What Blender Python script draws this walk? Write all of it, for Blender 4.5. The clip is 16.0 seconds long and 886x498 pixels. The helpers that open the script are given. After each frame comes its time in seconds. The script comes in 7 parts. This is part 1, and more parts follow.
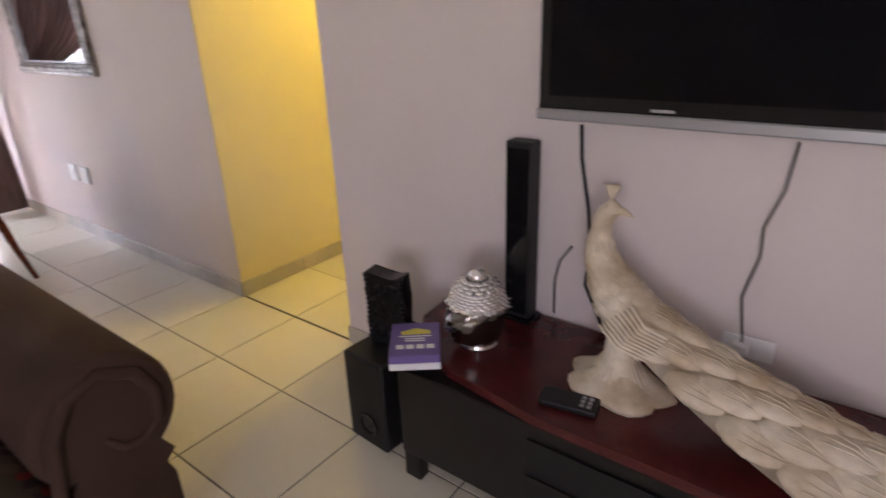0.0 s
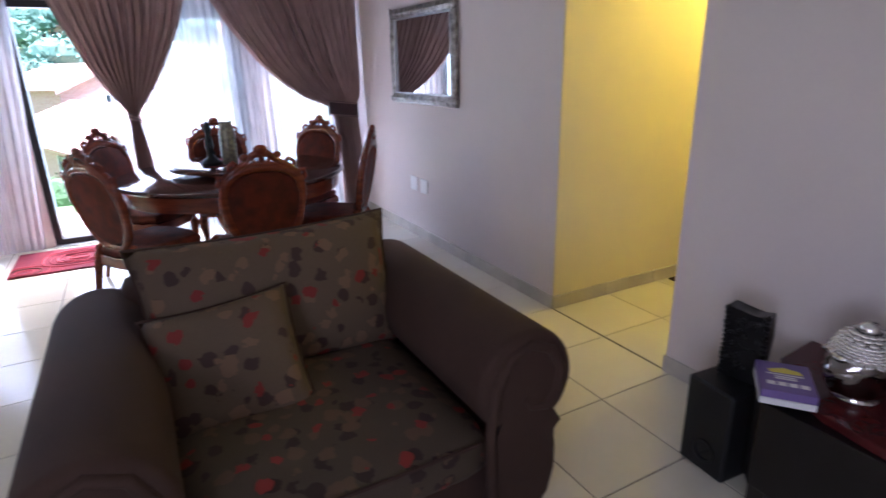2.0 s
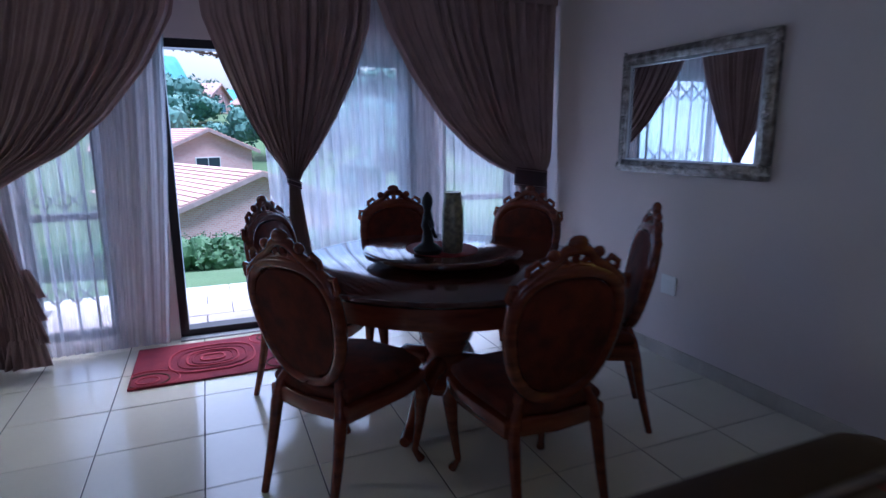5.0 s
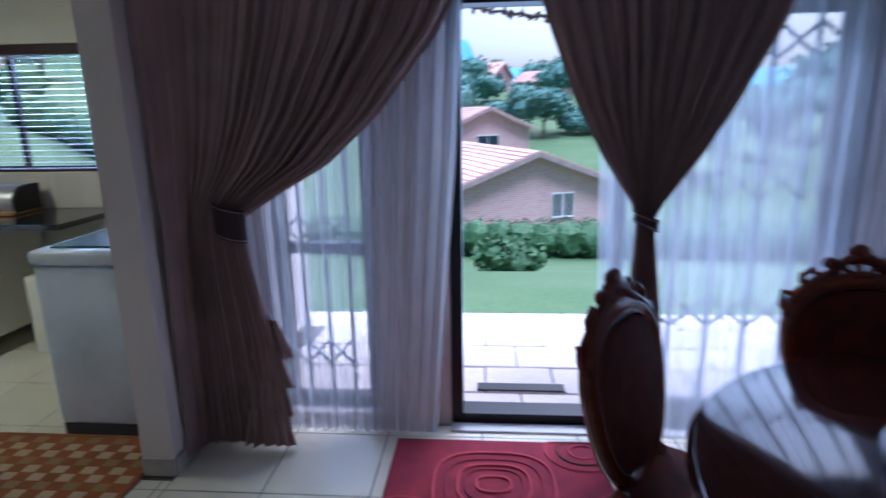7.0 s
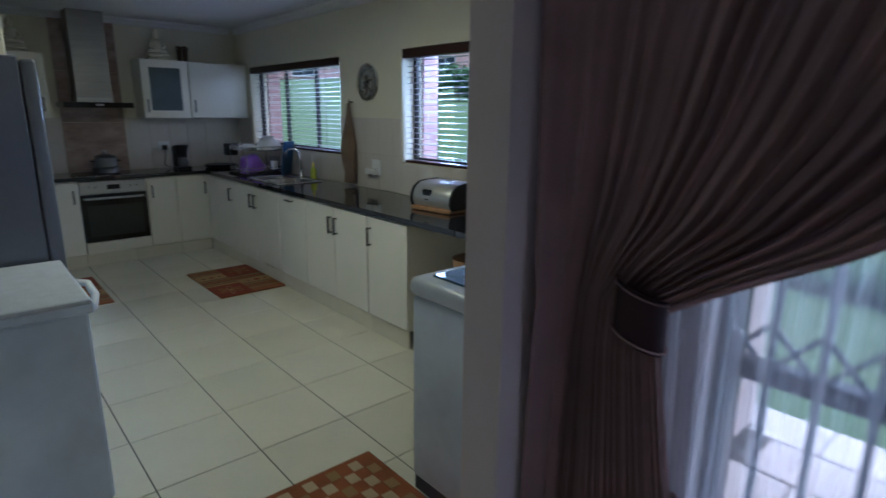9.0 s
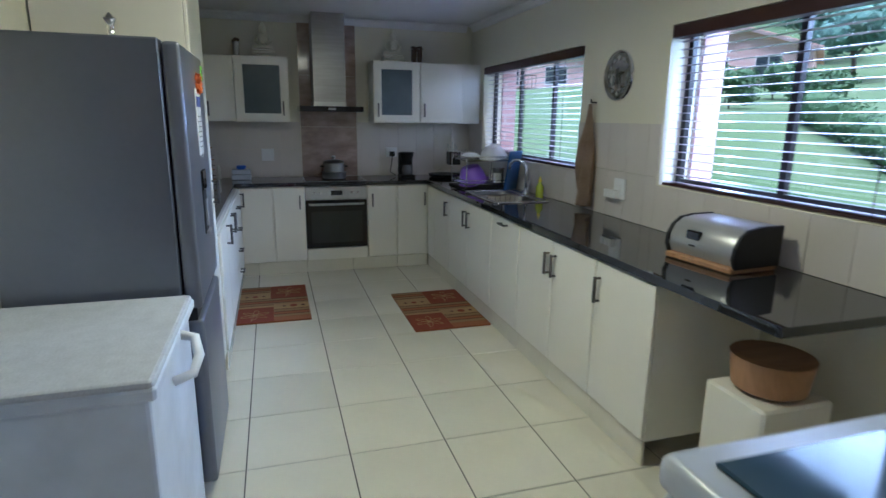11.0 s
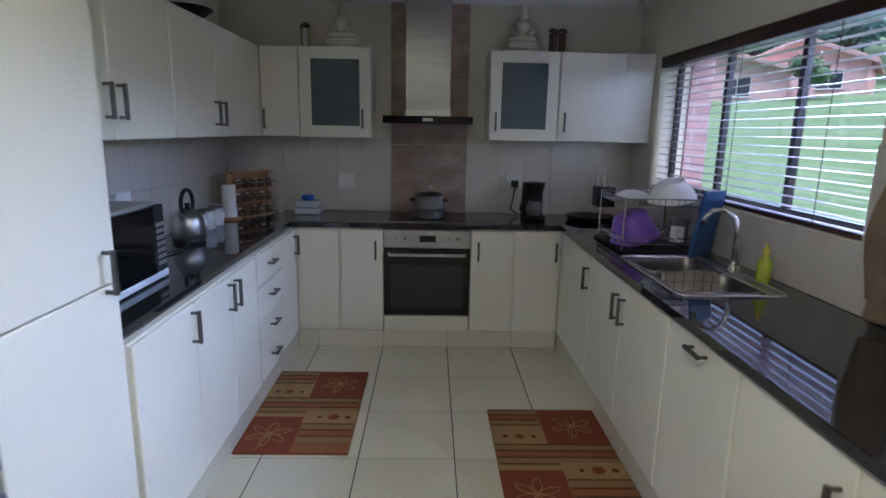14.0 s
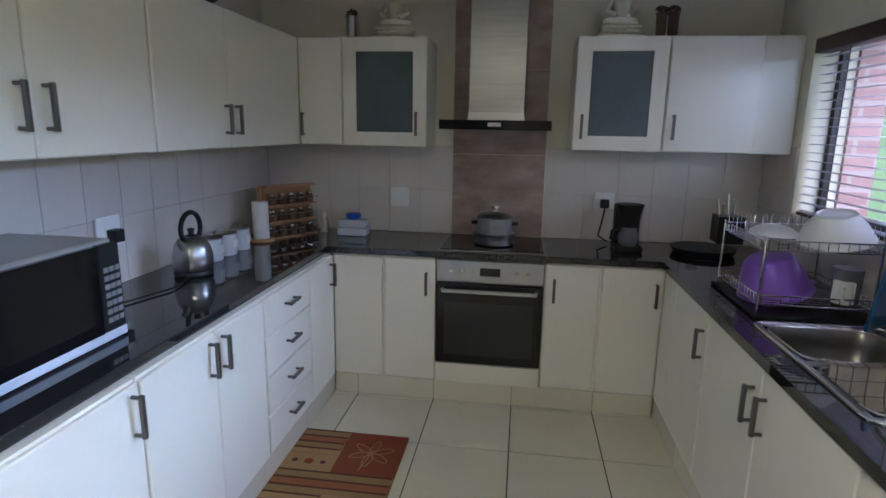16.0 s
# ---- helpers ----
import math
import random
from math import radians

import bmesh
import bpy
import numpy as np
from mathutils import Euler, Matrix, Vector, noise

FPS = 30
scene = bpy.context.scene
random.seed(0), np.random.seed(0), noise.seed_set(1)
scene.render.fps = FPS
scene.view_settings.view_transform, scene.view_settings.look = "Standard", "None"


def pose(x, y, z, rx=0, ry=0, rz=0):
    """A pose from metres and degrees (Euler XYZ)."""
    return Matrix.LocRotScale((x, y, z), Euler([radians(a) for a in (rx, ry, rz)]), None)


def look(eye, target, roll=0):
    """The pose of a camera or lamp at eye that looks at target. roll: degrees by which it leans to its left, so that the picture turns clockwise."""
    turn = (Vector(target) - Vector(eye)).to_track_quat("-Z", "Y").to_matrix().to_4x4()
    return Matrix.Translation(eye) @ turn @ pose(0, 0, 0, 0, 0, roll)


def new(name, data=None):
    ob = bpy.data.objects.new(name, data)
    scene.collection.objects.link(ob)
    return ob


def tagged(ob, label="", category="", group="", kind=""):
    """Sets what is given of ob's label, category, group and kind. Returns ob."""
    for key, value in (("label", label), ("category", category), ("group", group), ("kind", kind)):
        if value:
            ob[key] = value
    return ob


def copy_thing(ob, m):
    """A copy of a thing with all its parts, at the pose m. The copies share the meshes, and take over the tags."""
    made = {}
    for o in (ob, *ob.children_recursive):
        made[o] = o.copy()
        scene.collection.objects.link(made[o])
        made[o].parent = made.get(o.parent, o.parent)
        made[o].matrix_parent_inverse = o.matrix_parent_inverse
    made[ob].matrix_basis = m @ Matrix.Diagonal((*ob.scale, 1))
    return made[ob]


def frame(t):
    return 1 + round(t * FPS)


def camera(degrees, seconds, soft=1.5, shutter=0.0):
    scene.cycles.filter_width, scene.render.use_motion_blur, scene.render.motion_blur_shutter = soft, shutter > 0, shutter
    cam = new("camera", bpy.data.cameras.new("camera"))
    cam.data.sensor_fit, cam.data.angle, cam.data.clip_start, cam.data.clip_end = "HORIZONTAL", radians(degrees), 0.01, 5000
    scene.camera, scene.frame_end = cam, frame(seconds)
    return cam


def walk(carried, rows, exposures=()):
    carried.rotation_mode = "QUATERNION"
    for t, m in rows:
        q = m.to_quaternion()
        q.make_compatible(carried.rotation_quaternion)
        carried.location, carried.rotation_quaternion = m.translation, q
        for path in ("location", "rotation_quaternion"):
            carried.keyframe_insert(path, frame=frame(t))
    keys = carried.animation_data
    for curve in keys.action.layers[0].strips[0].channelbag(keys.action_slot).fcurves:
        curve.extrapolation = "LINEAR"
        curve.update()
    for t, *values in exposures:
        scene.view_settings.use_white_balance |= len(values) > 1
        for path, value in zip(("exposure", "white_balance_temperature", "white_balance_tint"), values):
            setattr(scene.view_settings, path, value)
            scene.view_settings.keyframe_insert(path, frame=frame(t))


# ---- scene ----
cam = camera(76.6, 16.0, soft=1.5, shutter=0.5)
PATH = [
    (0, (0.072, 0.392, 1.394), (-1.057, 1.858, 0.636), -2.1),
    (0.5, (0.049, 0.31, 1.424), (-1.288, 1.627, 0.734), -1.8),
    (1, (0.049, 0.178, 1.443), (-1.464, 1.318, 0.801), -1.7),
    (1.5, (0.030, -0.002, 1.447), (-1.568, 1.018, 0.815), -1.5),
    (2, (-0.062, -0.156, 1.452), (-1.732, 0.747, 0.825), -1.3),
    (2.5, (-0.207, -0.353, 1.462), (-1.939, 0.437, 0.848), -1.1),
    (3, (-0.385, -0.57, 1.545), (-2.139, 0.189, 0.963), -0.6),
    (3.2, (-0.465, -0.625, 1.546), (-2.231, 0.148, 1.013), -0.4),
    (5.3, (-1.958, -0.651, 1.367), (-3.768, 0.103, 0.974), -0.3),
    (5.5, (-2.146, -0.702, 1.395), (-3.96, 0.036, 0.991), -0.2),
    (6, (-2.526, -0.745, 1.396), (-4.406, -0.194, 0.994), 0.0),
    (6.5, (-2.915, -0.775, 1.408), (-4.853, -0.501, 0.994), -0.5),
    (7, (-3.312, -0.74, 1.492), (-5.252, -0.887, 1.027), -0.9),
    (7.5, (-3.672, -0.7, 1.534), (-5.51, -1.297, 1.017), -2.4),
    (8, (-3.894, -0.862, 1.478), (-5.618, -1.771, 1.028), 0.1),
    (8.5, (-4.137, -0.96, 1.551), (-5.635, -2.197, 1.076), 0.4),
    (9, (-4.355, -1.161, 1.54), (-5.636, -2.621, 1.063), 0.6),
    (9.5, (-4.51, -1.346, 1.52), (-5.629, -2.936, 1.053), 0.7),
    (10, (-4.671, -1.569, 1.53), (-5.61, -3.271, 1.061), 1.2),
    (10.2, (-4.739, -1.661, 1.506), (-5.59, -3.411, 1.043), 1.0),
    (12.3, (-5.239, -2.813, 1.499), (-5.61, -4.724, 1.041), 1.2),
    (12.5, (-5.267, -2.945, 1.499), (-5.63, -4.858, 1.044), 1.2),
    (13, (-5.44, -3.229, 1.523), (-5.697, -5.164, 1.082), 1.0),
    (13.5, (-5.476, -3.52, 1.511), (-5.636, -5.467, 1.082), 1.1),
    (14, (-5.569, -3.791, 1.498), (-5.617, -5.747, 1.085), 1.1),
    (14.5, (-5.647, -4.036, 1.498), (-5.609, -5.994, 1.091), 1.1),
    (15, (-5.651, -4.218, 1.492), (-5.498, -6.172, 1.092), 1.0),
    (15.5, (-5.667, -4.409, 1.504), (-5.43, -6.353, 1.101), 1.1),
    (16, (-5.705, -4.545, 1.541), (-5.437, -6.482, 1.122), 1.0),
]
SKY = 0.15
EXPOSURES = [(0.0, 3.12, 6400, 24), (1.0, 3.05, 6350, 24), (2.0, 2.78, 5450, 23), (3.2, 2.12, 5000, 18), (5.3, 0.82, 4600, 20), (7.0, 0.7, 4600, 18), (8.5, 0.13, 4650, 13),
             (10.2, 0.96, 4600, 15), (12.3, 1.15, 4930, 18), (14.2, 1.03, 4980, 23), (16.0, 1.34, 5050, 20)]
walk(cam, [(t, look(eye, target, roll)) for t, eye, target, roll in PATH], EXPOSURES)

# ---- light ----
world = bpy.data.worlds.new("overcast")
scene.world = world
world.use_nodes = True
wn = world.node_tree
sky = wn.nodes.new("ShaderNodeTexSky")
sky.sky_type, sky.sun_disc = "NISHITA", False
sky.sun_elevation, sky.sun_rotation = radians(55), radians(-60)
sky.air_density, sky.dust_density, sky.ozone_density = 1.0, 7.0, 1.0
wn.links.new(sky.outputs[0], wn.nodes["Background"].inputs[0])
wn.nodes["Background"].inputs[1].default_value = SKY


def lamp(kind, name, m, power, colour=(1, 1, 1), size=(1, 1), angle=0.2):
    d = bpy.data.lights.new(name, kind)
    d.energy, d.color = power, colour
    if kind == "AREA":
        d.shape, d.size, d.size_y = "RECTANGLE", size[0], size[1]
    elif kind == "SUN":
        d.angle = angle
    else:
        d.shadow_soft_size = size[0]
    ob = new(name, d)
    ob.matrix_world = m
    return ob


lamp("SUN", "sun", look((0, 0, 0), (-0.3, -0.14, -1)), 4.2, (1, 0.96, 0.9), angle=radians(25))
WIN = (0.68, 0.82, 1.0)
lamp("AREA", "daylight_glazing", look((-5.95, 0.0, 1.15), (0, 0.0, 0.9)), 16, WIN, (3.2, 1.9))
kw = lamp("AREA", "daylight_kitchen_window", look((-7.8, -6.6, 2.45), (-4.7, -4.6, 0.3)), 108, WIN, (2.0, 1.1))
kw.data.spread = radians(92)
lamp("AREA", "daylight_kitchen_window_b", look((-7.8, -4.1, 2.45), (-4.9, -4.1, 0.5)), 120, WIN, (1.8, 1.1))
lamp("POINT", "passage_lamp", pose(-1.95, 3.3, 2.25), 4.2, (1.0, 0.78, 0.13), (0.06,))
# Added fill from a window that is never seen, to brighten the television wall.
lamp("AREA", "daylight_lounge_window", look((1.15, -2.25, 1.45), (0.0, 1.9, 0.7)), 5.2, (0.95, 0.92, 1.0), (1.3, 1.1))


# Added lamp, out of view: evens out the kitchen and warms it.
lamp("AREA", "kitchen_ceiling_lamp", pose(-5.45, -4.1, 2.36), 10.0, (1.0, 0.87, 0.46), (0.3, 0.3))


# ---- materials ----
def mat(name, colour, rough=0.5, metal=0.0, grain=0.0, scale=40.0, second=None, sscale=3.0, bump=0.0, bscale=60.0,
        vary=0.0, spec=0.5, coat=0.0, stretch=None, trans=0.0, ior=1.45):
    m = bpy.data.materials.new(name)
    m.use_nodes = True
    t = m.node_tree
    n, l = t.nodes, t.links
    b = n["Principled BSDF"]
    b.inputs["Base Color"].default_value = (*colour, 1)
    b.inputs["Roughness"].default_value = rough
    b.inputs["Metallic"].default_value = metal
    b.inputs["Specular IOR Level"].default_value = spec
    b.inputs["Coat Weight"].default_value = coat
    b.inputs["Transmission Weight"].default_value = trans
    b.inputs["IOR"].default_value = ior
    co = n.new("ShaderNodeTexCoord")
    vec = co.outputs["Object"]
    if stretch:
        mp = n.new("ShaderNodeMapping")
        mp.inputs["Scale"].default_value = stretch
        l.new(vec, mp.inputs[0])
        vec = mp.outputs[0]
    out = None
    if second or grain or vary:
        mix = n.new("ShaderNodeMix")
        mix.data_type = "RGBA"
        mix.inputs[6].default_value = (*colour, 1)
        mix.inputs[7].default_value = (*(second or [c * 0.7 for c in colour]), 1)
        big = n.new("ShaderNodeTexNoise")
        big.inputs["Scale"].default_value, big.inputs["Detail"].default_value = sscale, 5
        l.new(vec, big.inputs["Vector"])
        ramp = n.new("ShaderNodeMapRange")
        ramp.inputs[1].default_value, ramp.inputs[2].default_value = 0.35, 0.7
        l.new(big.outputs["Fac"], ramp.inputs[0])
        l.new(ramp.outputs[0], mix.inputs[0])
        out = mix.outputs[2]
        if grain:
            fine = n.new("ShaderNodeTexNoise")
            fine.inputs["Scale"].default_value, fine.inputs["Detail"].default_value = scale, 4
            l.new(vec, fine.inputs["Vector"])
            hs = n.new("ShaderNodeHueSaturation")
            mr = n.new("ShaderNodeMapRange")
            mr.inputs[3].default_value, mr.inputs[4].default_value = 1 - grain, 1 + grain
            l.new(fine.outputs["Fac"], mr.inputs[0])
            l.new(mr.outputs[0], hs.inputs["Value"])
            l.new(out, hs.inputs["Color"])
            out = hs.outputs[0]
        if vary:
            oi = n.new("ShaderNodeObjectInfo")
            hs = n.new("ShaderNodeHueSaturation")
            mr = n.new("ShaderNodeMapRange")
            mr.inputs[3].default_value, mr.inputs[4].default_value = 1 - vary, 1 + vary
            l.new(oi.outputs["Random"], mr.inputs[0])
            l.new(mr.outputs[0], hs.inputs["Value"])
            l.new(out, hs.inputs["Color"])
            out = hs.outputs[0]
        l.new(out, b.inputs["Base Color"])
    if bump:
        bn = n.new("ShaderNodeTexNoise")
        bn.inputs["Scale"].default_value, bn.inputs["Detail"].default_value = bscale, 4
        l.new(vec, bn.inputs["Vector"])
        bp = n.new("ShaderNodeBump")
        bp.inputs["Strength"].default_value, bp.inputs["Distance"].default_value = bump, 0.004
        l.new(bn.outputs["Fac"], bp.inputs["Height"])
        l.new(bp.outputs[0], b.inputs["Normal"])
    return m


def glow(name, colour, power):
    m = mat(name, colour)
    b = m.node_tree.nodes["Principled BSDF"]
    b.inputs["Emission Color"].default_value = (*colour, 1)
    b.inputs["Emission Strength"].default_value = power
    return m


def sheer_mat(name, colour, opaque):
    """Thin net: part open holes, part cloth that lets light through."""
    m = bpy.data.materials.new(name)
    m.use_nodes = True
    n, l = m.node_tree.nodes, m.node_tree.links
    n.remove(n["Principled BSDF"])
    tr, tl, df = n.new("ShaderNodeBsdfTransparent"), n.new("ShaderNodeBsdfTranslucent"), n.new("ShaderNodeBsdfDiffuse")
    a, b = n.new("ShaderNodeMixShader"), n.new("ShaderNodeMixShader")
    tl.inputs[0].default_value = df.inputs[0].default_value = (*colour, 1)
    a.inputs[0].default_value = 0.45
    l.new(tl.outputs[0], a.inputs[1])
    l.new(df.outputs[0], a.inputs[2])
    no = n.new("ShaderNodeTexNoise")
    no.inputs["Scale"].default_value = 14
    mr = n.new("ShaderNodeMapRange")
    mr.inputs[3].default_value, mr.inputs[4].default_value = opaque - 0.1, opaque + 0.1
    l.new(no.outputs["Fac"], mr.inputs[0])
    l.new(mr.outputs[0], b.inputs[0])
    l.new(tr.outputs[0], b.inputs[1])
    l.new(a.outputs[0], b.inputs[2])
    l.new(b.outputs[0], n["Material Output"].inputs[0])
    return m


def glass_mat(name, tint=(1, 1, 1), gloss=0.06):
    m = bpy.data.materials.new(name)
    m.use_nodes = True
    n, l = m.node_tree.nodes, m.node_tree.links
    n.remove(n["Principled BSDF"])
    tr, gl, mx = n.new("ShaderNodeBsdfTransparent"), n.new("ShaderNodeBsdfGlossy"), n.new("ShaderNodeMixShader")
    tr.inputs[0].default_value = (*tint, 1)
    gl.inputs["Roughness"].default_value = 0.02
    mx.inputs[0].default_value = gloss
    l.new(tr.outputs[0], mx.inputs[1])
    l.new(gl.outputs[0], mx.inputs[2])
    l.new(mx.outputs[0], n["Material Output"].inputs[0])
    return m


PAINT = mat("wall_paint", (0.68, 0.60, 0.57), 0.75, grain=0.03, scale=90, second=(0.65, 0.57, 0.545), sscale=1.3, bump=0.12, bscale=180)
KPAINT = mat("kitchen_paint", (0.74, 0.70, 0.55), 0.7, grain=0.03, scale=90, second=(0.71, 0.67, 0.52), sscale=1.2, bump=0.12, bscale=180)
YPAINT = mat("passage_paint", (0.78, 0.7, 0.45), 0.75, grain=0.03, scale=90, second=(0.75, 0.67, 0.42), sscale=1.3, bump=0.12, bscale=180)
CEIL = mat("ceiling_paint", (0.74, 0.73, 0.70), 0.8, grain=0.02, second=(0.71, 0.70, 0.67))
TILE = mat("floor_tile", (0.72, 0.68, 0.55), 0.13, grain=0.03, scale=30, second=(0.68, 0.64, 0.51), sscale=2.0, bump=0.03, bscale=12, vary=0.05)
GROUT = mat("grout", (0.10, 0.09, 0.08), 0.9, grain=0.2)
SKIRT = mat("skirting_tile", (0.60, 0.55, 0.47), 0.25, grain=0.05, vary=0.05)
WTILE = mat("wall_tile", (0.68, 0.63, 0.57), 0.22, grain=0.02, second=(0.65, 0.60, 0.54), sscale=3, vary=0.02)
DRAPE = mat("drape_cloth", (0.36, 0.24, 0.225), 0.62, grain=0.12, scale=160, second=(0.30, 0.20, 0.19), sscale=6, bump=0.25, bscale=400)
DARKCLOTH = mat("tieback_cloth", (0.045, 0.02, 0.025), 0.7, grain=0.1)
SHEER = sheer_mat("net_curtain", (0.84, 0.85, 0.90), 0.41)
FRAMEB = mat("bronze_frame", (0.03, 0.028, 0.028), 0.4, metal=0.5)
# The gates are white; their backlit silhouette is put into this blue-grey.
TRELLIS = mat("backlit_trellis", (0.35, 0.38, 0.42), 0.4)
GLASS = glass_mat("window_glass")
MAHOG = mat("mahogany", (0.20, 0.042, 0.018), 0.22, grain=0.25, scale=12, second=(0.10, 0.02, 0.012), sscale=5, coat=0.2, stretch=(1, 1, 6))
TABLETOP = mat("polished_tabletop", (0.065, 0.018, 0.012), 0.12, grain=0.25, scale=10, second=(0.035, 0.01, 0.008), sscale=4, coat=0.35, spec=0.5, stretch=(6, 1, 1))
CHAIRCLOTH = mat("chair_upholstery", (0.13, 0.026, 0.013), 0.7, spec=0.15, grain=0.2, scale=120, second=(0.06, 0.018, 0.012), sscale=14, bump=0.3, bscale=200)
SUEDE = mat("brown_suede", (0.052, 0.025, 0.015), 0.85, grain=0.12, scale=60, second=(0.038, 0.018, 0.011), sscale=3, bump=0.3, bscale=300)
MIRROR = mat("mirror_glass", (0.85, 0.88, 0.9), 0.01, metal=1.0)
SILVERF = mat("silver_carved_frame", (0.42, 0.39, 0.36), 0.35, metal=0.75, grain=0.4, scale=60, second=(0.12, 0.10, 0.09), sscale=20, bump=0.6, bscale=60)
BLACKG = mat("gloss_black", (0.006, 0.006, 0.007), 0.08, spec=0.5)
BLACKM = mat("matt_black", (0.007, 0.007, 0.0075), 0.5, grain=0.2)
SILVER = mat("silver_plastic", (0.42, 0.42, 0.43), 0.35, metal=0.6)
STEELP = mat("pale_steel", (0.46, 0.46, 0.45), 0.35, metal=0.5, grain=0.05, scale=80, stretch=(12, 1, 1), second=(0.42, 0.42, 0.41))
CHROME = mat("chrome", (0.75, 0.74, 0.72), 0.12, metal=1.0)
STEEL = mat("brushed_steel", (0.42, 0.42, 0.41), 0.3, metal=1.0, grain=0.06, scale=80, stretch=(1, 1, 12), second=(0.45, 0.45, 0.44))
PLASTER = mat("cream_plaster", (0.70, 0.62, 0.48), 0.6, grain=0.25, scale=35, second=(0.44, 0.33, 0.20), sscale=10, bump=0.6, bscale=60)
UNITWOOD = mat("black_unit", (0.009, 0.007, 0.007), 0.3, grain=0.3, scale=30)
UNITTOP = mat("dark_red_top", (0.085, 0.012, 0.012), 0.25, grain=0.3, scale=60, second=(0.05, 0.008, 0.008), sscale=8)
CABW = mat("cream_cabinet", (0.80, 0.77, 0.665), 0.3, grain=0.015, second=(0.78, 0.75, 0.645), sscale=2)
HANDLE = mat("pewter_handle", (0.16, 0.15, 0.14), 0.35, metal=0.9, grain=0.1)
GRANITE = mat("black_granite", (0.013, 0.013, 0.015), 0.03, spec=0.8, coat=0.2, grain=0.9, scale=260, second=(0.03, 0.03, 0.034), sscale=90)
GREYF = mat("graphite_steel", (0.20, 0.21, 0.25), 0.3, metal=0.6, grain=0.04, second=(0.18, 0.19, 0.23))
WHITEA = mat("white_enamel", (0.70, 0.74, 0.80), 0.28, grain=0.015)
GREYTOP = mat("speckled_lid", (0.50, 0.51, 0.52), 0.5, grain=0.25, scale=140, second=(0.44, 0.45, 0.46), sscale=20)
WHITEP = mat("white_plastic", (0.80, 0.80, 0.79), 0.35)
MARBLE = mat("brown_marble_tile", (0.30, 0.22, 0.18), 0.12, grain=0.2, scale=12, second=(0.46, 0.35, 0.28), sscale=5, stretch=(1, 1, 2.2), vary=0.08)
FROST = mat("frosted_glass", (0.11, 0.14, 0.15), 0.22, grain=0.03)
OVENG = mat("oven_glass", (0.012, 0.012, 0.012), 0.06)
BLINDM = mat("blind_slat", (0.27, 0.22, 0.25), 0.3)
BLINDH = mat("blind_headrail", (0.05, 0.02, 0.015), 0.4, grain=0.2)
PLUM = mat("purple_plastic", (0.25, 0.11, 0.56), 0.3)
BLUEP = mat("blue_plastic", (0.03, 0.10, 0.25), 0.3)
TOWEL = mat("brown_towel", (0.50, 0.38, 0.27), 0.95, grain=0.25, scale=200, second=(0.38, 0.28, 0.19), sscale=8, bump=0.6, bscale=300)
WOODL = mat("light_wood", (0.45, 0.25, 0.12), 0.5, grain=0.2, scale=20, stretch=(1, 6, 1))
SPICE = mat("spice_brown", (0.10, 0.055, 0.03), 0.3, vary=0.5, grain=0.2)
STONEW = mat("white_stone", (0.66, 0.64, 0.55), 0.7, grain=0.08)
YSTAT = mat("cream_ornament", (0.72, 0.68, 0.50), 0.5, grain=0.05)
SOCKET = WHITEP
GRASS = mat("grass", (0.055, 0.105, 0.035), 0.9, grain=0.35, scale=25, second=(0.085, 0.13, 0.055), sscale=0.5, bump=0.5, bscale=40)
LEAF = mat("leaves", (0.035, 0.085, 0.03), 0.7, grain=0.4, scale=20, second=(0.06, 0.13, 0.045), sscale=2)
# Distance haze is mixed into this colour: paler and bluer than LEAF.
LEAFF = mat("hazed_far_leaves", (0.10, 0.20, 0.155), 0.8, grain=0.35, scale=1.5, second=(0.065, 0.14, 0.115), sscale=0.2)
# Blue-green of air over distance, put into the hills' own colour.
HILL = mat("hazed_far_hill", (0.05, 0.21, 0.27), 0.95, grain=0.3, scale=0.2, second=(0.09, 0.28, 0.33), sscale=0.03)
ROOFT = mat("roof_tile", (0.58, 0.37, 0.31), 0.8, grain=0.2, scale=15, second=(0.50, 0.30, 0.25), sscale=1, vary=0.12)
PAVE = mat("paving", (0.58, 0.52, 0.49), 0.85, grain=0.15, scale=30, second=(0.48, 0.43, 0.40), sscale=2, vary=0.1)
TRUNK = mat("bark", (0.09, 0.06, 0.04), 0.9, grain=0.3)
WINDK = mat("dark_window", (0.03, 0.04, 0.05), 0.1)
WHITEW = mat("white_render", (0.7, 0.7, 0.68), 0.7)


# ---- mesh helpers ----
def thing(name, label, category, group="", m=None):
    ob = new(name)
    ob.empty_display_size = 0.1
    if m is not None:
        ob.matrix_world = m
    return tagged(ob, label, category, group)


def part(name, bm, material, parent=None, label="", kind="", smooth=False):
    me = bpy.data.meshes.new(name)
    bmesh.ops.recalc_face_normals(bm, faces=bm.faces)
    bm.to_mesh(me)
    bm.free()
    if smooth:
        me.shade_smooth() if smooth is True else me.set_sharp_from_angle(angle=radians(smooth))
        if smooth is not True:
            me.shade_smooth()
            me.set_sharp_from_angle(angle=radians(smooth))
    me.materials.append(material)
    ob = new(name, me)
    if parent is not None:
        ob.parent = parent
    return tagged(ob, label, kind=kind)


def single(name, bm, material, label, category, group="", smooth=False):
    return tagged(part(name, bm, material, None, label, smooth=smooth), category=category, group=group)


def setting(name, bm, material, label="", smooth=False):
    return part(name, bm, material, None, label, "structure", smooth)


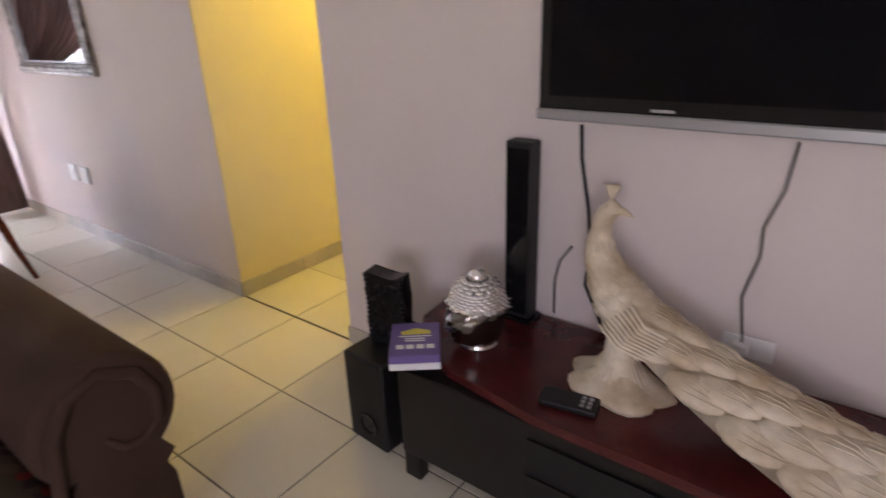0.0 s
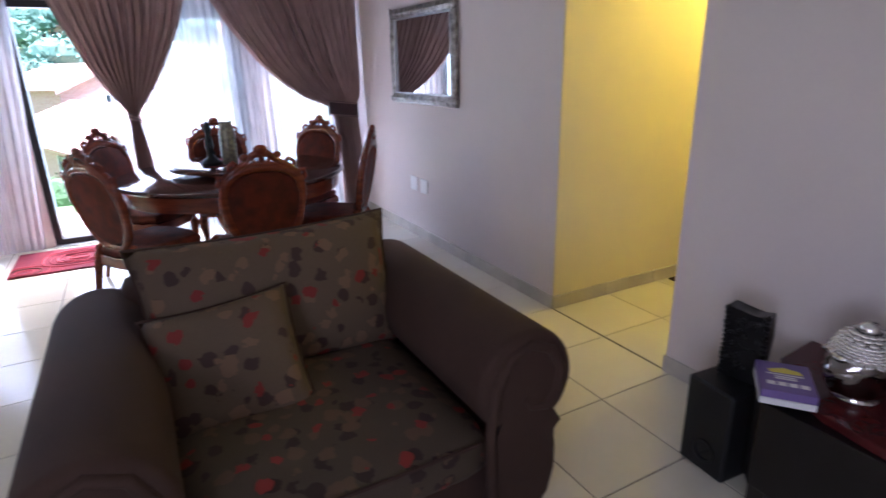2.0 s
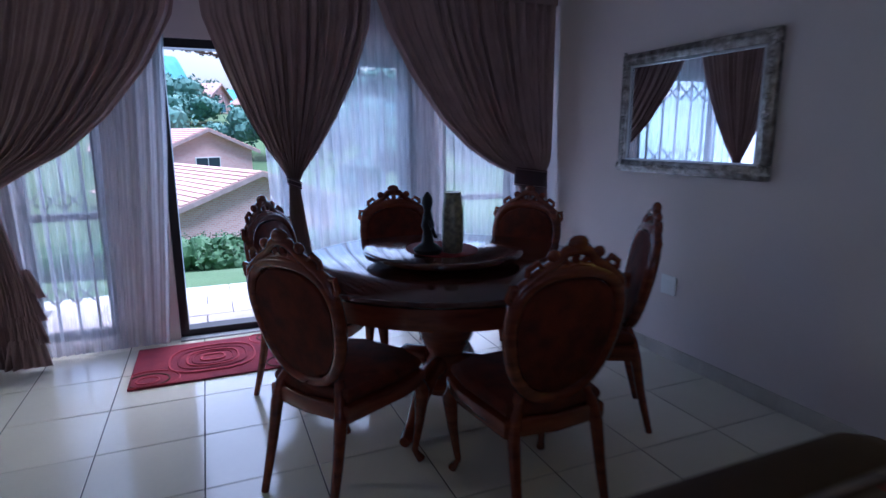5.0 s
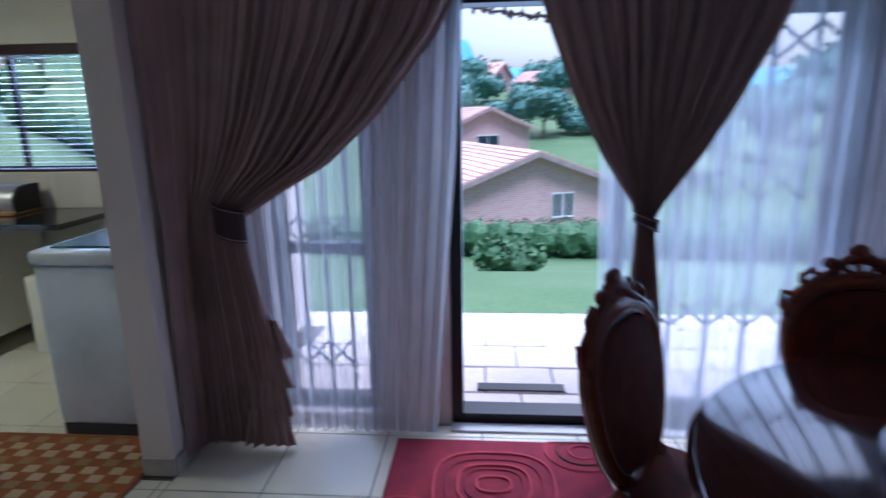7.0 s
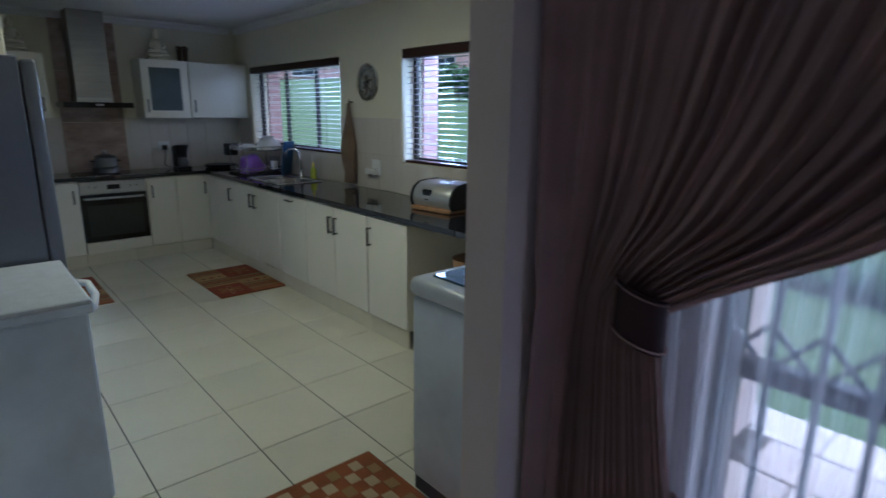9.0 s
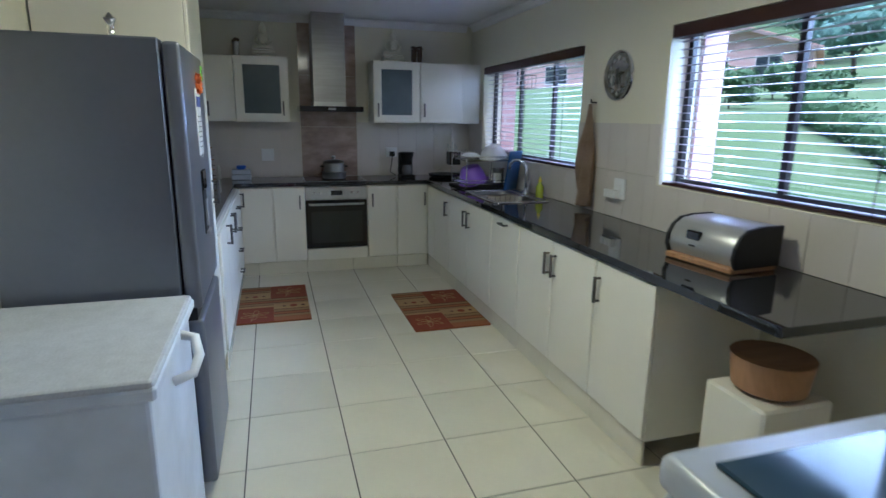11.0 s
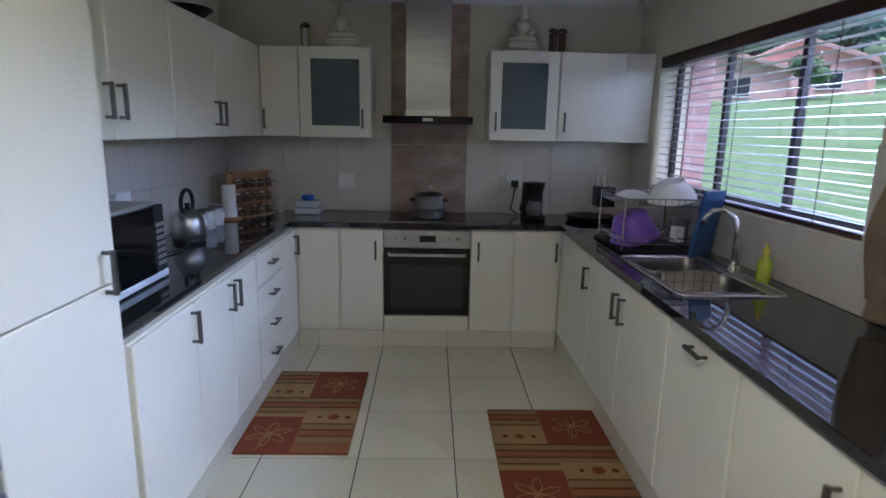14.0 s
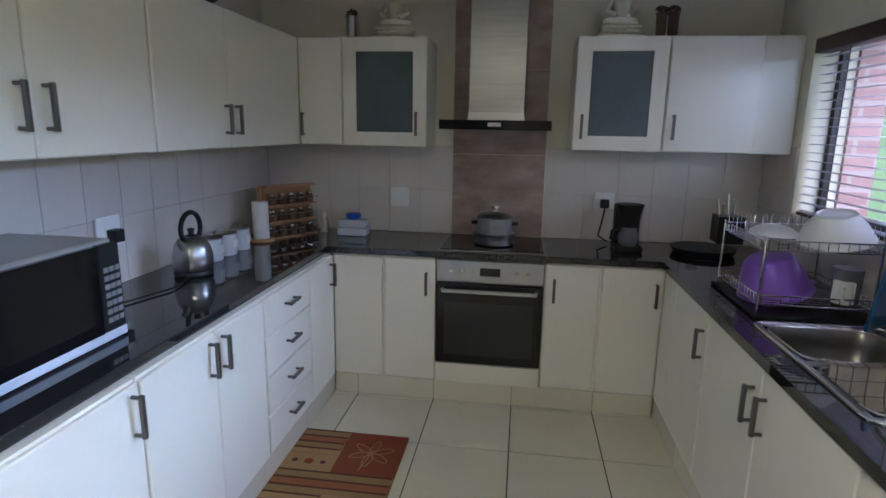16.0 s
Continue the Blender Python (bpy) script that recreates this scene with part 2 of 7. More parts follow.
def frame_ring(a0, a1, b0, b1, w, d0, d1, face):
    """A rectangular frame as one closed body; face x takes (y, z), face y takes (x, z)."""
    b = bmesh.new()
    put = (lambda p, q, d: (d, p, q)) if face == "x" else (lambda p, q, d: (p, d, q))
    loops = []
    for d in (d0, d1):
        for k in (0, w):
            loops.append([b.verts.new(put(*c, d)) for c in ((a0 + k, b0 + k), (a1 - k, b0 + k), (a1 - k, b1 - k), (a0 + k, b1 - k))])
    o0, i0, o1, i1 = loops
    for p, q in ((o0, i0), (i0, i1), (i1, o1), (o1, o0)):
        for k in range(4):
            b.faces.new((p[k], p[(k + 1) % 4], q[(k + 1) % 4], q[k]))
    return b


def box(x0, x1, y0, y1, z0, z1, bevel=0.0, bm=None, seg=1):
    b = bmesh.new()
    bmesh.ops.create_cube(b, size=1)
    for v in b.verts:
        v.co = Vector(((x0 + x1) / 2 + v.co.x * (x1 - x0), (y0 + y1) / 2 + v.co.y * (y1 - y0), (z0 + z1) / 2 + v.co.z * (z1 - z0)))
    if bevel:
        bmesh.ops.bevel(b, geom=list(b.edges), offset=bevel, segments=seg, affect="EDGES", profile=0.5)
    if bm is None:
        return b
    return add(bm, b)


def add(bm, b, m=None):
    me = bpy.data.meshes.new("t")
    if m is not None:
        b.transform(m)
    b.to_mesh(me)
    b.free()
    bm.from_mesh(me)
    bpy.data.meshes.remove(me)
    return bm


def lathe(profile, n=24, centre=(0, 0, 0), bm=None):
    """A turned body from (radius, height) pairs."""
    b = bmesh.new() if bm is None else bm
    rings = []
    for r, z in profile:
        rings.append([b.verts.new((centre[0] + r * math.cos(2 * math.pi * i / n), centre[1] + r * math.sin(2 * math.pi * i / n), centre[2] + z)) for i in range(n)])
    for p, q in zip(rings, rings[1:]):
        for i in range(n):
            b.faces.new((p[i], p[(i + 1) % n], q[(i + 1) % n], q[i]))
    b.faces.new(rings[0][::-1])
    b.faces.new(rings[-1])
    return b


def tube(path, radius, n=8, bm=None, flat=1.0):
    """A round bar along points; radius is a number or a list."""
    b = bmesh.new() if bm is None else bm
    path = [Vector(p) for p in path]
    rs = radius if isinstance(radius, (list, tuple)) else [radius] * len(path)
    rings = []
    side = None
    for i, p in enumerate(path):
        d = (path[min(i + 1, len(path) - 1)] - path[max(i - 1, 0)]).normalized()
        if side is None:
            side = d.orthogonal().normalized()
        side = (side - d * side.dot(d)).normalized()
        up = d.cross(side)
        rings.append([b.verts.new(p + (side * math.cos(2 * math.pi * k / n) + up * math.sin(2 * math.pi * k / n) * flat) * rs[i]) for k in range(n)])
    for p, q in zip(rings, rings[1:]):
        for i in range(n):
            b.faces.new((p[i], p[(i + 1) % n], q[(i + 1) % n], q[i]))
    b.faces.new(rings[0][::-1])
    b.faces.new(rings[-1])
    return b


def prism(outline, d0, d1, axis="y", bevel=0.0, seg=2):
    """An outline (a, b) pushed from d0 to d1 along an axis: y takes (x, z), x takes (y, z), z takes (x, y)."""
    b = bmesh.new()
    put = {"y": lambda a, c, d: (a, d, c), "x": lambda a, c, d: (d, a, c), "z": lambda a, c, d: (a, c, d)}[axis]
    p = [b.verts.new(put(a, c, d0)) for a, c in outline]
    q = [b.verts.new(put(a, c, d1)) for a, c in outline]
    n = len(p)
    f0, f1 = b.faces.new(p[::-1]), b.faces.new(q)
    rim = [e for f in (f0, f1) for e in f.edges]
    for i in range(n):
        b.faces.new((p[i], p[(i + 1) % n], q[(i + 1) % n], q[i]))
    if bevel:
        bmesh.ops.bevel(b, geom=rim, offset=bevel, segments=seg, affect="EDGES", profile=0.5)
    return b


def sheet(fn, nu, nv, thick=0.0):
    b = bmesh.new()
    g = [[b.verts.new(fn(i / nu, j / nv)) for i in range(nu + 1)] for j in range(nv + 1)]
    for j in range(nv):
        for i in range(nu):
            b.faces.new((g[j][i], g[j][i + 1], g[j + 1][i + 1], g[j + 1][i]))
    if thick:
        bmesh.ops.solidify(b, geom=list(b.faces), thickness=thick)
    return b


def soft_box(x0, x1, y0, y1, z0, z1, r=0.05, puff=0.03, n=8):
    """A cushion: rounded box with bulging faces."""
    b = bmesh.new()
    bmesh.ops.create_cube(b, size=2)
    bmesh.ops.subdivide_edges(b, edges=list(b.edges), cuts=n, use_grid_fill=True)
    c, h = Vector(((x0 + x1) / 2, (y0 + y1) / 2, (z0 + z1) / 2)), Vector(((x1 - x0) / 2, (y1 - y0) / 2, (z1 - z0) / 2))
    rr = Vector([min(r, k) for k in h])
    for v in b.verts:
        p = v.co.copy()
        core = Vector([max(-h[i] + rr[i], min(h[i] - rr[i], p[i] * h[i])) for i in range(3)])
        off = Vector([p[i] * h[i] - core[i] for i in range(3)])
        if off.length > 1e-6:
            unit = Vector([off[i] / rr[i] for i in range(3)])
            m = max(abs(u) for u in unit)
            unit = unit.normalized() * m
            off = Vector([unit[i] * rr[i] for i in range(3)])
        bulge = Vector([math.copysign((1 - p[(i + 1) % 3] ** 2) * (1 - p[(i + 2) % 3] ** 2) * puff * abs(p[i]) ** 6, p[i]) for i in range(3)])
        v.co = c + core + off + bulge
    return b

def brick_mat(name, a, b, mortar, sc):
    m = mat(name, a, 0.85)
    n, l = m.node_tree.nodes, m.node_tree.links
    t = n.new("ShaderNodeTexBrick")
    co = n.new("ShaderNodeTexCoord")
    geo = n.new("ShaderNodeNewGeometry")
    sep, cmb, sepn = n.new("ShaderNodeSeparateXYZ"), n.new("ShaderNodeCombineXYZ"), n.new("ShaderNodeMath")
    l.new(co.outputs["Object"], sep.inputs[0])
    sepn.operation = "ADD"
    l.new(sep.outputs[0], sepn.inputs[0])
    l.new(sep.outputs[1], sepn.inputs[1])
    l.new(sepn.outputs[0], cmb.inputs[0])
    l.new(sep.outputs[2], cmb.inputs[1])
    l.new(cmb.outputs[0], t.inputs[0])
    t.inputs["Color1"].default_value, t.inputs["Color2"].default_value, t.inputs["Mortar"].default_value = (*a, 1), (*b, 1), (*mortar, 1)
    t.inputs["Scale"].default_value = sc
    t.inputs["Mortar Size"].default_value, t.inputs["Brick Width"].default_value, t.inputs["Row Height"].default_value = 0.012, 0.22, 0.085
    l.new(t.outputs["Color"], n["Principled BSDF"].inputs["Base Color"])
    return m


# ---- structure ----
CEILZ = 2.45
wall = lambda name, b, m=PAINT: setting(name, box(*b), m)
wall("wall_mirror_side", (-6.0, -2.54, 1.94, 2.12, 0, CEILZ))
wall("wall_television", (-1.68, 2.4, 1.94, 2.12, 0, CEILZ))
wall("wall_passage_west", (-2.72, -2.54, 2.12, 5.2, 0, CEILZ), YPAINT)
wall("wall_passage_face", (-2.54, -2.535, 1.945, 5.0, 0, CEILZ), YPAINT)
wall("wall_passage_east", (-1.68, -1.5, 2.12, 5.2, 0, CEILZ), YPAINT)
wall("wall_passage_end", (-2.54, -1.68, 5.0, 5.2, 0, CEILZ), YPAINT)
wall("wall_living_east", (2.2, 2.4, -2.2, 1.94, 0, CEILZ))
# The opening in this unseen wall is assumed; it lets the added daylight in.
b = bmesh.new()
for q in ((-4.05, 0.5, 0, CEILZ), (1.8, 2.2, 0, CEILZ), (0.5, 1.8, 0, 0.9), (0.5, 1.8, 2.0, CEILZ)):
    box(q[0], q[1], -2.2, -2.06, q[2], q[3], bm=b)
setting("wall_living_south", b, PAINT)
wall("wall_pier", (-7.29, -5.345, -2.2, -2.06, 0, CEILZ))
wall("wall_kitchen_east", (-4.05, -3.85, -8.07, -2.2, 0, CEILZ), KPAINT)
wall("wall_kitchen_south", (-7.29, -3.85, -8.27, -8.07, 0, CEILZ), KPAINT)


def wall_with_holes(name, x0, x1, y0, y1, holes, material, z1=CEILZ):
    """A wall along y with openings (y0, y1, z0, z1) through it, butted in one mesh."""
    b = bmesh.new()
    ys = sorted({y0, y1, *[h[0] for h in holes], *[h[1] for h in holes]})
    for a, c in zip(ys, ys[1:]):
        hole = next((h for h in holes if h[0] <= a and c <= h[1]), None)
        if hole is None:
            box(x0, x1, a, c, 0, z1, bm=b)
        else:
            if hole[2] > 0.01:
                box(x0, x1, a, c, 0, hole[2], bm=b)
            box(x0, x1, a, c, hole[3], z1, bm=b)
    bmesh.ops.remove_doubles(b, verts=b.verts, dist=1e-4)
    return setting(name, b, material)


wall_with_holes("wall_glazed", -6.0, -5.8, -2.06, 1.94, [(-1.74, -1.26, 0.06, 2.0), (-0.9, 0.86, 0.0, 2.0), (1.08, 1.74, 0.06, 2.0)], PAINT)
wall_with_holes("wall_kitchen_windows", -7.29, -7.09, -8.07, -2.2, [(-7.65, -5.69, 1.14, 2.0), (-4.78, -3.35, 1.14, 2.0)], KPAINT)
OUTBRICK = brick_mat("outer_brick", (0.44, 0.28, 0.27), (0.36, 0.22, 0.21), (0.46, 0.38, 0.37), 1.0)
wall_with_holes("wall_outer_leaf", -7.44, -7.292, -8.27, -2.2, [(-7.63, -5.71, 1.12, 2.02), (-4.76, -3.37, 1.12, 2.02)], OUTBRICK)
setting("ceiling", box(-6.0, 2.4, -2.06, 5.2, CEILZ, CEILZ + 0.12, bm=box(-7.29, 2.4, -8.27, -2.06, CEILZ, CEILZ + 0.12)), CEIL)
setting("roof_kitchen", box(-7.5, 2.7, -8.6, -2.2, CEILZ + 0.13, CEILZ + 0.2), ROOFT)
setting("roof_lounge", box(-6.25, 2.7, -2.195, 5.5, CEILZ + 0.13, CEILZ + 0.2), ROOFT)
for nm, b, ax in (("cornice_south", (-7.09, -4.05, -8.07), "x"), ("cornice_windows", (-8.07, -2.2, -7.09), "y")):
    prof = [(0, 0), (0.055, 0), (0.05, -0.02), (0.03, -0.035), (0.015, -0.06), (0, -0.07)]
    if ax == "x":
        c = prism([(b[2] + a, CEILZ + z) for a, z in prof], b[0] + 0.06, b[1], "x")
    else:
        c = prism([(b[2] + a, CEILZ + z) for a, z in prof], b[0] + 0.06, b[1], "y")
    setting(nm, c, CEIL)

floor = setting("floor", box(-6.0, 2.4, -2.06, 5.2, -0.15, -0.003, bm=box(-7.29, 2.4, -8.27, -2.06, -0.15, -0.003)), GROUT)


# ---- outdoors ----
def ease(a, b, x):
    t = max(0.0, min(1.0, (x - a) / (b - a)))
    return t * t * (3 - 2 * t)


def ground_z(x, y):
    d = math.hypot(x + 6, y)
    out = max(0.0, -7.7 - x)
    west = -0.2 - 1.75 * ease(0, 9.5, out) - 2.2 * ease(10, 22, out) + 9 * ease(26, 90, out) + 6 * ease(90, 200, out)
    south = -0.6 + 2.1 * ease(4, 20, d) + 2.6 * ease(20, 52, d) + 22 * ease(56, 160, d)
    k = ease(-4, -14, y)
    z = west * (1 - k) + south * k
    z += (30 - 13 * ease(-70, 90, y)) * ease(170, 420, d) * (0.85 + 0.35 * noise.noise(Vector((x, y, 0)) * 0.008)) * ease(0, 60, out)
    if d > 15:
        z += 0.5 * noise.noise(Vector((x, y, 3)) * 0.06)
    if x > -7.7:
        z = -0.2 + (z + 0.2) * 0.0 if y > -9 else z * 0.5 - 0.2
    return z


g = bmesh.new()
xs = [-900, -700, -560, -460, -400, -350, -300, -260, -220, -190, -160, -140, -120] + list(range(-108, -24, 4)) + [k * 0.6 - 24 for k in range(28)] + [-7.2, -5, 0, 10, 30, 80, 200, 500, 900]
ys = [-900, -600, -420, -320, -250, -200, -160, -130, -110, -95] + list(range(-84, -24, 4)) + [k * 1.2 - 24 for k in range(40)] + [26, 32, 40, 52, 70, 95, 130, 180, 250, 400, 900]
grid = [[g.verts.new((x, y, ground_z(x, y))) for x in xs] for y in ys]
for r, q in zip(grid, grid[1:]):
    for i in range(len(xs) - 1):
        g.faces.new((r[i], r[i + 1], q[i + 1], q[i]))
# Far copy of the ground, coloured with the haze of HILL.
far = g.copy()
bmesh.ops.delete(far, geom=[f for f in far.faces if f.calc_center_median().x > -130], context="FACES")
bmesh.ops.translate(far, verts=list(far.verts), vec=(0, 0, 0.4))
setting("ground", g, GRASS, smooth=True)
setting("backdrop", far, HILL, "wooded skyline hills with blue-green distance haze in their colour", smooth=True)
patio = setting("patio", box(-7.75, -6.0, -2.2, 4.5, -0.19, -0.125), GROUT)


FASCIA = mat("weathered_fascia", (0.36, 0.27, 0.25), 0.7, grain=0.2, scale=5)
FARBRICK = brick_mat("far_brick", (0.62, 0.37, 0.33), (0.52, 0.28, 0.24), (0.58, 0.48, 0.45), 1.0)


def far_window(parent, x, y0, y1, z0, z1, face=1):
    w = part("window", box(x - 0.04, x + 0.04, y0, y1, z0, z1), WINDK, parent)
    b = bmesh.new()
    for a, c in ((y0 - 0.03, y0 + 0.015), (y1 - 0.015, y1 + 0.03), ((y0 + y1) / 2 - 0.02, (y0 + y1) / 2 + 0.02)):
        box(x - 0.06, x + 0.06, a, c, z0, z1, bm=b)
    box(x - 0.06, x + 0.07, y0 - 0.05, y1 + 0.05, z0 - 0.08, z0, bm=b)
    box(x - 0.06, x + 0.06, y0 - 0.05, y1 + 0.05, z1, z1 + 0.06, bm=b)
    part("window_frame", b, WHITEW, w, "pale window frame and sill")


def roof_courses(length, half, rise, over):
    """Stepped courses of a gable roof that runs along -x."""
    n = 12
    for s in (-1, 1):
        for i in range(n):
            a0, a1 = i / n, (i + 1) / n
            ya, yb, za, zb = s * half * a0, s * half * a1, rise * (1 - a0), rise * (1 - a1)
            b = prism([(ya, za + 0.03), (yb, zb + 0.09), (yb, zb + 0.0), (ya, za)], -length, over, "x")
            yield b


def brick_house(m, w, length, wall_h, rise, label, windows, side_windows=()):
    h = thing("house", label, "house", "houses across the valley", m)
    b = prism([(-w / 2, -2.5), (w / 2, -2.5), (w / 2, wall_h), (0, wall_h + rise), (-w / 2, wall_h)], -length, 0, "x")
    part("wall", b, FARBRICK, h)
    base = prism([(0, 0.0), (w / 2 + 0.5, 0 - (rise + 0.5 * rise / (w / 2))), (0, -0.06), (-w / 2 - 0.5, 0 - (rise + 0.5 * rise / (w / 2)))], -length - 0.4, 0.4, "x")
    base.transform(Matrix.Translation((0, 0, wall_h + rise + 0.11)))
    rf = part("roof", base, ROOFT, h)
    for c in roof_courses(length + 0.4, w / 2 + 0.5, rise + 0.5 * rise / (w / 2), 0.4):
        c.transform(Matrix.Translation((0, 0, wall_h - 0.5 * rise / (w / 2) + 0.12)))
        part("tile_course", c, ROOFT, rf)
    b = bmesh.new()
    for s in (-1, 1):
        e = w / 2 + 0.5
        k = rise / (w / 2)
        add(b, prism([(0, wall_h + rise + 0.1), (s * e, wall_h - 0.5 * k + 0.1), (s * e, wall_h - 0.5 * k - 0.12), (0, wall_h + rise - 0.12)], 0.36, 0.45, "x"))
    part("bargeboard", b, FASCIA, h)
    for y0, y1, z0, z1 in windows:
        far_window(h, 0.02, y0, y1, z0, z1)
    for x0, x1, z0, z1 in side_windows:
        w_ = part("window", box(x0, x1, -w / 2 - 0.05, -w / 2 + 0.02, z0, z1), WINDK, h)
        bb = bmesh.new()
        for a in (x0, (x0 + x1) / 2, x1):
            box(a - 0.04, a + 0.04, -w / 2 - 0.08, -w / 2, z0, z1, bm=bb)
        box(x0, x1, -w / 2 - 0.12, -w / 2, z0 - 0.08, z0, bm=bb)
        part("window_frame", bb, WHITEW, w_)
    return h


brick_house(pose(-29.5, 1.6, -3.95, rz=20), 8.0, 13, 2.2, 1.45, "pink face brick bungalow with a gabled tile roof behind the hedge",
            [(0.9, 1.35, 0.7, 1.75), (1.5, 1.95, 0.7, 1.75), (-1.6, -0.9, -0.6, -0.1)], [(-3.2, -1.2, 0.2, 1.8), (-8, -6, 0.2, 1.8)])
brick_house(pose(-47, -0.5, -1.6, rz=35), 8, 12, 2.0, 1.5, "small brick house with a gabled roof behind the first", [(-1, 1, 0.5, 1.5)])
brick_house(pose(-92, 2, 4.4, rz=70), 9, 26, 2.6, 1.9, "long pink house with a red roof on the far slope", [(-2, 2, 0.6, 1.8)],
            [(-4, -2, 0.6, 1.9), (-9, -7, 0.6, 1.9), (-14, -12, 0.6, 1.9), (-20, -17, 0.6, 1.9)])
brick_house(pose(-88, 16, 3.6, rz=60), 8, 12, 2.4, 1.6, "pink house with a red roof among far trees", [(-1, 1, 0.6, 1.8)])
hb = brick_house(pose(-24.5, -43, 3.3, rz=62), 9, 10, 2.5, 1.3, "two-storey face brick house with a timber balcony", [(-3.4, -1.2, 0.7, 2.1), (0.8, 2.4, 0.8, 2.0)], [(-4, -2, 0.8, 2.0)])
bal = bmesh.new()
box(0, 1.8, -4.2, 0.2, 0.3, 0.42, bm=bal)
box(1.72, 1.8, -4.2, 0.2, 1.25, 1.33, bm=bal)
for i in range(16):
    box(1.73, 1.78, -4.2 + i * 0.29, -4.15 + i * 0.29, 0.42, 1.25, bm=bal)
for yy in (-4.1, 0.1):
    box(1.65, 1.8, yy - 0.08, yy + 0.08, -2.5, 0.3, bm=bal)
part("balcony", bal, TRUNK, hb, "dark timber balcony on posts")
brick_house(pose(-38, -37, ground_z(-38, -37), rz=40), 9, 14, 2.4, 1.5, "red-brick bungalow with a pale pink roof on the lawn slope", [(-2.5, -0.8, 0.7, 1.9), (1, 2.6, 0.7, 1.9)])
brick_house(pose(-32.5, -46, ground_z(-32.5, -46), rz=50), 8, 12, 2.6, 1.6, "red-brick house higher on the hillside", [(-2.5, -0.8, 0.7, 1.9), (1, 2.6, 0.7, 1.9)])


def clump(bm, c, r, n, leaf, rnd, squash=1.0):
    for _ in range(n):
        d = Vector((rnd.gauss(0, 1), rnd.gauss(0, 1), rnd.gauss(0, 1))).normalized()
        p = Vector(c) + Vector((d.x * r[0], d.y * r[1], d.z * r[2])) * rnd.uniform(0.72, 1.05)
        a = Vector((rnd.gauss(0, 1), rnd.gauss(0, 1), rnd.gauss(0, 1))).normalized() * leaf
        q = a.cross(Vector((rnd.gauss(0, 1), rnd.gauss(0, 1), rnd.gauss(0, 1)))).normalized() * leaf * 0.5
        bm.faces.new([bm.verts.new(p + k) for k in (-a, q, a, -q)])


def core_blob(bm, c, r, rnd, sub=2):
    b = bmesh.new()
    bmesh.ops.create_icosphere(b, subdivisions=sub, radius=1)
    o = rnd.uniform(0, 50)
    for v in b.verts:
        k = 0.86 + 0.22 * noise.noise(v.co * 2.3 + Vector((o, 0, 0)))
        v.co = Vector((v.co.x * r[0] * k + c[0], v.co.y * r[1] * k + c[1], v.co.z * r[2] * k + c[2]))
    add(bm, b)


def tree(x, y, h, spread, rnd, label="leafy green tree on the slope"):
    z = ground_z(x, y) - 0.1
    if x < -60:
        h, spread = h * 0.6, spread * 0.8
    t = thing("tree", label, "tree", "trees on the slopes", pose(x, y, z))
    b = tube([(0, 0, 0), (0.05 * h, 0, 0.3 * h), (0.02 * h, 0.03 * h, 0.6 * h)], [0.03 * h, 0.022 * h, 0.01 * h], 8)
    for i in range(4):
        a = i * 1.6
        tube([(0.04 * h, 0, 0.3 * h), (math.cos(a) * spread * 0.5, math.sin(a) * spread * 0.5, 0.65 * h)], [0.012 * h, 0.005 * h], 6, bm=b)
    part("trunk", b, TRUNK, t)
    c = bmesh.new()
    for i in range(7):
        a, k = rnd.uniform(0, 6.3), rnd.uniform(0.1, 0.6)
        p = (math.cos(a) * spread * k, math.sin(a) * spread * k, h * rnd.uniform(0.5, 0.85))
        r = spread * rnd.uniform(0.3, 0.5)
        core_blob(c, p, (r, r, r * 0.75), rnd, 2)
        clump(c, p, (r * 1.1, r * 1.1, r * 0.85), 130, max(0.12, spread * 0.07), rnd)
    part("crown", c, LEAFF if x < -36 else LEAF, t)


rnd = random.Random(7)
for x, y, h, s in ((-43, 10, 3.2, 2.8), (-45, 14, 5, 3.5), (-55, -4, 5.5, 4), (-60, 5, 5, 4), (-66, 12, 6, 5), (-72, -9, 6, 5), (-74, 20, 6, 5), (-80, -2, 5, 5),
                   (-105, -6, 9, 7), (-110, 10, 8, 7), (-104, 24, 11, 9), (-120, 0, 9, 9), (-100, -18, 10, 8), (-92, 17, 10, 8), (-86, 23, 11, 8), (-80, 9, 9, 6), (-64, 1, 4, 4), (-62, 9, 4, 4), (-70, 16, 7, 6), (-68, 24, 8, 6), (-56, 16, 5, 4), (-84, -7, 7, 5), (-94, -12, 9, 7), (-90, -2, 7, 6), (-50, 22, 6, 4), (-58, 30, 8, 6),
                   (-58, -44, 8, 5), (-66, -38, 8, 6), (-52, -68, 12, 8), (-70, -60, 13, 9), (-60, -80, 14, 10), (-84, -48, 12, 9), (-40, -66, 11, 7), (-90, -75, 15, 11), (-30, -62, 10, 6), (-38, -84, 13, 9)):
    tree(x, y, h, s, rnd)

for x, y, h, s in ((-24, -22.5, 1.5, 1.2), (-27, -26, 1.7, 1.5), (-25, -26, 1.4, 1.2), (-25, -19, 1.5, 1.3), (-28, -38, 2.4, 1.6), (-31, -27, 1.8, 1.6)):
    tree(x, y, h, s, rnd, "low bushy garden tree on the lawn slope")

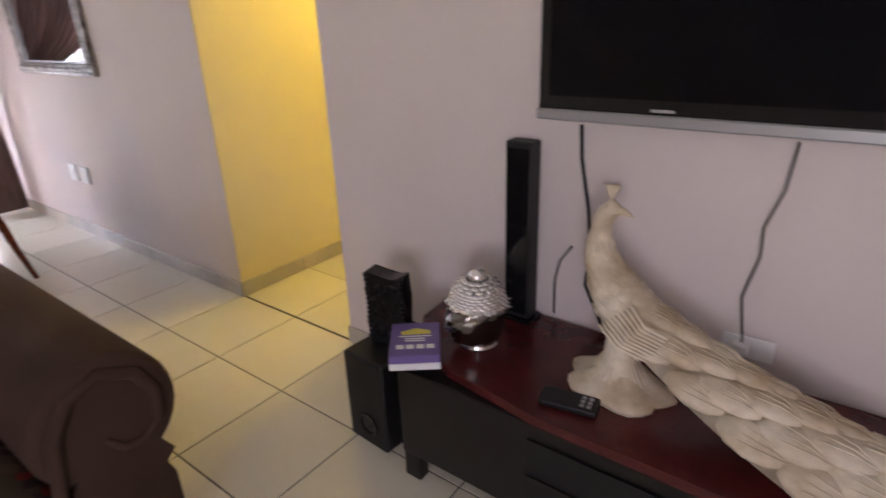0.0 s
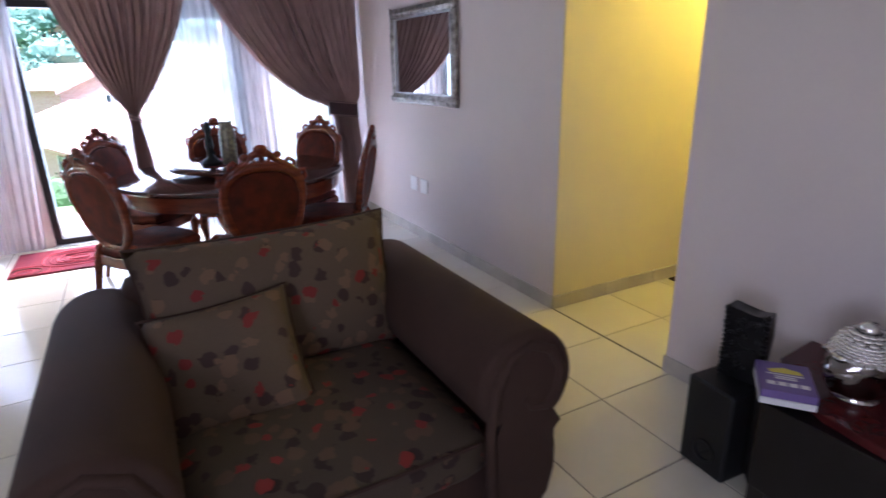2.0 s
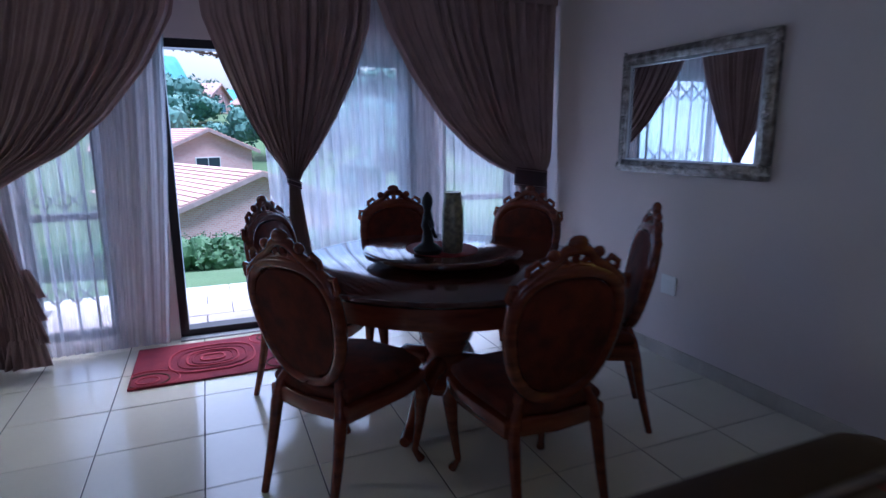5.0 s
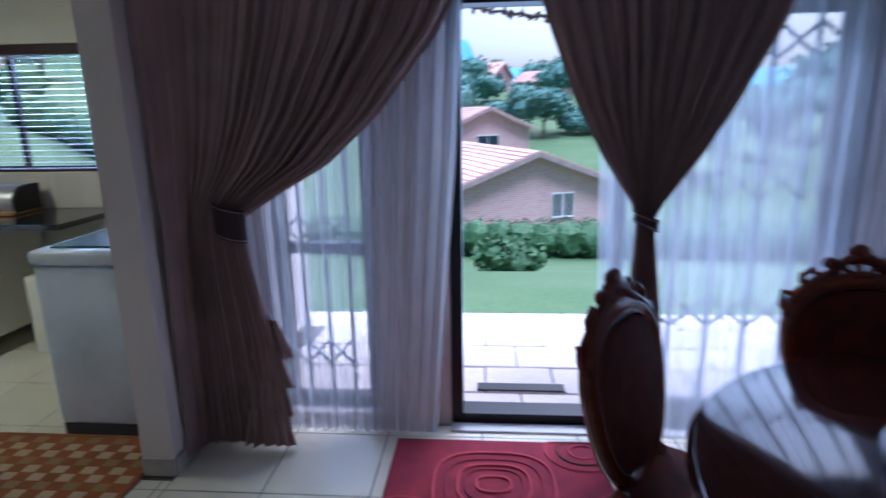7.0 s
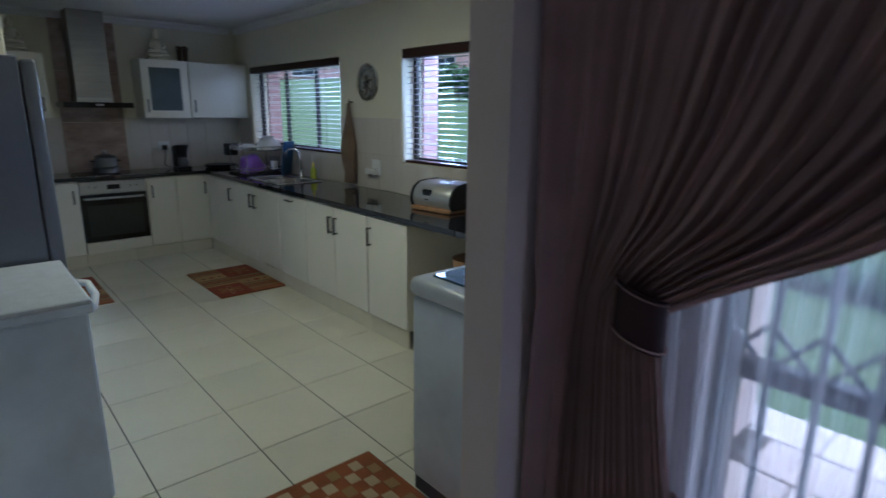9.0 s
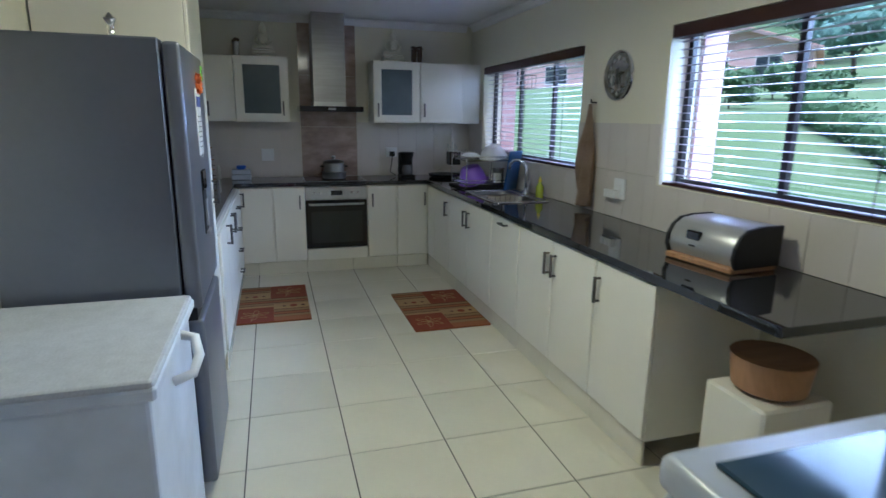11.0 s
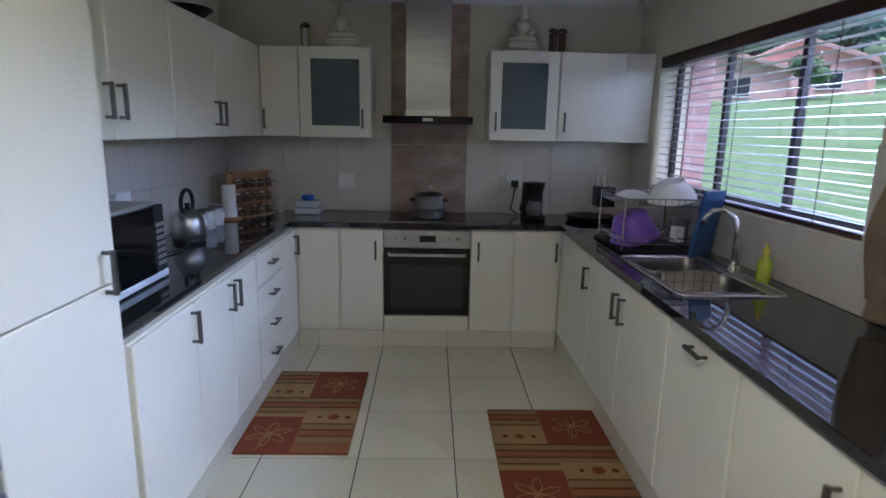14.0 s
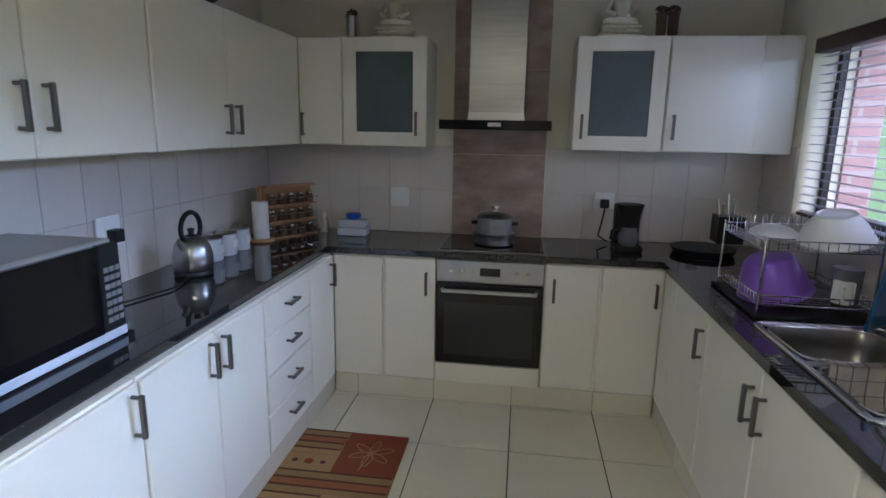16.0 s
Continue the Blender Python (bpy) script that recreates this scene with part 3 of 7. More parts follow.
hedge = thing("hedge", "clipped dark green hedge at the foot of the lawn", "hedge")
for i in range(46):
    y = -13 + i * 0.55
    x = -17.2 + 0.064 * (y + 2)
    z = ground_z(x, y)
    shrub = bmesh.new()
    core_blob(shrub, (x, y, z + 0.4 + rnd.uniform(-0.02, 0.02)), (0.6, 0.52, 0.54), rnd, 2)
    clump(shrub, (x, y, z + 0.4), (0.62, 0.5, 0.55), 420, 0.045, rnd)
    part("shrub", shrub, LEAF, hedge)
for x, y, r in ((-12.2, -0.35, 0.55), (-19.5, -1.6, 0.4), (-12.4, -8.4, 0.6), (-13.6, -9.6, 0.5)):
    b = bmesh.new()
    z = ground_z(x, y)
    core_blob(b, (0, 0, r * 0.45), (r, r, r * 0.6), rnd, 3)
    clump(b, (0, 0, r * 0.45), (r * 1.05, r * 1.05, r * 0.65), 700, 0.07, rnd)
    tagged(single("bush", b, LEAF, "low rounded green bush on the lawn", "bush", "bushes on the lawn")).location = (x, y, z)
for i in range(5):
    for j in range(16):
        y0 = -2.2 + j * 0.42 + (0.21 if i % 2 else 0)
        b = box(-6.36 - 0.345 * i, -6.03 - 0.345 * i, y0, y0 + 0.412, -0.17, -0.115 + rnd.uniform(-0.002, 0.002), 0.006)
        part("paver", b, PAVE, patio)
drain = thing("drain_grate", "dark grey metal drain grate let into the patio paving", "drain")
part("frame", box(-6.47, -6.38, -0.78, -0.26, -0.115, -0.105, 0.002), BLACKM, drain)
for i in range(12):
    part("slat", box(-6.465, -6.385, -0.77 + i * 0.042, -0.752 + i * 0.042, -0.105, -0.103), BLACKM, drain)
ch = bmesh.new()
pts = [(-6.5, -1.3 + i * 0.05, 2.13 - 0.17 * math.sin(max(0, i - 2) / 14) + 0.012 * (i % 2)) for i in range(34)]
tube(pts, 0.008, 5, bm=ch)
for p in pts:
    clump(ch, p, (0.03, 0.02, 0.02), 7, 0.022, rnd)
single("hanging_vine", ch, TRUNK, "dark twisted vine strung outside above the open door", "vine")

# ---- glazing of the living room ----
def frame_bars(y0, y1, z0, z1, x, t=0.05, d=0.06, mids=(), rails=()):
    b = bmesh.new()
    box(x - d / 2, x + d / 2, y0, y0 + t, z0, z1, bm=b)
    box(x - d / 2, x + d / 2, y1 - t, y1, z0, z1, bm=b)
    box(x - d / 2, x + d / 2, y0 + t, y1 - t, z1 - t, z1, bm=b)
    box(x - d / 2, x + d / 2, y0 + t, y1 - t, z0, z0 + t, bm=b)
    for m in mids:
        box(x - d / 2, x + d / 2, m - t / 2, m + t / 2, z0 + t, z1 - t, bm=b)
    for r in rails:
        box(x - d / 2 + 0.002, x + d / 2 - 0.002, y0 + t, y1 - t, r - t / 2, r + t / 2, bm=b)
    return b


def window(name, y0, y1, z0, z1, x, rails=(), mids=(), material=FRAMEB, t=0.05):
    w = new(name)
    tagged(w, "dark bronze framed window in the outer wall", kind="structure")
    part("window_frame", frame_bars(y0 + 0.002, y1 - 0.002, z0 + 0.002, z1 - 0.002, x, t=t, d=0.06 if t > 0.04 else 0.03, mids=mids, rails=rails), material, w)
    edges = [y0 + t, *mids, y1 - t]
    for a, c in zip(edges, edges[1:]):
        p = part("pane", box(x - 0.003, x + 0.003, a, c, z0 + 0.05, z1 - 0.05), GLASS, w)
        p.visible_shadow = False
    return w


window("window_1", -1.74, -1.26, 0.06, 2.0, -5.9, rails=(0.88,))
window("window_2", 1.08, 1.74, 0.06, 2.0, -5.9, rails=(0.88,))
door = new("door_1")
tagged(door, "dark bronze sliding glass door standing open", kind="structure")
part("door_frame", frame_bars(-0.898, 0.858, 0.002, 1.998, -5.88, t=0.055, d=0.12), FRAMEB, door)
leaf = part("door_leaf", frame_bars(-0.16, 0.80, 0.06, 1.94, -5.9, t=0.06, d=0.03), FRAMEB, door)
pn = part("pane", box(-5.903, -5.897, -0.1, 0.74, 0.12, 1.88), GLASS, leaf)
pn.visible_shadow = False
setting("door_sill", box(-5.81, -5.74, -0.9, 0.86, 0.001, 0.012), SILVER)

gate = thing("trellis_gate", "expanding steel trellis security gate across the glazing, greyed as if backlit", "security gate")
for i in range(6):
    y = -0.08 + i * 0.165
    b = box(-5.79, -5.775, y, y + 0.018, 0.03, 1.96)
    part("bar", b, TRELLIS, gate)
for zc in (0.62, 1.19, 1.76):
    for i in range(5):
        y = -0.071 + i * 0.165
        b = tube([(-5.77, y, zc - 0.07), (-5.77, y + 0.165, zc + 0.07)], 0.008, 6)
        tube([(-5.763, y, zc + 0.07), (-5.763, y + 0.165, zc - 0.07)], 0.008, 6, bm=b)
        part("lattice_link", b, TRELLIS, gate)


low_gate = thing("trellis_gate", "expanding steel trellis gate before the narrow window, greyed as if backlit", "security gate")
for y in (-1.70, -1.59, -1.48, -1.37, -1.28):
    part("bar", box(-5.79, -5.775, y, y + 0.016, 0.08, 1.96), TRELLIS, low_gate)
for zc in (0.40, 1.0, 1.6):
    for y in (-1.692, -1.582, -1.472):
        b = tube([(-5.77, y, zc - 0.06), (-5.77, y + 0.11, zc + 0.06)], 0.007, 6)
        tube([(-5.763, y, zc + 0.06), (-5.763, y + 0.11, zc - 0.06)], 0.007, 6, bm=b)
        part("lattice_link", b, TRELLIS, low_gate)


# ---- curtains ----
def interp(keys, z):
    for (za, *a), (zb, *b) in zip(keys, keys[1:]):
        if za >= z >= zb:
            k = (za - z) / (za - zb)
            return [p + (q - p) * k for p, q in zip(a, b)]
    return list(keys[-1][1:])


def curtain(keys, x, folds, depth, seed, nu=150, nv=60, lead=0.0):
    """Cloth from keys (z, y_first, y_last, relative depth), top to bottom, with folds that stay with the cloth."""
    r = random.Random(seed)
    ph = [r.uniform(0, 6.3) for _ in range(4)]

    def fn(u, v):
        z = keys[0][0] + (keys[-1][0] - keys[0][0]) * v
        a, c, d = interp(keys, z)
        w = u + 0.012 * math.sin(9 * u + ph[0]) + 0.007 * math.sin(23 * u + ph[1])
        fold = math.sin(2 * math.pi * folds * w + ph[2]) + 0.35 * math.sin(2 * math.pi * folds * 2.3 * w + ph[3] + 1.5 * v)
        dx = depth * d * fold * (0.8 + 0.35 * math.sin(5 * u + ph[1] + 3 * v))
        dx *= 0.75 + 0.5 * noise.noise(Vector((7 * u, 1.3 * v, seed)))
        dx += lead * max(0.0, 1 - u / 0.12)
        return (x + dx, a + (c - a) * u, z + 0.004 * fold)
    return sheet(fn, nu, nv)


pelmet = thing("curtain_rail", "white curtain rail fixed under the ceiling", "curtain rail")
part("track", box(-5.56, -5.50, -2.04, 1.92, 2.40, 2.448), WHITEP, pelmet)
part("net_track", box(-5.72, -5.68, -2.04, 1.92, 2.40, 2.448), WHITEP, pelmet)
NETS = "nets over the glazing"
for keys, x, f, sd in (
        ([(2.40, -1.98, -0.80, 1), (1.3, -1.95, -0.86, 1.1), (0.02, -1.88, -0.96, 1.3)], -5.70, 17, 3),
        ([(2.40, -0.30, 1.86, 1), (0.02, -0.22, 1.84, 1.2)], -5.70, 30, 4)):
    single("net_curtain", curtain(keys, x, f, 0.02, sd, 220, 24), SHEER, "sheer white net curtain hanging in soft folds over the glazing", "curtain", NETS, smooth=True)
DR = "tied drapes over the glazing"
TZ = 1.08
mid = [(2.40, -0.62, 0.47, 1.0), (2.1, -0.60, 0.44, 1.0), (1.8, -0.50, 0.34, 0.95), (1.5, -0.38, 0.19, 0.9), (1.3, -0.27, 0.07, 0.8), (1.15, -0.17, -0.04, 0.7), (TZ, -0.145, -0.075, 0.5),
       (0.95, -0.15, -0.06, 0.6), (0.5, -0.17, -0.0, 0.9), (0.03, -0.21, 0.02, 1.2)]
lef = [(2.40, -2.05, -0.70, 1.0), (2.1, -2.05, -0.76, 1.0), (1.8, -2.05, -0.92, 1.0), (1.5, -2.04, -1.16, 0.95), (1.3, -2.035, -1.38, 0.9), (1.19, -2.03, -1.58, 0.8), (TZ, -2.02, -1.755, 0.7),
       (0.95, -2.03, -1.75, 0.8), (0.5, -2.045, -1.67, 1.0), (0.03, -2.05, -1.64, 1.3)]
rig = [(2.40, 0.45, 1.91, 1.0), (2.1, 0.56, 1.91, 1.0), (1.8, 0.73, 1.91, 1.0), (1.5, 0.95, 1.91, 0.95), (1.3, 1.16, 1.91, 0.9), (1.17, 1.36, 1.90, 0.8), (TZ, 1.58, 1.86, 0.7),
       (0.95, 1.62, 1.87, 0.8), (0.5, 1.66, 1.90, 1.0), (0.03, 1.66, 1.91, 1.2)]
for keys, f, sd, lab in ((lef, 17, 11, "mauve-brown drape tied back to the pier with a ruffled edge"), (mid, 13, 12, "mauve-brown drape gathered in the middle beside the open door"),
                         (rig, 17, 13, "mauve-brown drape tied back beside the mirror wall")):
    d = thing("drape", lab, "curtain", DR)
    part("cloth", curtain(keys, -5.57 if sd == 11 else -5.53, f, 0.026, sd, 300, 70, 0.15 if sd == 11 else 0.0), DRAPE, d, smooth=True)
    part("heading_tape", box(-5.545, -5.515, keys[0][1], keys[0][2], 2.34, 2.40), DRAPE, d, "gathered heading tape")
    if sd == 11:
        for k in range(4):
            ks = [(0.62 - 0.14 * k, -1.80, -1.655 + 0.01 * k, 1), (0.44 - 0.14 * k, -1.84, -1.59, 1.6)]
            part("ruffle", curtain(ks, -5.59 + 0.012 * k, 5, 0.02, 40 + k, 40, 8), DRAPE, d, "gathered ruffle of the edge", smooth=True)


def tieback(y0, y1, z, h, label, tx=-5.53):
    b = bmesh.new()
    n = 20
    rings = []
    for k, zz in enumerate((z - h / 2, z - h / 4, z, z + h / 4, z + h / 2)):
        rings.append([b.verts.new((tx + 0.045 * math.sin(2 * math.pi * i / n), (y0 + y1) / 2 + (y1 - y0) / 2 * math.cos(2 * math.pi * i / n), zz - 0.02 * math.cos(2 * math.pi * i / n))) for i in range(n)])
    for p, q in zip(rings, rings[1:]):
        for i in range(n):
            b.faces.new((p[i], p[(i + 1) % n], q[(i + 1) % n], q[i]))
    t = thing("tieback", label, "tieback", "tiebacks of the drapes")
    part("band", b, DARKCLOTH, t, smooth=True)
    for zz in (z - h / 2 + 0.01, z + h / 2 - 0.01):
        part("piping", tube([(tx + 0.049 * math.sin(a), (y0 + y1) / 2 + ((y1 - y0) / 2 + 0.004) * math.cos(a), zz - 0.02 * math.cos(a)) for a in [2 * math.pi * i / 16 for i in range(17)]], 0.003, 5),
             DRAPE, t, "pale stitched piping")


tieback(-1.88, -1.745, 1.065, 0.14, "wide dark brown tieback with stitched borders by the pier", -5.57)
tieback(1.57, 1.87, 1.05, 0.14, "wide dark brown tieback with stitched borders by the mirror wall")
tieback(-0.155, -0.06, 1.075, 0.05, "narrow tieback round the middle drape")

# ---- mirror ----
mir = thing("wall_mirror", "wide wall mirror in a carved silver frame", "mirror")
b = bmesh.new()
X0, X1, Z0, Z1, T = -4.745, -3.635, 1.145, 1.885, 0.075
for a in ((X0, X1, Z0, Z0 + T), (X0, X1, Z1 - T, Z1), (X0, X0 + T, Z0 + T, Z1 - T), (X1 - T, X1, Z0 + T, Z1 - T)):
    box(a[0], a[1], 1.905, 1.94, a[2], a[3], 0.012, bm=b, seg=2)
rr = random.Random(5)
for k in range(150):
    s = k / 150 * 2 * ((X1 - X0) + (Z1 - Z0))
    w, h = X1 - X0, Z1 - Z0
    if s < w: p, d = (X0 + s, Z0 + T / 2), 0
    elif s < w + h: p, d = (X1 - T / 2, Z0 + s - w), 1
    elif s < 2 * w + h: p, d = (X1 - (s - w - h), Z1 - T / 2), 0
    else: p, d = (X0 + T / 2, Z1 - (s - 2 * w - h)), 1
    q = bmesh.new()
    bmesh.ops.create_icosphere(q, subdivisions=1, radius=0.017)
    add(b, q, Matrix.Translation((p[0], 1.903, p[1])) @ Matrix.Rotation(rr.uniform(0, 3), 4, "Y") @ Matrix.Diagonal((1.5, 0.5, 0.7, 1)))
part("frame", b, SILVERF, mir, smooth=40)
part("mirror_glass", box(X0 + T - 0.004, X1 - T + 0.004, 1.924, 1.934, Z0 + T - 0.004, Z1 - T + 0.004), MIRROR, mir, "clear mirror glass")
b = bmesh.new()
for x0, x1, z0, z1 in ((X0 + T, X1 - T, Z0 + T, Z0 + T + 0.012), (X0 + T, X1 - T, Z1 - T - 0.012, Z1 - T), (X0 + T, X0 + T + 0.012, Z0 + T + 0.012, Z1 - T - 0.012), (X1 - T - 0.012, X1 - T, Z0 + T + 0.012, Z1 - T - 0.012)):
    box(x0, x1, 1.912, 1.922, z0, z1, bm=b)
part("inner_bead", b, SILVER, mir)


def socket(x, z, y, face="y", label="white plastic wall socket"):
    s = thing("wall_socket", label, "socket", "wall sockets")
    if face == "y-":
        part("plate", box(x - 0.06, x + 0.06, y - 0.012, y, z - 0.06, z + 0.06, 0.004), WHITEP, s)
        part("insert", box(x - 0.03, x + 0.03, y - 0.017, y - 0.012, z - 0.03, z + 0.03, 0.002), WHITEP, s)
    return s


socket(-4.43, 0.47, 1.94, "y-", "white wall socket low on the mirror wall")
socket(-4.24, 0.47, 1.94, "y-", "white wall socket low on the mirror wall")


# ---- dining set ----
CX, CY = -4.22, 0.43
table = thing("round_dining_table", "round polished dark mahogany dining table with a turned pedestal", "table", m=pose(CX, CY, 0))
TR = 0.755
part("tabletop", lathe([(TR - 0.02, 0.735), (TR, 0.742), (TR + 0.006, 0.752), (TR, 0.762), (TR - 0.012, 0.77)], 72), TABLETOP, table, smooth=50)
part("apron", lathe([(TR - 0.08, 0.635), (TR - 0.04, 0.64), (TR - 0.03, 0.69), (TR - 0.035, 0.734)], 72), MAHOG, table, smooth=50)
part("pedestal", lathe([(0.15, 0.10), (0.17, 0.14), (0.12, 0.2), (0.09, 0.28), (0.14, 0.38), (0.16, 0.46), (0.11, 0.54), (0.13, 0.6), (0.22, 0.655)], 32), MAHOG, table, smooth=50)
for i in range(4):
    a = math.pi / 4 + i * math.pi / 2
    c, s = math.cos(a), math.sin(a)
    pts = [(0.1, 0.24), (0.22, 0.24), (0.32, 0.16), (0.40, 0.07), (0.46, 0.035), (0.50, 0.03)]
    part("foot", tube([(r * c, r * s, z) for r, z in pts], [0.05, 0.05, 0.042, 0.035, 0.034, 0.026], 10), MAHOG, table, "carved pedestal foot", smooth=50)
ls = thing("lazy_susan", "round raised mahogany turntable on the dining table", "lazy susan", m=pose(CX + 0.02, CY - 0.02, 0.77))
part("base", lathe([(0.16, 0.0), (0.17, 0.01), (0.17, 0.03), (0.15, 0.038)], 40), MAHOG, ls, smooth=50)
part("turntable", lathe([(0.35, 0.038), (0.39, 0.042), (0.395, 0.052), (0.39, 0.064), (0.375, 0.07)], 64), TABLETOP, ls, smooth=50)


def chair_back_outline():
    pts = []
    n = 28
    for i in range(n + 1):
        a = math.radians(-62 + (304) * i / n)
        x, z = 0.215 * math.cos(a), 0.27 * math.sin(a)
        pts.append((x * (1 + 0.0 * z), z))
    return pts


def build_chair():
    c = thing("dining_chair", "carved mahogany dining chair, pierced crest, dark red tapestry upholstery", "chair", "chairs round the dining table")
    # seat faces +y, back at -y
    tilt = Matrix.Translation((0, -0.225, 0.72)) @ Matrix.Rotation(radians(11), 4, "X")

    def shield(a, k):
        x, z = math.cos(a), math.sin(a)
        x, z = math.copysign(abs(x) ** 0.8, x), math.copysign(abs(z) ** 0.85, z)
        return (0.205 * k * x * (1 + 0.17 * z), (0.235 * z if z > 0 else 0.245 * z) * (k if k == 1 else k * 0.99))
    ring_ = [shield(math.radians(-90 + 360 * i / 48), 1) for i in range(49)]
    b = tube([(x, 0, z) for x, z in ring_], 0.026, 8)
    b.transform(tilt)
    part("back_frame", b, MAHOG, c, smooth=50)
    b = prism([shield(2 * math.pi * i / 40, 0.9) for i in range(40)], -0.018, 0.022, "y", 0.012, 3)
    b.transform(tilt)
    part("back_pad", b, CHAIRCLOTH, c, "dark red tapestry back pad", smooth=40)
    b = bmesh.new()
    for s in (-1, 1):
        tube([(s * 0.215, 0, 0.12), (s * 0.19, 0, 0.19), (s * 0.13, 0.0, 0.235), (s * 0.075, 0, 0.27), (s * 0.04, 0, 0.305), (0, 0, 0.315)], [0.02, 0.022, 0.02, 0.017, 0.02, 0.022], 8, bm=b)
        tube([(s * 0.13, 0, 0.215), (s * 0.12, 0, 0.255), (s * 0.14, 0, 0.275), (s * 0.17, 0, 0.255), (s * 0.17, 0, 0.23)], 0.012, 6, bm=b)
        tube([(s * 0.02, 0, 0.25), (s * 0.045, 0, 0.28), (s * 0.03, 0, 0.31), (0, 0, 0.30)], 0.012, 6, bm=b)
        tube([(s * 0.20, 0, 0.12), (s * 0.232, 0, 0.16), (s * 0.225, 0, 0.2), (s * 0.195, 0, 0.195)], 0.012, 6, bm=b)
        q = bmesh.new()
        bmesh.ops.create_icosphere(q, subdivisions=2, radius=0.024)
        add(b, q, Matrix.Translation((s * 0.085, 0, 0.295)) @ Matrix.Diagonal((1, 0.7, 0.9, 1)))
    tube([(-0.2, 0, 0.17), (-0.13, 0, 0.225), (-0.06, 0, 0.25), (0, 0, 0.262), (0.06, 0, 0.25), (0.13, 0, 0.225), (0.2, 0, 0.17)], 0.014, 6, bm=b)
    tube([(0, 0, 0.25), (0, 0, 0.33)], 0.014, 6, bm=b)
    q = bmesh.new()
    bmesh.ops.create_icosphere(q, subdivisions=2, radius=0.036)
    add(b, q, Matrix.Translation((0, 0, 0.33)) @ Matrix.Diagonal((1.1, 0.6, 0.8, 1)))
    b.transform(tilt)
    part("carved_crest", b, MAHOG, c, "pierced carved crest", smooth=50)
    for s in (-1, 1):
        part("back_post", tube([(s * 0.13, -0.165, 0.50), (s * 0.155, -0.19, 0.44), (s * 0.17, -0.205, 0.36), (s * 0.175, -0.235, 0.2), (s * 0.18, -0.285, 0.0)], [0.02, 0.022, 0.025, 0.02, 0.015], 8), MAHOG, c, smooth=50)
        part("leg", tube([(s * 0.205, 0.2, 0.40), (s * 0.225, 0.225, 0.33), (s * 0.215, 0.22, 0.2), (s * 0.20, 0.2, 0.06), (s * 0.215, 0.225, 0.012)], [0.03, 0.034, 0.022, 0.014, 0.02], 8), MAHOG, c, "curved cabriole front leg", smooth=50)
    seat = [(-0.235, 0.235), (-0.12, 0.26), (0.0, 0.265), (0.12, 0.26), (0.235, 0.235), (0.245, 0.1), (0.205, -0.2), (0.0, -0.215), (-0.205, -0.2), (-0.245, 0.1)]
    part("seat_rail", prism(seat, 0.36, 0.425, "z", 0.01), MAHOG, c, smooth=40)
    part("seat", prism([(x * 0.95, y * 0.95) for x, y in seat], 0.425, 0.485, "z", 0.03, 4), CHAIRCLOTH, c, "dark red tapestry seat cushion", smooth=40)
    return c


first = build_chair()
ring = [(-4.84, -0.38), (-3.64, -0.43), (-5.14, 0.455), (-4.74, 1.23), (-3.70, 1.28), (-3.12, 0.42)]
for i, (bx, by) in enumerate(ring):
    dx, dy = CX - bx, CY - by
    L = math.hypot(dx, dy)
    dx, dy = dx / L, dy / L
    m = pose(bx + dx * 0.285, by + dy * 0.285, 0, rz=math.degrees(math.atan2(dy, dx)) - 90)
    if i == 0:
        first.matrix_world = m
    else:
        copy_thing(first, m)

MOSAIC = mat("mosaic_glaze", (0.30, 0.29, 0.20), 0.3, metal=0.3, grain=0.5, scale=60, second=(0.12, 0.12, 0.10), sscale=40, bump=0.4, bscale=80)
vase = single("vase", lathe([(0.042, 0.0), (0.047, 0.01), (0.052, 0.1), (0.05, 0.2), (0.038, 0.27), (0.042, 0.285), (0.036, 0.284)], 32), MOSAIC, "tall tapering silver-grey mosaic vase on the turntable", "vase", smooth=50)
vase.location = (-4.05, 0.395, 0.84)
b = bmesh.new()
lathe([(0.06, 0), (0.07, 0.02), (0.03, 0.05), (0.02, 0.10), (0.03, 0.13), (0.022, 0.17), (0.015, 0.2), (0.026, 0.235), (0.022, 0.26), (0.005, 0.285)], 16, bm=b)
tube([(0.02, 0, 0.15), (0.06, 0, 0.12), (0.05, 0.02, 0.08)], 0.009, 6, bm=b)
st = single("figurine", b, BLACKM, "small black seated figurine on the turntable", "figurine", smooth=50)
st.location = (-4.075, 0.28, 0.843)
mt = single("table_mat", prism([(0.17 * math.cos(a) * 1.2, 0.17 * math.sin(a)) for a in [2 * math.pi * i / 32 for i in range(32)]], 0.0, 0.003, "z"), mat("red_mat", (0.22, 0.02, 0.018), 0.8, grain=0.2), "oval dark red mat under the ornaments", "mat")
mt.location = (-4.15, 0.38, 0.8405)

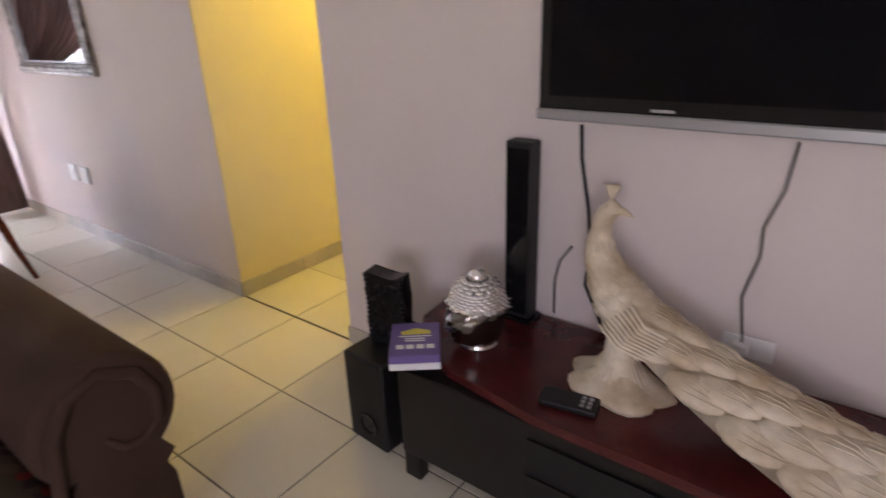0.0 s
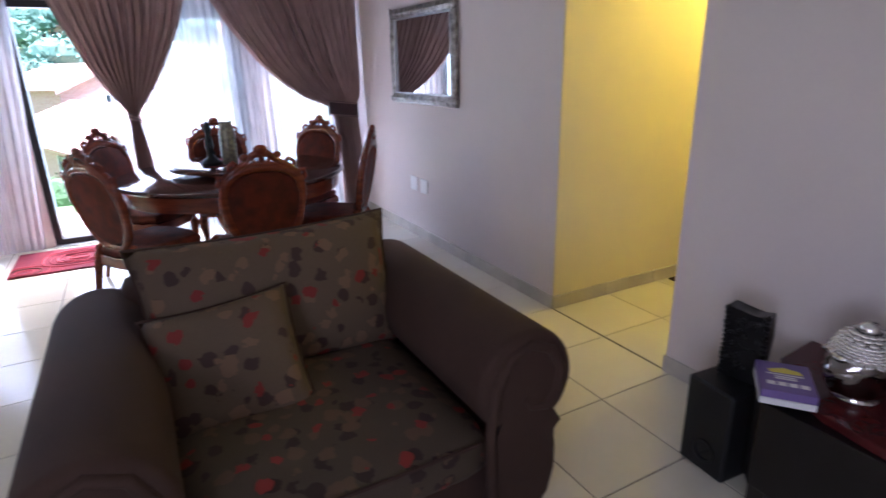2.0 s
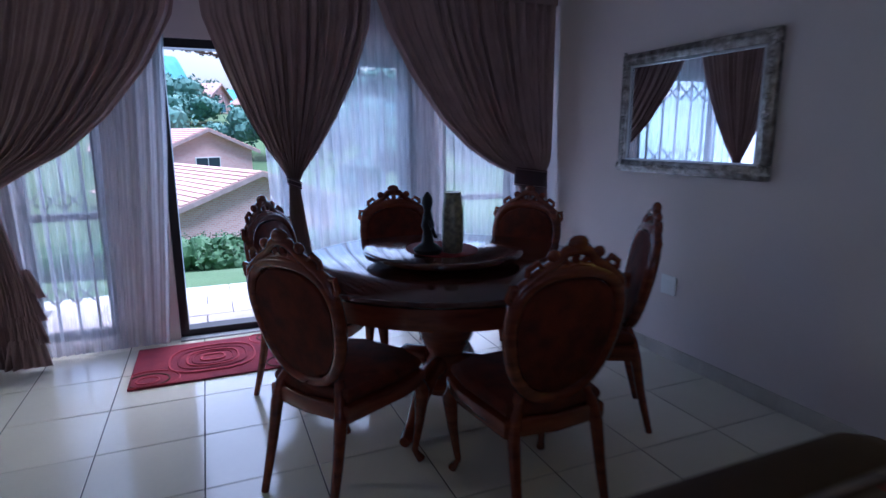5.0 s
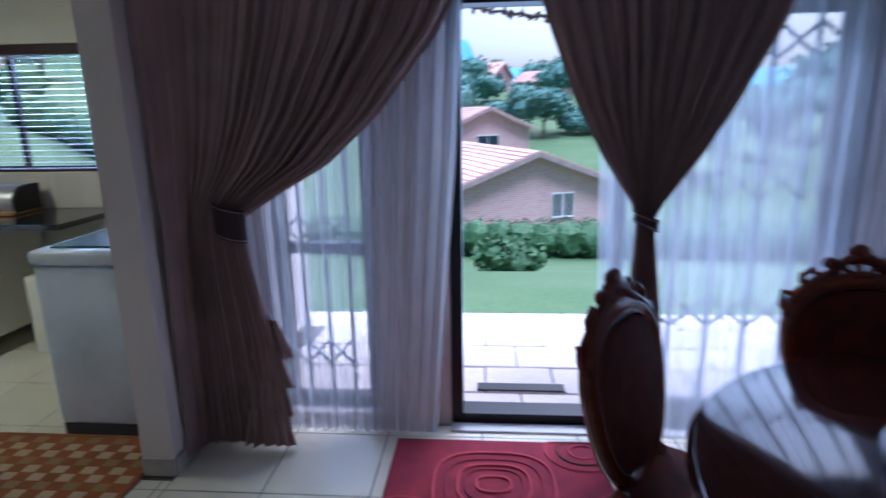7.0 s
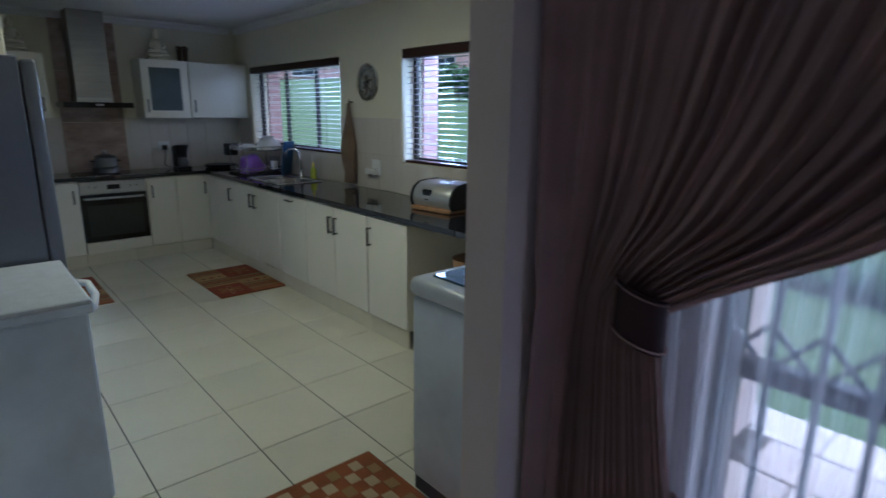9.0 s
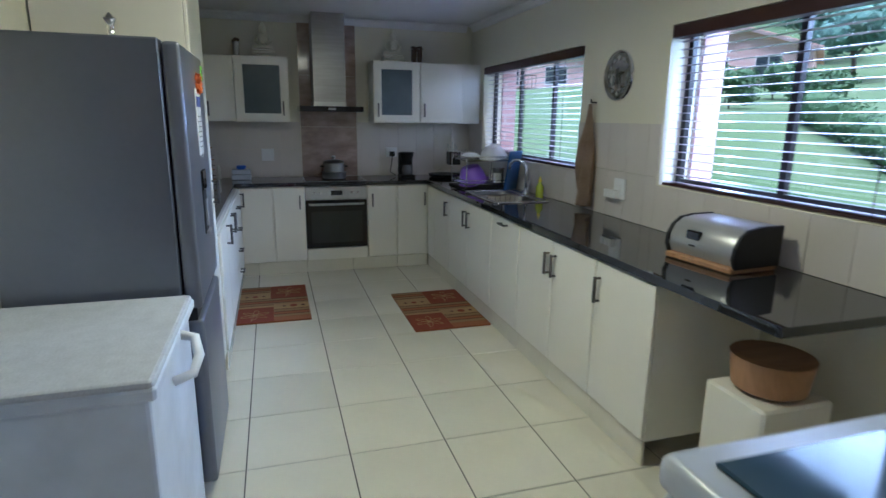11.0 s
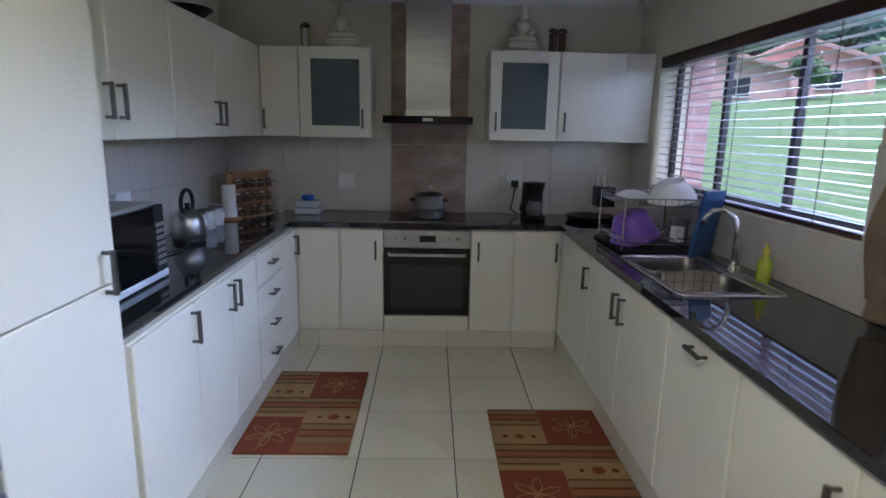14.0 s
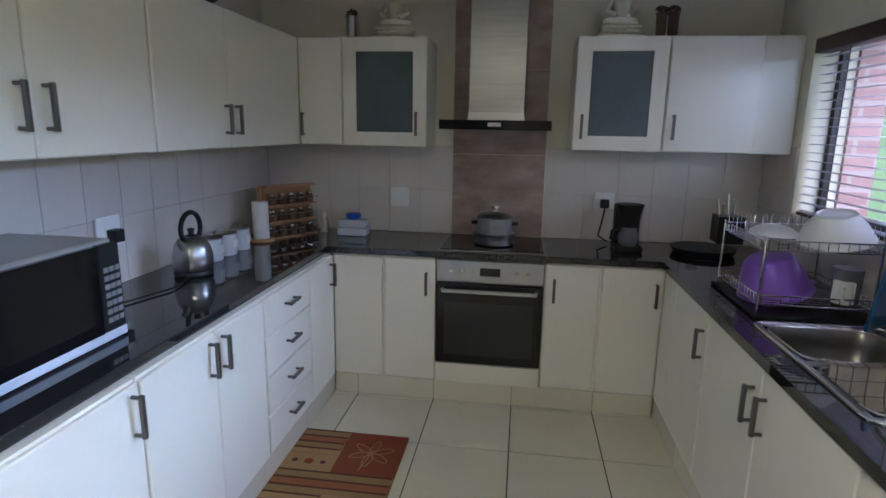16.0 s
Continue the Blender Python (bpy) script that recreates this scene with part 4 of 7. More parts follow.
# ---- armchair ----
AX0, AX1, AY0, AY1 = -2.40, -1.42, -0.55, 1.0
arm = thing("armchair", "wide brown suede armchair with rolled arms and floral cushions", "armchair")
part("base", soft_box(-2.38, -1.28, -0.26, 0.68, 0.06, 0.27, 0.04, 0.0), SUEDE, arm, smooth=60)
part("seat_cushion", soft_box(-2.12, -1.22, -0.21, 0.63, 0.265, 0.43, 0.06, 0.02), SUEDE, arm, "brown floral seat cushion", smooth=60)
part("back", soft_box(-2.44, -2.20, -0.30, 0.72, 0.1, 0.74, 0.09, 0.0), SUEDE, arm, smooth=60)
for s, y in ((-1, -0.36), (1, 0.765)):
    zc, rc = 0.53, 0.172
    o = []
    for i in range(25):
        a = math.radians(-62 + 300 * i / 24) if s > 0 else math.radians(242 - 300 * i / 24)
        o.append((y + rc * math.cos(a), zc + rc * math.sin(a)))
    o = [(y - s * 0.15, 0.04), (y + s * 0.06, 0.04), (y + s * 0.10, 0.09), (y + s * 0.125, 0.18), (y + s * 0.125, 0.27), (y + s * 0.10, 0.34)] + o
    part("arm", prism(o, -2.36, -1.235, "x", 0.035, 4), SUEDE, arm, "rolled suede arm", smooth=50)
    rim = [(-0.115, 0.07), (-0.135, 0.22), (-0.14, 0.4), (-0.12, 0.55), (-0.075, 0.635), (0.0, 0.665), (0.075, 0.63), (0.115, 0.56), (0.105, 0.48), (0.06, 0.44), (0.01, 0.45), (-0.02, 0.49)]
    part("scroll_piping", tube([(-1.236, y + s * p, q) for p, q in rim], [0.017] * 9 + [0.015, 0.012, 0.008], 10), SUEDE, arm, "padded roll round the arm front", smooth=True)
for x in (-2.3, -1.32):
    for y in (-0.36, 0.765):
        part("foot", lathe([(0.03, 0), (0.036, 0.05), (0.03, 0.07)], 12, (x, y, 0)), MAHOG, arm)



def cushion(name, w, h, t, m, material, label, parent=None):
    """A stuffed cushion w by h with pinched corners, lying in its own xz plane."""
    b = bmesh.new()
    n = 18
    for side in (-1, 1):
        g_ = []
        for j in range(n + 1):
            row = []
            for i in range(n + 1):
                u, v = 2 * i / n - 1, 2 * j / n - 1
                pinch = 1 - 0.07 * (1 - u * u) * abs(v) ** 3
                pv = 1 - 0.07 * (1 - v * v) * abs(u) ** 3
                k = max(0.0, (1 - u ** 4) * (1 - v ** 4)) ** 0.55
                wr = 0.006 * noise.noise(Vector((u * 2.5, v * 2.5, side)))
                row.append(b.verts.new((u * w / 2 * pv, side * (t / 2 * k + wr * k), v * h / 2 * pinch)))
            g_.append(row)
        for j in range(n):
            for i in range(n):
                b.faces.new((g_[j][i], g_[j][i + 1], g_[j + 1][i + 1], g_[j + 1][i]))
    bmesh.ops.remove_doubles(b, verts=b.verts, dist=1e-4)
    c = thing(name, label, "cushion", "cushions on the armchair") if parent is None else parent
    body = part("cover", b, material, c, smooth=True)
    e = [(x * w / 2 * (1 - 0.07 * (1 - z * z) * abs(x) ** 3), 0, z * h / 2 * (1 - 0.07 * (1 - x * x) * abs(z) ** 3))
         for x, z in [(math.copysign(min(1, abs(math.cos(a)) * 1.42), math.cos(a)), math.copysign(min(1, abs(math.sin(a)) * 1.42), math.sin(a))) for a in [2 * math.pi * i / 64 for i in range(65)]]]
    part("piping", tube(e, 0.006, 5), SUEDE, c, "brown corded edge")
    c.matrix_world = m
    return c


def floral(name, dark=1.0):
    """Brown-beige cloth with scattered red and grey blooms."""
    m = mat(name, (0.11, 0.08, 0.06), 0.75, bump=0.25, bscale=350)
    n, l = m.node_tree.nodes, m.node_tree.links
    co = n.new("ShaderNodeTexCoord")
    base = n.new("ShaderNodeTexNoise")
    base.inputs["Scale"].default_value = 260
    prev = n.new("ShaderNodeMix")
    prev.data_type = "RGBA"
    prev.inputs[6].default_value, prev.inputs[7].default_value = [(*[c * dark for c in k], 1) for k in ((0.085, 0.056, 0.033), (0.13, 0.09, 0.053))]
    l.new(co.outputs["Object"], base.inputs["Vector"])
    l.new(base.outputs["Fac"], prev.inputs[0])
    out = prev.outputs[2]
    warp = n.new("ShaderNodeTexNoise")
    warp.inputs["Scale"].default_value = 30
    l.new(co.outputs["Object"], warp.inputs["Vector"])
    for k, (sc, size, col, off) in enumerate(((13, 0.38, (0.05, 0.024, 0.017), 0.0), (12, 0.36, (0.17, 0.10, 0.055), 3.0), (11, 0.29, (0.20, 0.02, 0.014), 7.0))):
        mp = n.new("ShaderNodeMapping")
        mp.inputs["Location"].default_value = (off, off * 1.3, off * 0.7)
        l.new(co.outputs["Object"], mp.inputs[0])
        v = n.new("ShaderNodeTexVoronoi")
        v.inputs["Scale"].default_value = sc
        l.new(mp.outputs[0], v.inputs["Vector"])
        ad = n.new("ShaderNodeMath")
        ad.operation = "MULTIPLY_ADD"
        ad.inputs[1].default_value = 0.55
        l.new(warp.outputs["Fac"], ad.inputs[0])
        l.new(v.outputs["Distance"], ad.inputs[2])
        lt = n.new("ShaderNodeMath")
        lt.operation = "LESS_THAN"
        lt.inputs[1].default_value = size + 0.22
        l.new(ad.outputs[0], lt.inputs[0])
        mx = n.new("ShaderNodeMix")
        mx.data_type = "RGBA"
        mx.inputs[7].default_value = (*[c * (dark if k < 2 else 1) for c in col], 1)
        l.new(lt.outputs[0], mx.inputs[0])
        l.new(out, mx.inputs[6])
        out = mx.outputs[2]
    l.new(out, n["Principled BSDF"].inputs["Base Color"])
    return m


FLORAL = floral("floral_cloth")
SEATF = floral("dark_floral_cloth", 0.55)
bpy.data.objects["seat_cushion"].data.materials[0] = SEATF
part("front_piping", tube([(-1.215, -0.16, 0.405), (-1.208, 0.21, 0.41), (-1.215, 0.58, 0.405)], 0.006, 5), SUEDE, arm, "corded edge of the seat")
cushion("back_cushion", 0.93, 0.54, 0.24, pose(-2.04, 0.215, 0.635, -17, -1, 90), FLORAL, "large floral back cushion on the armchair")
cushion("scatter_cushion", 0.47, 0.45, 0.17, pose(-1.80, -0.005, 0.54, -38, -7, 84), FLORAL, "small floral scatter cushion leaning on the large one")

# ---- television corner ----
tv = thing("television", "wide flat television with a silver lower edge on the wall", "television")
tv.location = (-0.01, 0, 0.022)
part("housing", box(-0.69, 0.62, 1.865, 1.915, 1.10, 1.86, 0.006), BLACKG, tv)
part("logo_bar", box(-0.37, -0.31, 1.859, 1.861, 1.136, 1.143), SILVER, tv, "pale maker bar")
part("screen", box(-0.655, 0.585, 1.861, 1.866, 1.165, 1.825), mat("screen_glass", (0.003, 0.003, 0.004), 0.12, spec=0.15), tv, "unlit glossy black screen")
part("lower_trim", box(-0.692, 0.622, 1.855, 1.917, 1.098, 1.128, 0.004), SILVER, tv, "silver plastic trim")
part("bracket", box(-0.2, 0.2, 1.915, 1.94, 1.3, 1.6), BLACKM, tv)
unit = thing("television_unit", "low black television unit with a dark red top", "television unit")
part("top", prism([(-1.05, 1.925), (2.0, 1.925), (2.0, 1.41), (-0.47, 1.44), (-0.77, 1.485), (-0.94, 1.56), (-1.03, 1.70)], 0.42, 0.45, "z", 0.004), UNITTOP, unit, "dark red veneered top")
part("carcass", prism([(-0.96, 1.92), (1.98, 1.92), (1.98, 1.445), (-0.93, 1.445), (-0.985, 1.50)], 0.10, 0.418, "z", 0.004), UNITWOOD, unit)
for lx, ly in ((-0.90, 1.47), (1.9, 1.47), (-0.98, 1.88), (1.9, 1.88)):
    part("leg", box(lx - 0.03, lx + 0.03, ly - 0.02, ly + 0.02, 0.0, 0.1), UNITWOOD, unit)
# No hollow: a black panel on the front paints the open shelf's shade.
nb = bmesh.new()
box(-0.48, 1.9, 1.437, 1.447, 0.13, 0.37, bm=nb)
part("shelf_recess", nb, BLACKM, unit, "flat black panel standing for the shade inside the open shelf")
part("shelf", box(-0.48, 1.9, 1.430, 1.437, 0.24, 0.256), UNITWOOD, unit)
sub = thing("subwoofer", "black box subwoofer with a round port beside the television unit", "loudspeaker", m=pose(-1.12, 1.63, 0, rz=-4))
part("cabinet", box(-0.095, 0.095, -0.15, 0.15, 0.0, 0.355, 0.008), BLACKM, sub)
pp = lathe([(0.045, 0.0), (0.045, 0.006), (0.034, 0.004), (0.03, -0.02), (0.005, -0.02)], 24)
pp.transform(Matrix.Translation((0.01, -0.151, 0.09)) @ Matrix.Rotation(radians(90), 4, "X"))
part("port_ring", pp, BLACKG, sub, "glossy round port")
def carved_block():
    """A dark carved block: concave top, knotted edges, worn relief over the face."""
    b = prism([(-0.068, 0.0), (0.068, 0.0), (0.064, 0.09), (0.07, 0.18), (0.066, 0.268), (0.03, 0.258), (0.0, 0.255), (-0.03, 0.26), (-0.066, 0.275), (-0.07, 0.18), (-0.063, 0.09)], -0.03, 0.035, "y", 0.006, 2)
    r = random.Random(12)
    for k in range(15):
        for sx in (-1, 1):
            q = bmesh.new()
            bmesh.ops.create_icosphere(q, subdivisions=1, radius=r.uniform(0.009, 0.014))
            add(b, q, Matrix.Translation((sx * 0.066, -0.028, 0.012 + 0.0178 * k)))
    for k in range(34):
        q = bmesh.new()
        bmesh.ops.create_icosphere(q, subdivisions=1, radius=1)
        add(b, q, Matrix.Translation((r.uniform(-0.05, 0.05), -0.03, r.uniform(0.02, 0.24))) @ Matrix.Rotation(r.uniform(0, 3), 4, "Y") @ Matrix.Diagonal((r.uniform(0.008, 0.02), 0.008, 0.006, 1)))
    return b


sat = single("carved_ornament", carved_block(), mat("dark_carving", (0.010, 0.010, 0.010), 0.28, grain=0.4), "black carved block ornament standing on the subwoofer", "ornament", smooth=40)
sat.matrix_world = pose(-1.11, 1.62, 0.356, rz=10)
tall = thing("tall_speaker", "slim tall black speaker on the television unit against the wall", "loudspeaker", m=pose(-0.75, 1.875, 0.451))
part("column", box(-0.045, 0.045, -0.03, 0.03, 0.012, 0.60, 0.006, seg=2), BLACKM, tall)
part("foot", box(-0.06, 0.06, -0.045, 0.04, 0.0, 0.012, 0.003), BLACKG, tall)
part("grille", box(-0.038, 0.038, -0.033, -0.03, 0.03, 0.58), BLACKG, tall)
# DVD cases
bk = thing("box_set", "purple and white box with a yellow title lying on the unit", "box", m=pose(-0.905, 1.505, 0.451, rz=38))
part("lower_case", box(-0.075, 0.075, -0.10, 0.09, 0, 0.022, 0.002), WHITEP, bk, "white lower case")
PURP = mat("violet_card", (0.16, 0.11, 0.30), 0.35)
YEL = mat("yellow_print", (0.75, 0.66, 0.10), 0.5)
part("upper_case", box(-0.075, 0.075, -0.10, 0.09, 0.023, 0.05, 0.002), PURP, bk, "violet upper case")
part("title_block", prism([(-0.045, 0.035), (0.0, 0.055), (0.045, 0.04), (0.05, 0.02), (-0.04, 0.018)], 0.0502, 0.051, "z"), YEL, bk, "yellow title shape")
for y, w in ((0.008, 0.05), (-0.006, 0.03), (-0.018, 0.03)):
    part("text_bar", box(-w, w, y - 0.003, y + 0.003, 0.0502, 0.0508), WHITEP, bk)
for i in range(4):
    part("picture", box(-0.055 + i * 0.03, -0.032 + i * 0.03, -0.062, -0.04, 0.0502, 0.0508), WHITEP, bk)
rm = thing("remote_control", "small black remote control on the dark red top", "remote control", m=pose(-0.41, 1.535, 0.451, rz=-80))
part("body", box(-0.035, 0.035, -0.075, 0.075, 0, 0.018, 0.005, seg=2), BLACKM, rm)
for i in range(3):
    for j in range(2):
        part("button", box(-0.022 + i * 0.017, -0.012 + i * 0.017, 0.03 + j * 0.018, 0.04 + j * 0.018, 0.018, 0.021), SILVER, rm)
# chrome head
bd = bmesh.new()
lathe([(0.048, 0), (0.052, 0.008), (0.046, 0.018), (0.048, 0.026), (0.060, 0.034), (0.066, 0.05), (0.069, 0.07), (0.070, 0.09), (0.071, 0.11), (0.072, 0.13), (0.070, 0.16), (0.060, 0.19), (0.03, 0.205)], 36, bm=bd)
for v in bd.verts:
    a = math.atan2(v.co.y, v.co.x)
    f = max(0.0, math.cos(a + math.pi / 2)) ** 3
    k = 0.014 * f if 0.03 < v.co.z < 0.15 else 0
    k += 0.016 * max(0, math.cos(a + math.pi / 2)) ** 20 if 0.08 < v.co.z < 0.12 else 0
    v.co.x += math.cos(a) * k
    v.co.y += math.sin(a) * k
for k in range(9):
    z, r = 0.150 + k * 0.0088, 0.079 * math.sqrt(max(0.02, 1 - (k / 9.5) ** 2))
    m_ = 22 if k < 6 else 12
    for i in range(m_):
        q = bmesh.new()
        bmesh.ops.create_icosphere(q, subdivisions=2, radius=0.009)
        a = 2 * math.pi * (i + 0.5 * (k % 2)) / m_
        add(bd, q, Matrix.Translation((r * math.cos(a), r * math.sin(a), z)) @ Matrix.Rotation(a, 4, "Z") @ Matrix.Diagonal((1.2, 1.75, 0.72, 1)))
q = bmesh.new()
bmesh.ops.create_icosphere(q, subdivisions=2, radius=0.03)
add(bd, q, Matrix.Translation((0, 0, 0.228)))
hd = single("head_ornament", bd, CHROME, "shiny silver head ornament with a beaded cap", "ornament", smooth=50)
hd.data.materials.append(mat("dark_mirror_glaze", (0.24, 0.225, 0.21), 0.08, metal=1.0))
for f in hd.data.polygons:
    f.material_index = 1 if 0.03 < f.center.z < 0.148 else 0
for v in hd.data.vertices:
    if v.co.z < 0.15:
        swell = 1.17 + (0.07 * math.sin(9 * math.atan2(v.co.y, v.co.x)) * math.sin(v.co.z * 120) if 0.03 < v.co.z else 0)
        v.co.x, v.co.y = v.co.x * swell, v.co.y * swell
hd.matrix_world = pose(-0.775, 1.655, 0.451, rz=-20)


# peacock
def peacock():
    b = bmesh.new()
    # base mound
    lathe([(0.135, 0), (0.14, 0.012), (0.122, 0.03), (0.085, 0.045), (0.06, 0.07)], 26, (0, 0, 0), bm=b)
    for v in b.verts:
        a = math.atan2(v.co.y, v.co.x)
        v.co.x *= 1 + 0.09 * math.sin(5 * a) + 0.05 * math.sin(9 * a)
        v.co.y *= 0.8 * (1 + 0.09 * math.sin(5 * a))
    for i in range(26):
        a = i * 0.24 * 1.0
        r = 0.035
        tube([(0.08 * math.cos(a), 0.06 * math.sin(a), 0.02), (r * math.cos(a), r * 0.8 * math.sin(a), 0.10), (0.03 * math.cos(a) + 0.0, 0.03 * math.sin(a), 0.19)], [0.014, 0.011, 0.008], 5, bm=b)
    # body, neck, head along a line
    path = [(0.13, 0, 0.17), (0.08, 0, 0.19), (0.03, 0, 0.225), (-0.02, 0, 0.27), (-0.055, 0, 0.32), (-0.078, 0, 0.37), (-0.085, 0, 0.42), (-0.082, 0, 0.455), (-0.07, 0, 0.485), (-0.055, 0, 0.50), (-0.035, 0, 0.495)]
    rad = [0.055, 0.068, 0.072, 0.069, 0.052, 0.039, 0.030, 0.025, 0.025, 0.024, 0.01]
    tube(path, rad, 16, bm=b)
    tube([(-0.035, 0, 0.497), (0.0, 0, 0.488)], [0.012, 0.002], 6, bm=b)
    for k in (-1, 0, 1):
        tube([(-0.062, 0.0, 0.52), (-0.062 + 0.012 * k, 0.004 * k, 0.56)], [0.004, 0.008], 5, bm=b)
    # scale feathers of breast and back
    for k in range(1, 6):
        p0, d0 = Vector(path[k]), (Vector(path[k + 1]) - Vector(path[k - 1])).normalized()
        for h_ in (0.0, 0.5):
            c0 = p0.lerp(Vector(path[k + 1]), h_)
            r0 = rad[k] * (1 - h_) + rad[k + 1] * h_
            for i in range(11):
                a = 2 * math.pi * (i + h_) / 11
                side, up = Vector((0, 1, 0)), d0.cross(Vector((0, 1, 0)))
                n0 = side * math.cos(a) + up * math.sin(a)
                q = bmesh.new()
                bmesh.ops.create_icosphere(q, subdivisions=1, radius=1)
                R = Matrix((d0, n0.cross(d0), n0)).transposed().to_4x4()
                add(b, q, Matrix.Translation(c0 + n0 * (r0 - 0.001)) @ R @ Matrix.Rotation(0.12, 4, "Y") @ Matrix.Diagonal((0.024, 0.3 * r0, 0.005, 1)))
    # wing ridges
    for k in range(9):
        z = 0.165 + k * 0.010
        tube([(-0.03 + 0.01 * k, -0.075, z + 0.05), (0.03 + 0.008 * k, -0.088, z + 0.015), (0.10 + 0.005 * k, -0.07, z - 0.005)], [0.004, 0.007, 0.004], 5, bm=b)
    # train: slab that widens and falls
    def train(u, v):
        x = 0.05 + 0.82 * v
        top = 0.275 - 0.42 * v + 0.18 * v * v
        half = 0.048 + 0.078 * math.sin(min(1, v * 1.2) * math.pi * 0.6)
        s = 2 * u - 1
        return (x, s * half * 1.1, top - 0.07 * s * s * (1 - 0.4 * v) - (0.0 if s > 0 else 0.035 * abs(s)))
    add(b, sheet(train, 14, 30, thick=0.016))
    r = random.Random(2)
    for row in range(12):
        v = 0.04 + row * 0.083
        for i in range(3):
            u = 0.04 + (i + 0.5 * (row % 2) + 0.2) / 3.2
            p = Vector(train(u, min(v, 0.98)))
            q = bmesh.new()
            bmesh.ops.create_icosphere(q, subdivisions=2, radius=1)
            roll = -(2 * u - 1) * 0.9
            M = Matrix.Translation(p + Vector((0, 0, 0.004))) @ Matrix.Rotation(0.30 - 0.2 * v, 4, "Y") @ Matrix.Rotation(-roll * -1, 4, "X") @ Matrix.Diagonal((0.072 + 0.016 * v, 0.034 + 0.022 * v, 0.017, 1))
            add(b, q, M)
            for w_ in (-1, 0, 1):
                tube([M @ Vector((-0.3, 0.45 * w_, 1.0)), M @ Vector((0.35, 0.3 * w_, 1.25)), M @ Vector((0.93, 0.1 * w_, 0.5))], 0.0016, 4, bm=b)
            q = bmesh.new()
            bmesh.ops.create_icosphere(q, subdivisions=1, radius=1)
            add(b, q, Matrix.Translation(p + Vector((0.022, 0, 0.010))) @ Matrix.Rotation(0.38 - 0.2 * v, 4, "Y") @ Matrix.Diagonal((0.014, 0.010, 0.004, 1)))
    return b


pk = single("peacock_statue", peacock(), PLASTER, "cream plaster peacock statue with a long feathered train", "statue", smooth=50)
pk.matrix_world = pose(-0.335, 1.675, 0.451, rz=-7)
for nm, pts, mt_ in (("black cable hanging behind the peacock statue", [(-0.59, 1.925, 1.10), (-0.585, 1.93, 1.0), (-0.555, 1.93, 0.85), (-0.54, 1.93, 0.72), (-0.55, 1.93, 0.6), (-0.50, 1.93, 0.5), (-0.48, 1.925, 0.46)], BLACKM),
                     ("thin grey cable looping down to the unit", [(-0.60, 1.93, 0.72), (-0.64, 1.93, 0.66), (-0.655, 1.93, 0.58), (-0.65, 1.925, 0.47)], HANDLE),
                     ("grey power cable from the television to the wall socket", [(-0.05, 1.925, 1.10), (-0.06, 1.93, 0.98), (-0.09, 1.93, 0.88), (-0.085, 1.93, 0.80), (-0.11, 1.93, 0.68), (-0.09, 1.925, 0.56), (-0.09, 1.92, 0.53)], HANDLE)):
    single("cable", tube(pts, 0.0035 if mt_ is HANDLE else 0.0055, 8), mt_, nm, "cable", "television cables", smooth=True)
s_ = thing("wall_socket", "white double socket behind the peacock statue", "socket")
part("plate", box(-0.14, -0.01, 1.93, 1.94, 0.50, 0.565, 0.003), WHITEP, s_)
part("plug", box(-0.11, -0.07, 1.905, 1.93, 0.51, 0.55, 0.006), WHITEP, s_)

# ---- kitchen ----
def handle(parent, x, y, z, axis, length, out, rz=0):
    """A bar handle with two posts; out is the way it stands off."""
    b = bmesh.new()
    h = length / 2
    o = Vector(out) * 0.03
    w = 0.007
    if axis == "z":
        box(x - w + o.x, x + w + o.x, y - w + o.y, y + w + o.y, z - h, z + h, 0.002, bm=b)
        ends = [(x, y, z - h + 0.008), (x, y, z + h - 0.008)]
    elif axis == "y":
        box(x - w + o.x, x + w + o.x, y - h, y + h, z - w, z + w, 0.002, bm=b)
        ends = [(x, y - h + 0.008, z), (x, y + h - 0.008, z)]
    for e in ends:
        tube([e, tuple(Vector(e) + o)], 0.006, 6, bm=b)
    part("handle", b, HANDLE, parent, "pewter bar handle")


def cab_door(parent, face, a0, a1, z0, z1, at, out, hand=None, name="door", glass=False, hz=None):
    """A door in the plane x = at or y = at, from a0 to a1 along it."""
    g_, t = 0.0025, 0.018
    s = 1 if out > 0 else -1
    def bx(p0, p1, q0, q1, d0, d1, bev=0.0, bm=None):
        lo, hi = sorted((at + s * d0, at + s * d1))
        return box(lo, hi, p0, p1, q0, q1, bev, bm=bm) if face == "x" else box(p0, p1, lo, hi, q0, q1, bev, bm=bm)
    if glass:
        w = 0.075
        lo, hi = sorted((at, at + s * t))
        b = frame_ring(a0 + g_, a1 - g_, z0 + g_, z1 - g_, w, lo, hi, face)
        d = part(name, b, CABW, parent)
        part("pane", bx(a0 + w, a1 - w, z0 + w, z1 - w, 0.004, 0.010), FROST, d, "frosted grey glass pane")
    else:
        d = part(name, bx(a0 + g_, a1 - g_, z0 + g_, z1 - g_, 0, t, 0.004), CABW, parent)
    if hand is not None:
        axis, pos, hzz = hand
        o = (s, 0, 0) if face == "x" else (0, s, 0)
        f = at + s * t
        if face == "x":
            handle(d, f, pos, hzz, "y" if axis == "h" else "z", 0.13 if axis == "v" else 0.11, o)
        else:
            handle(d, pos, f, hzz, "z", 0.13, o)
    return d


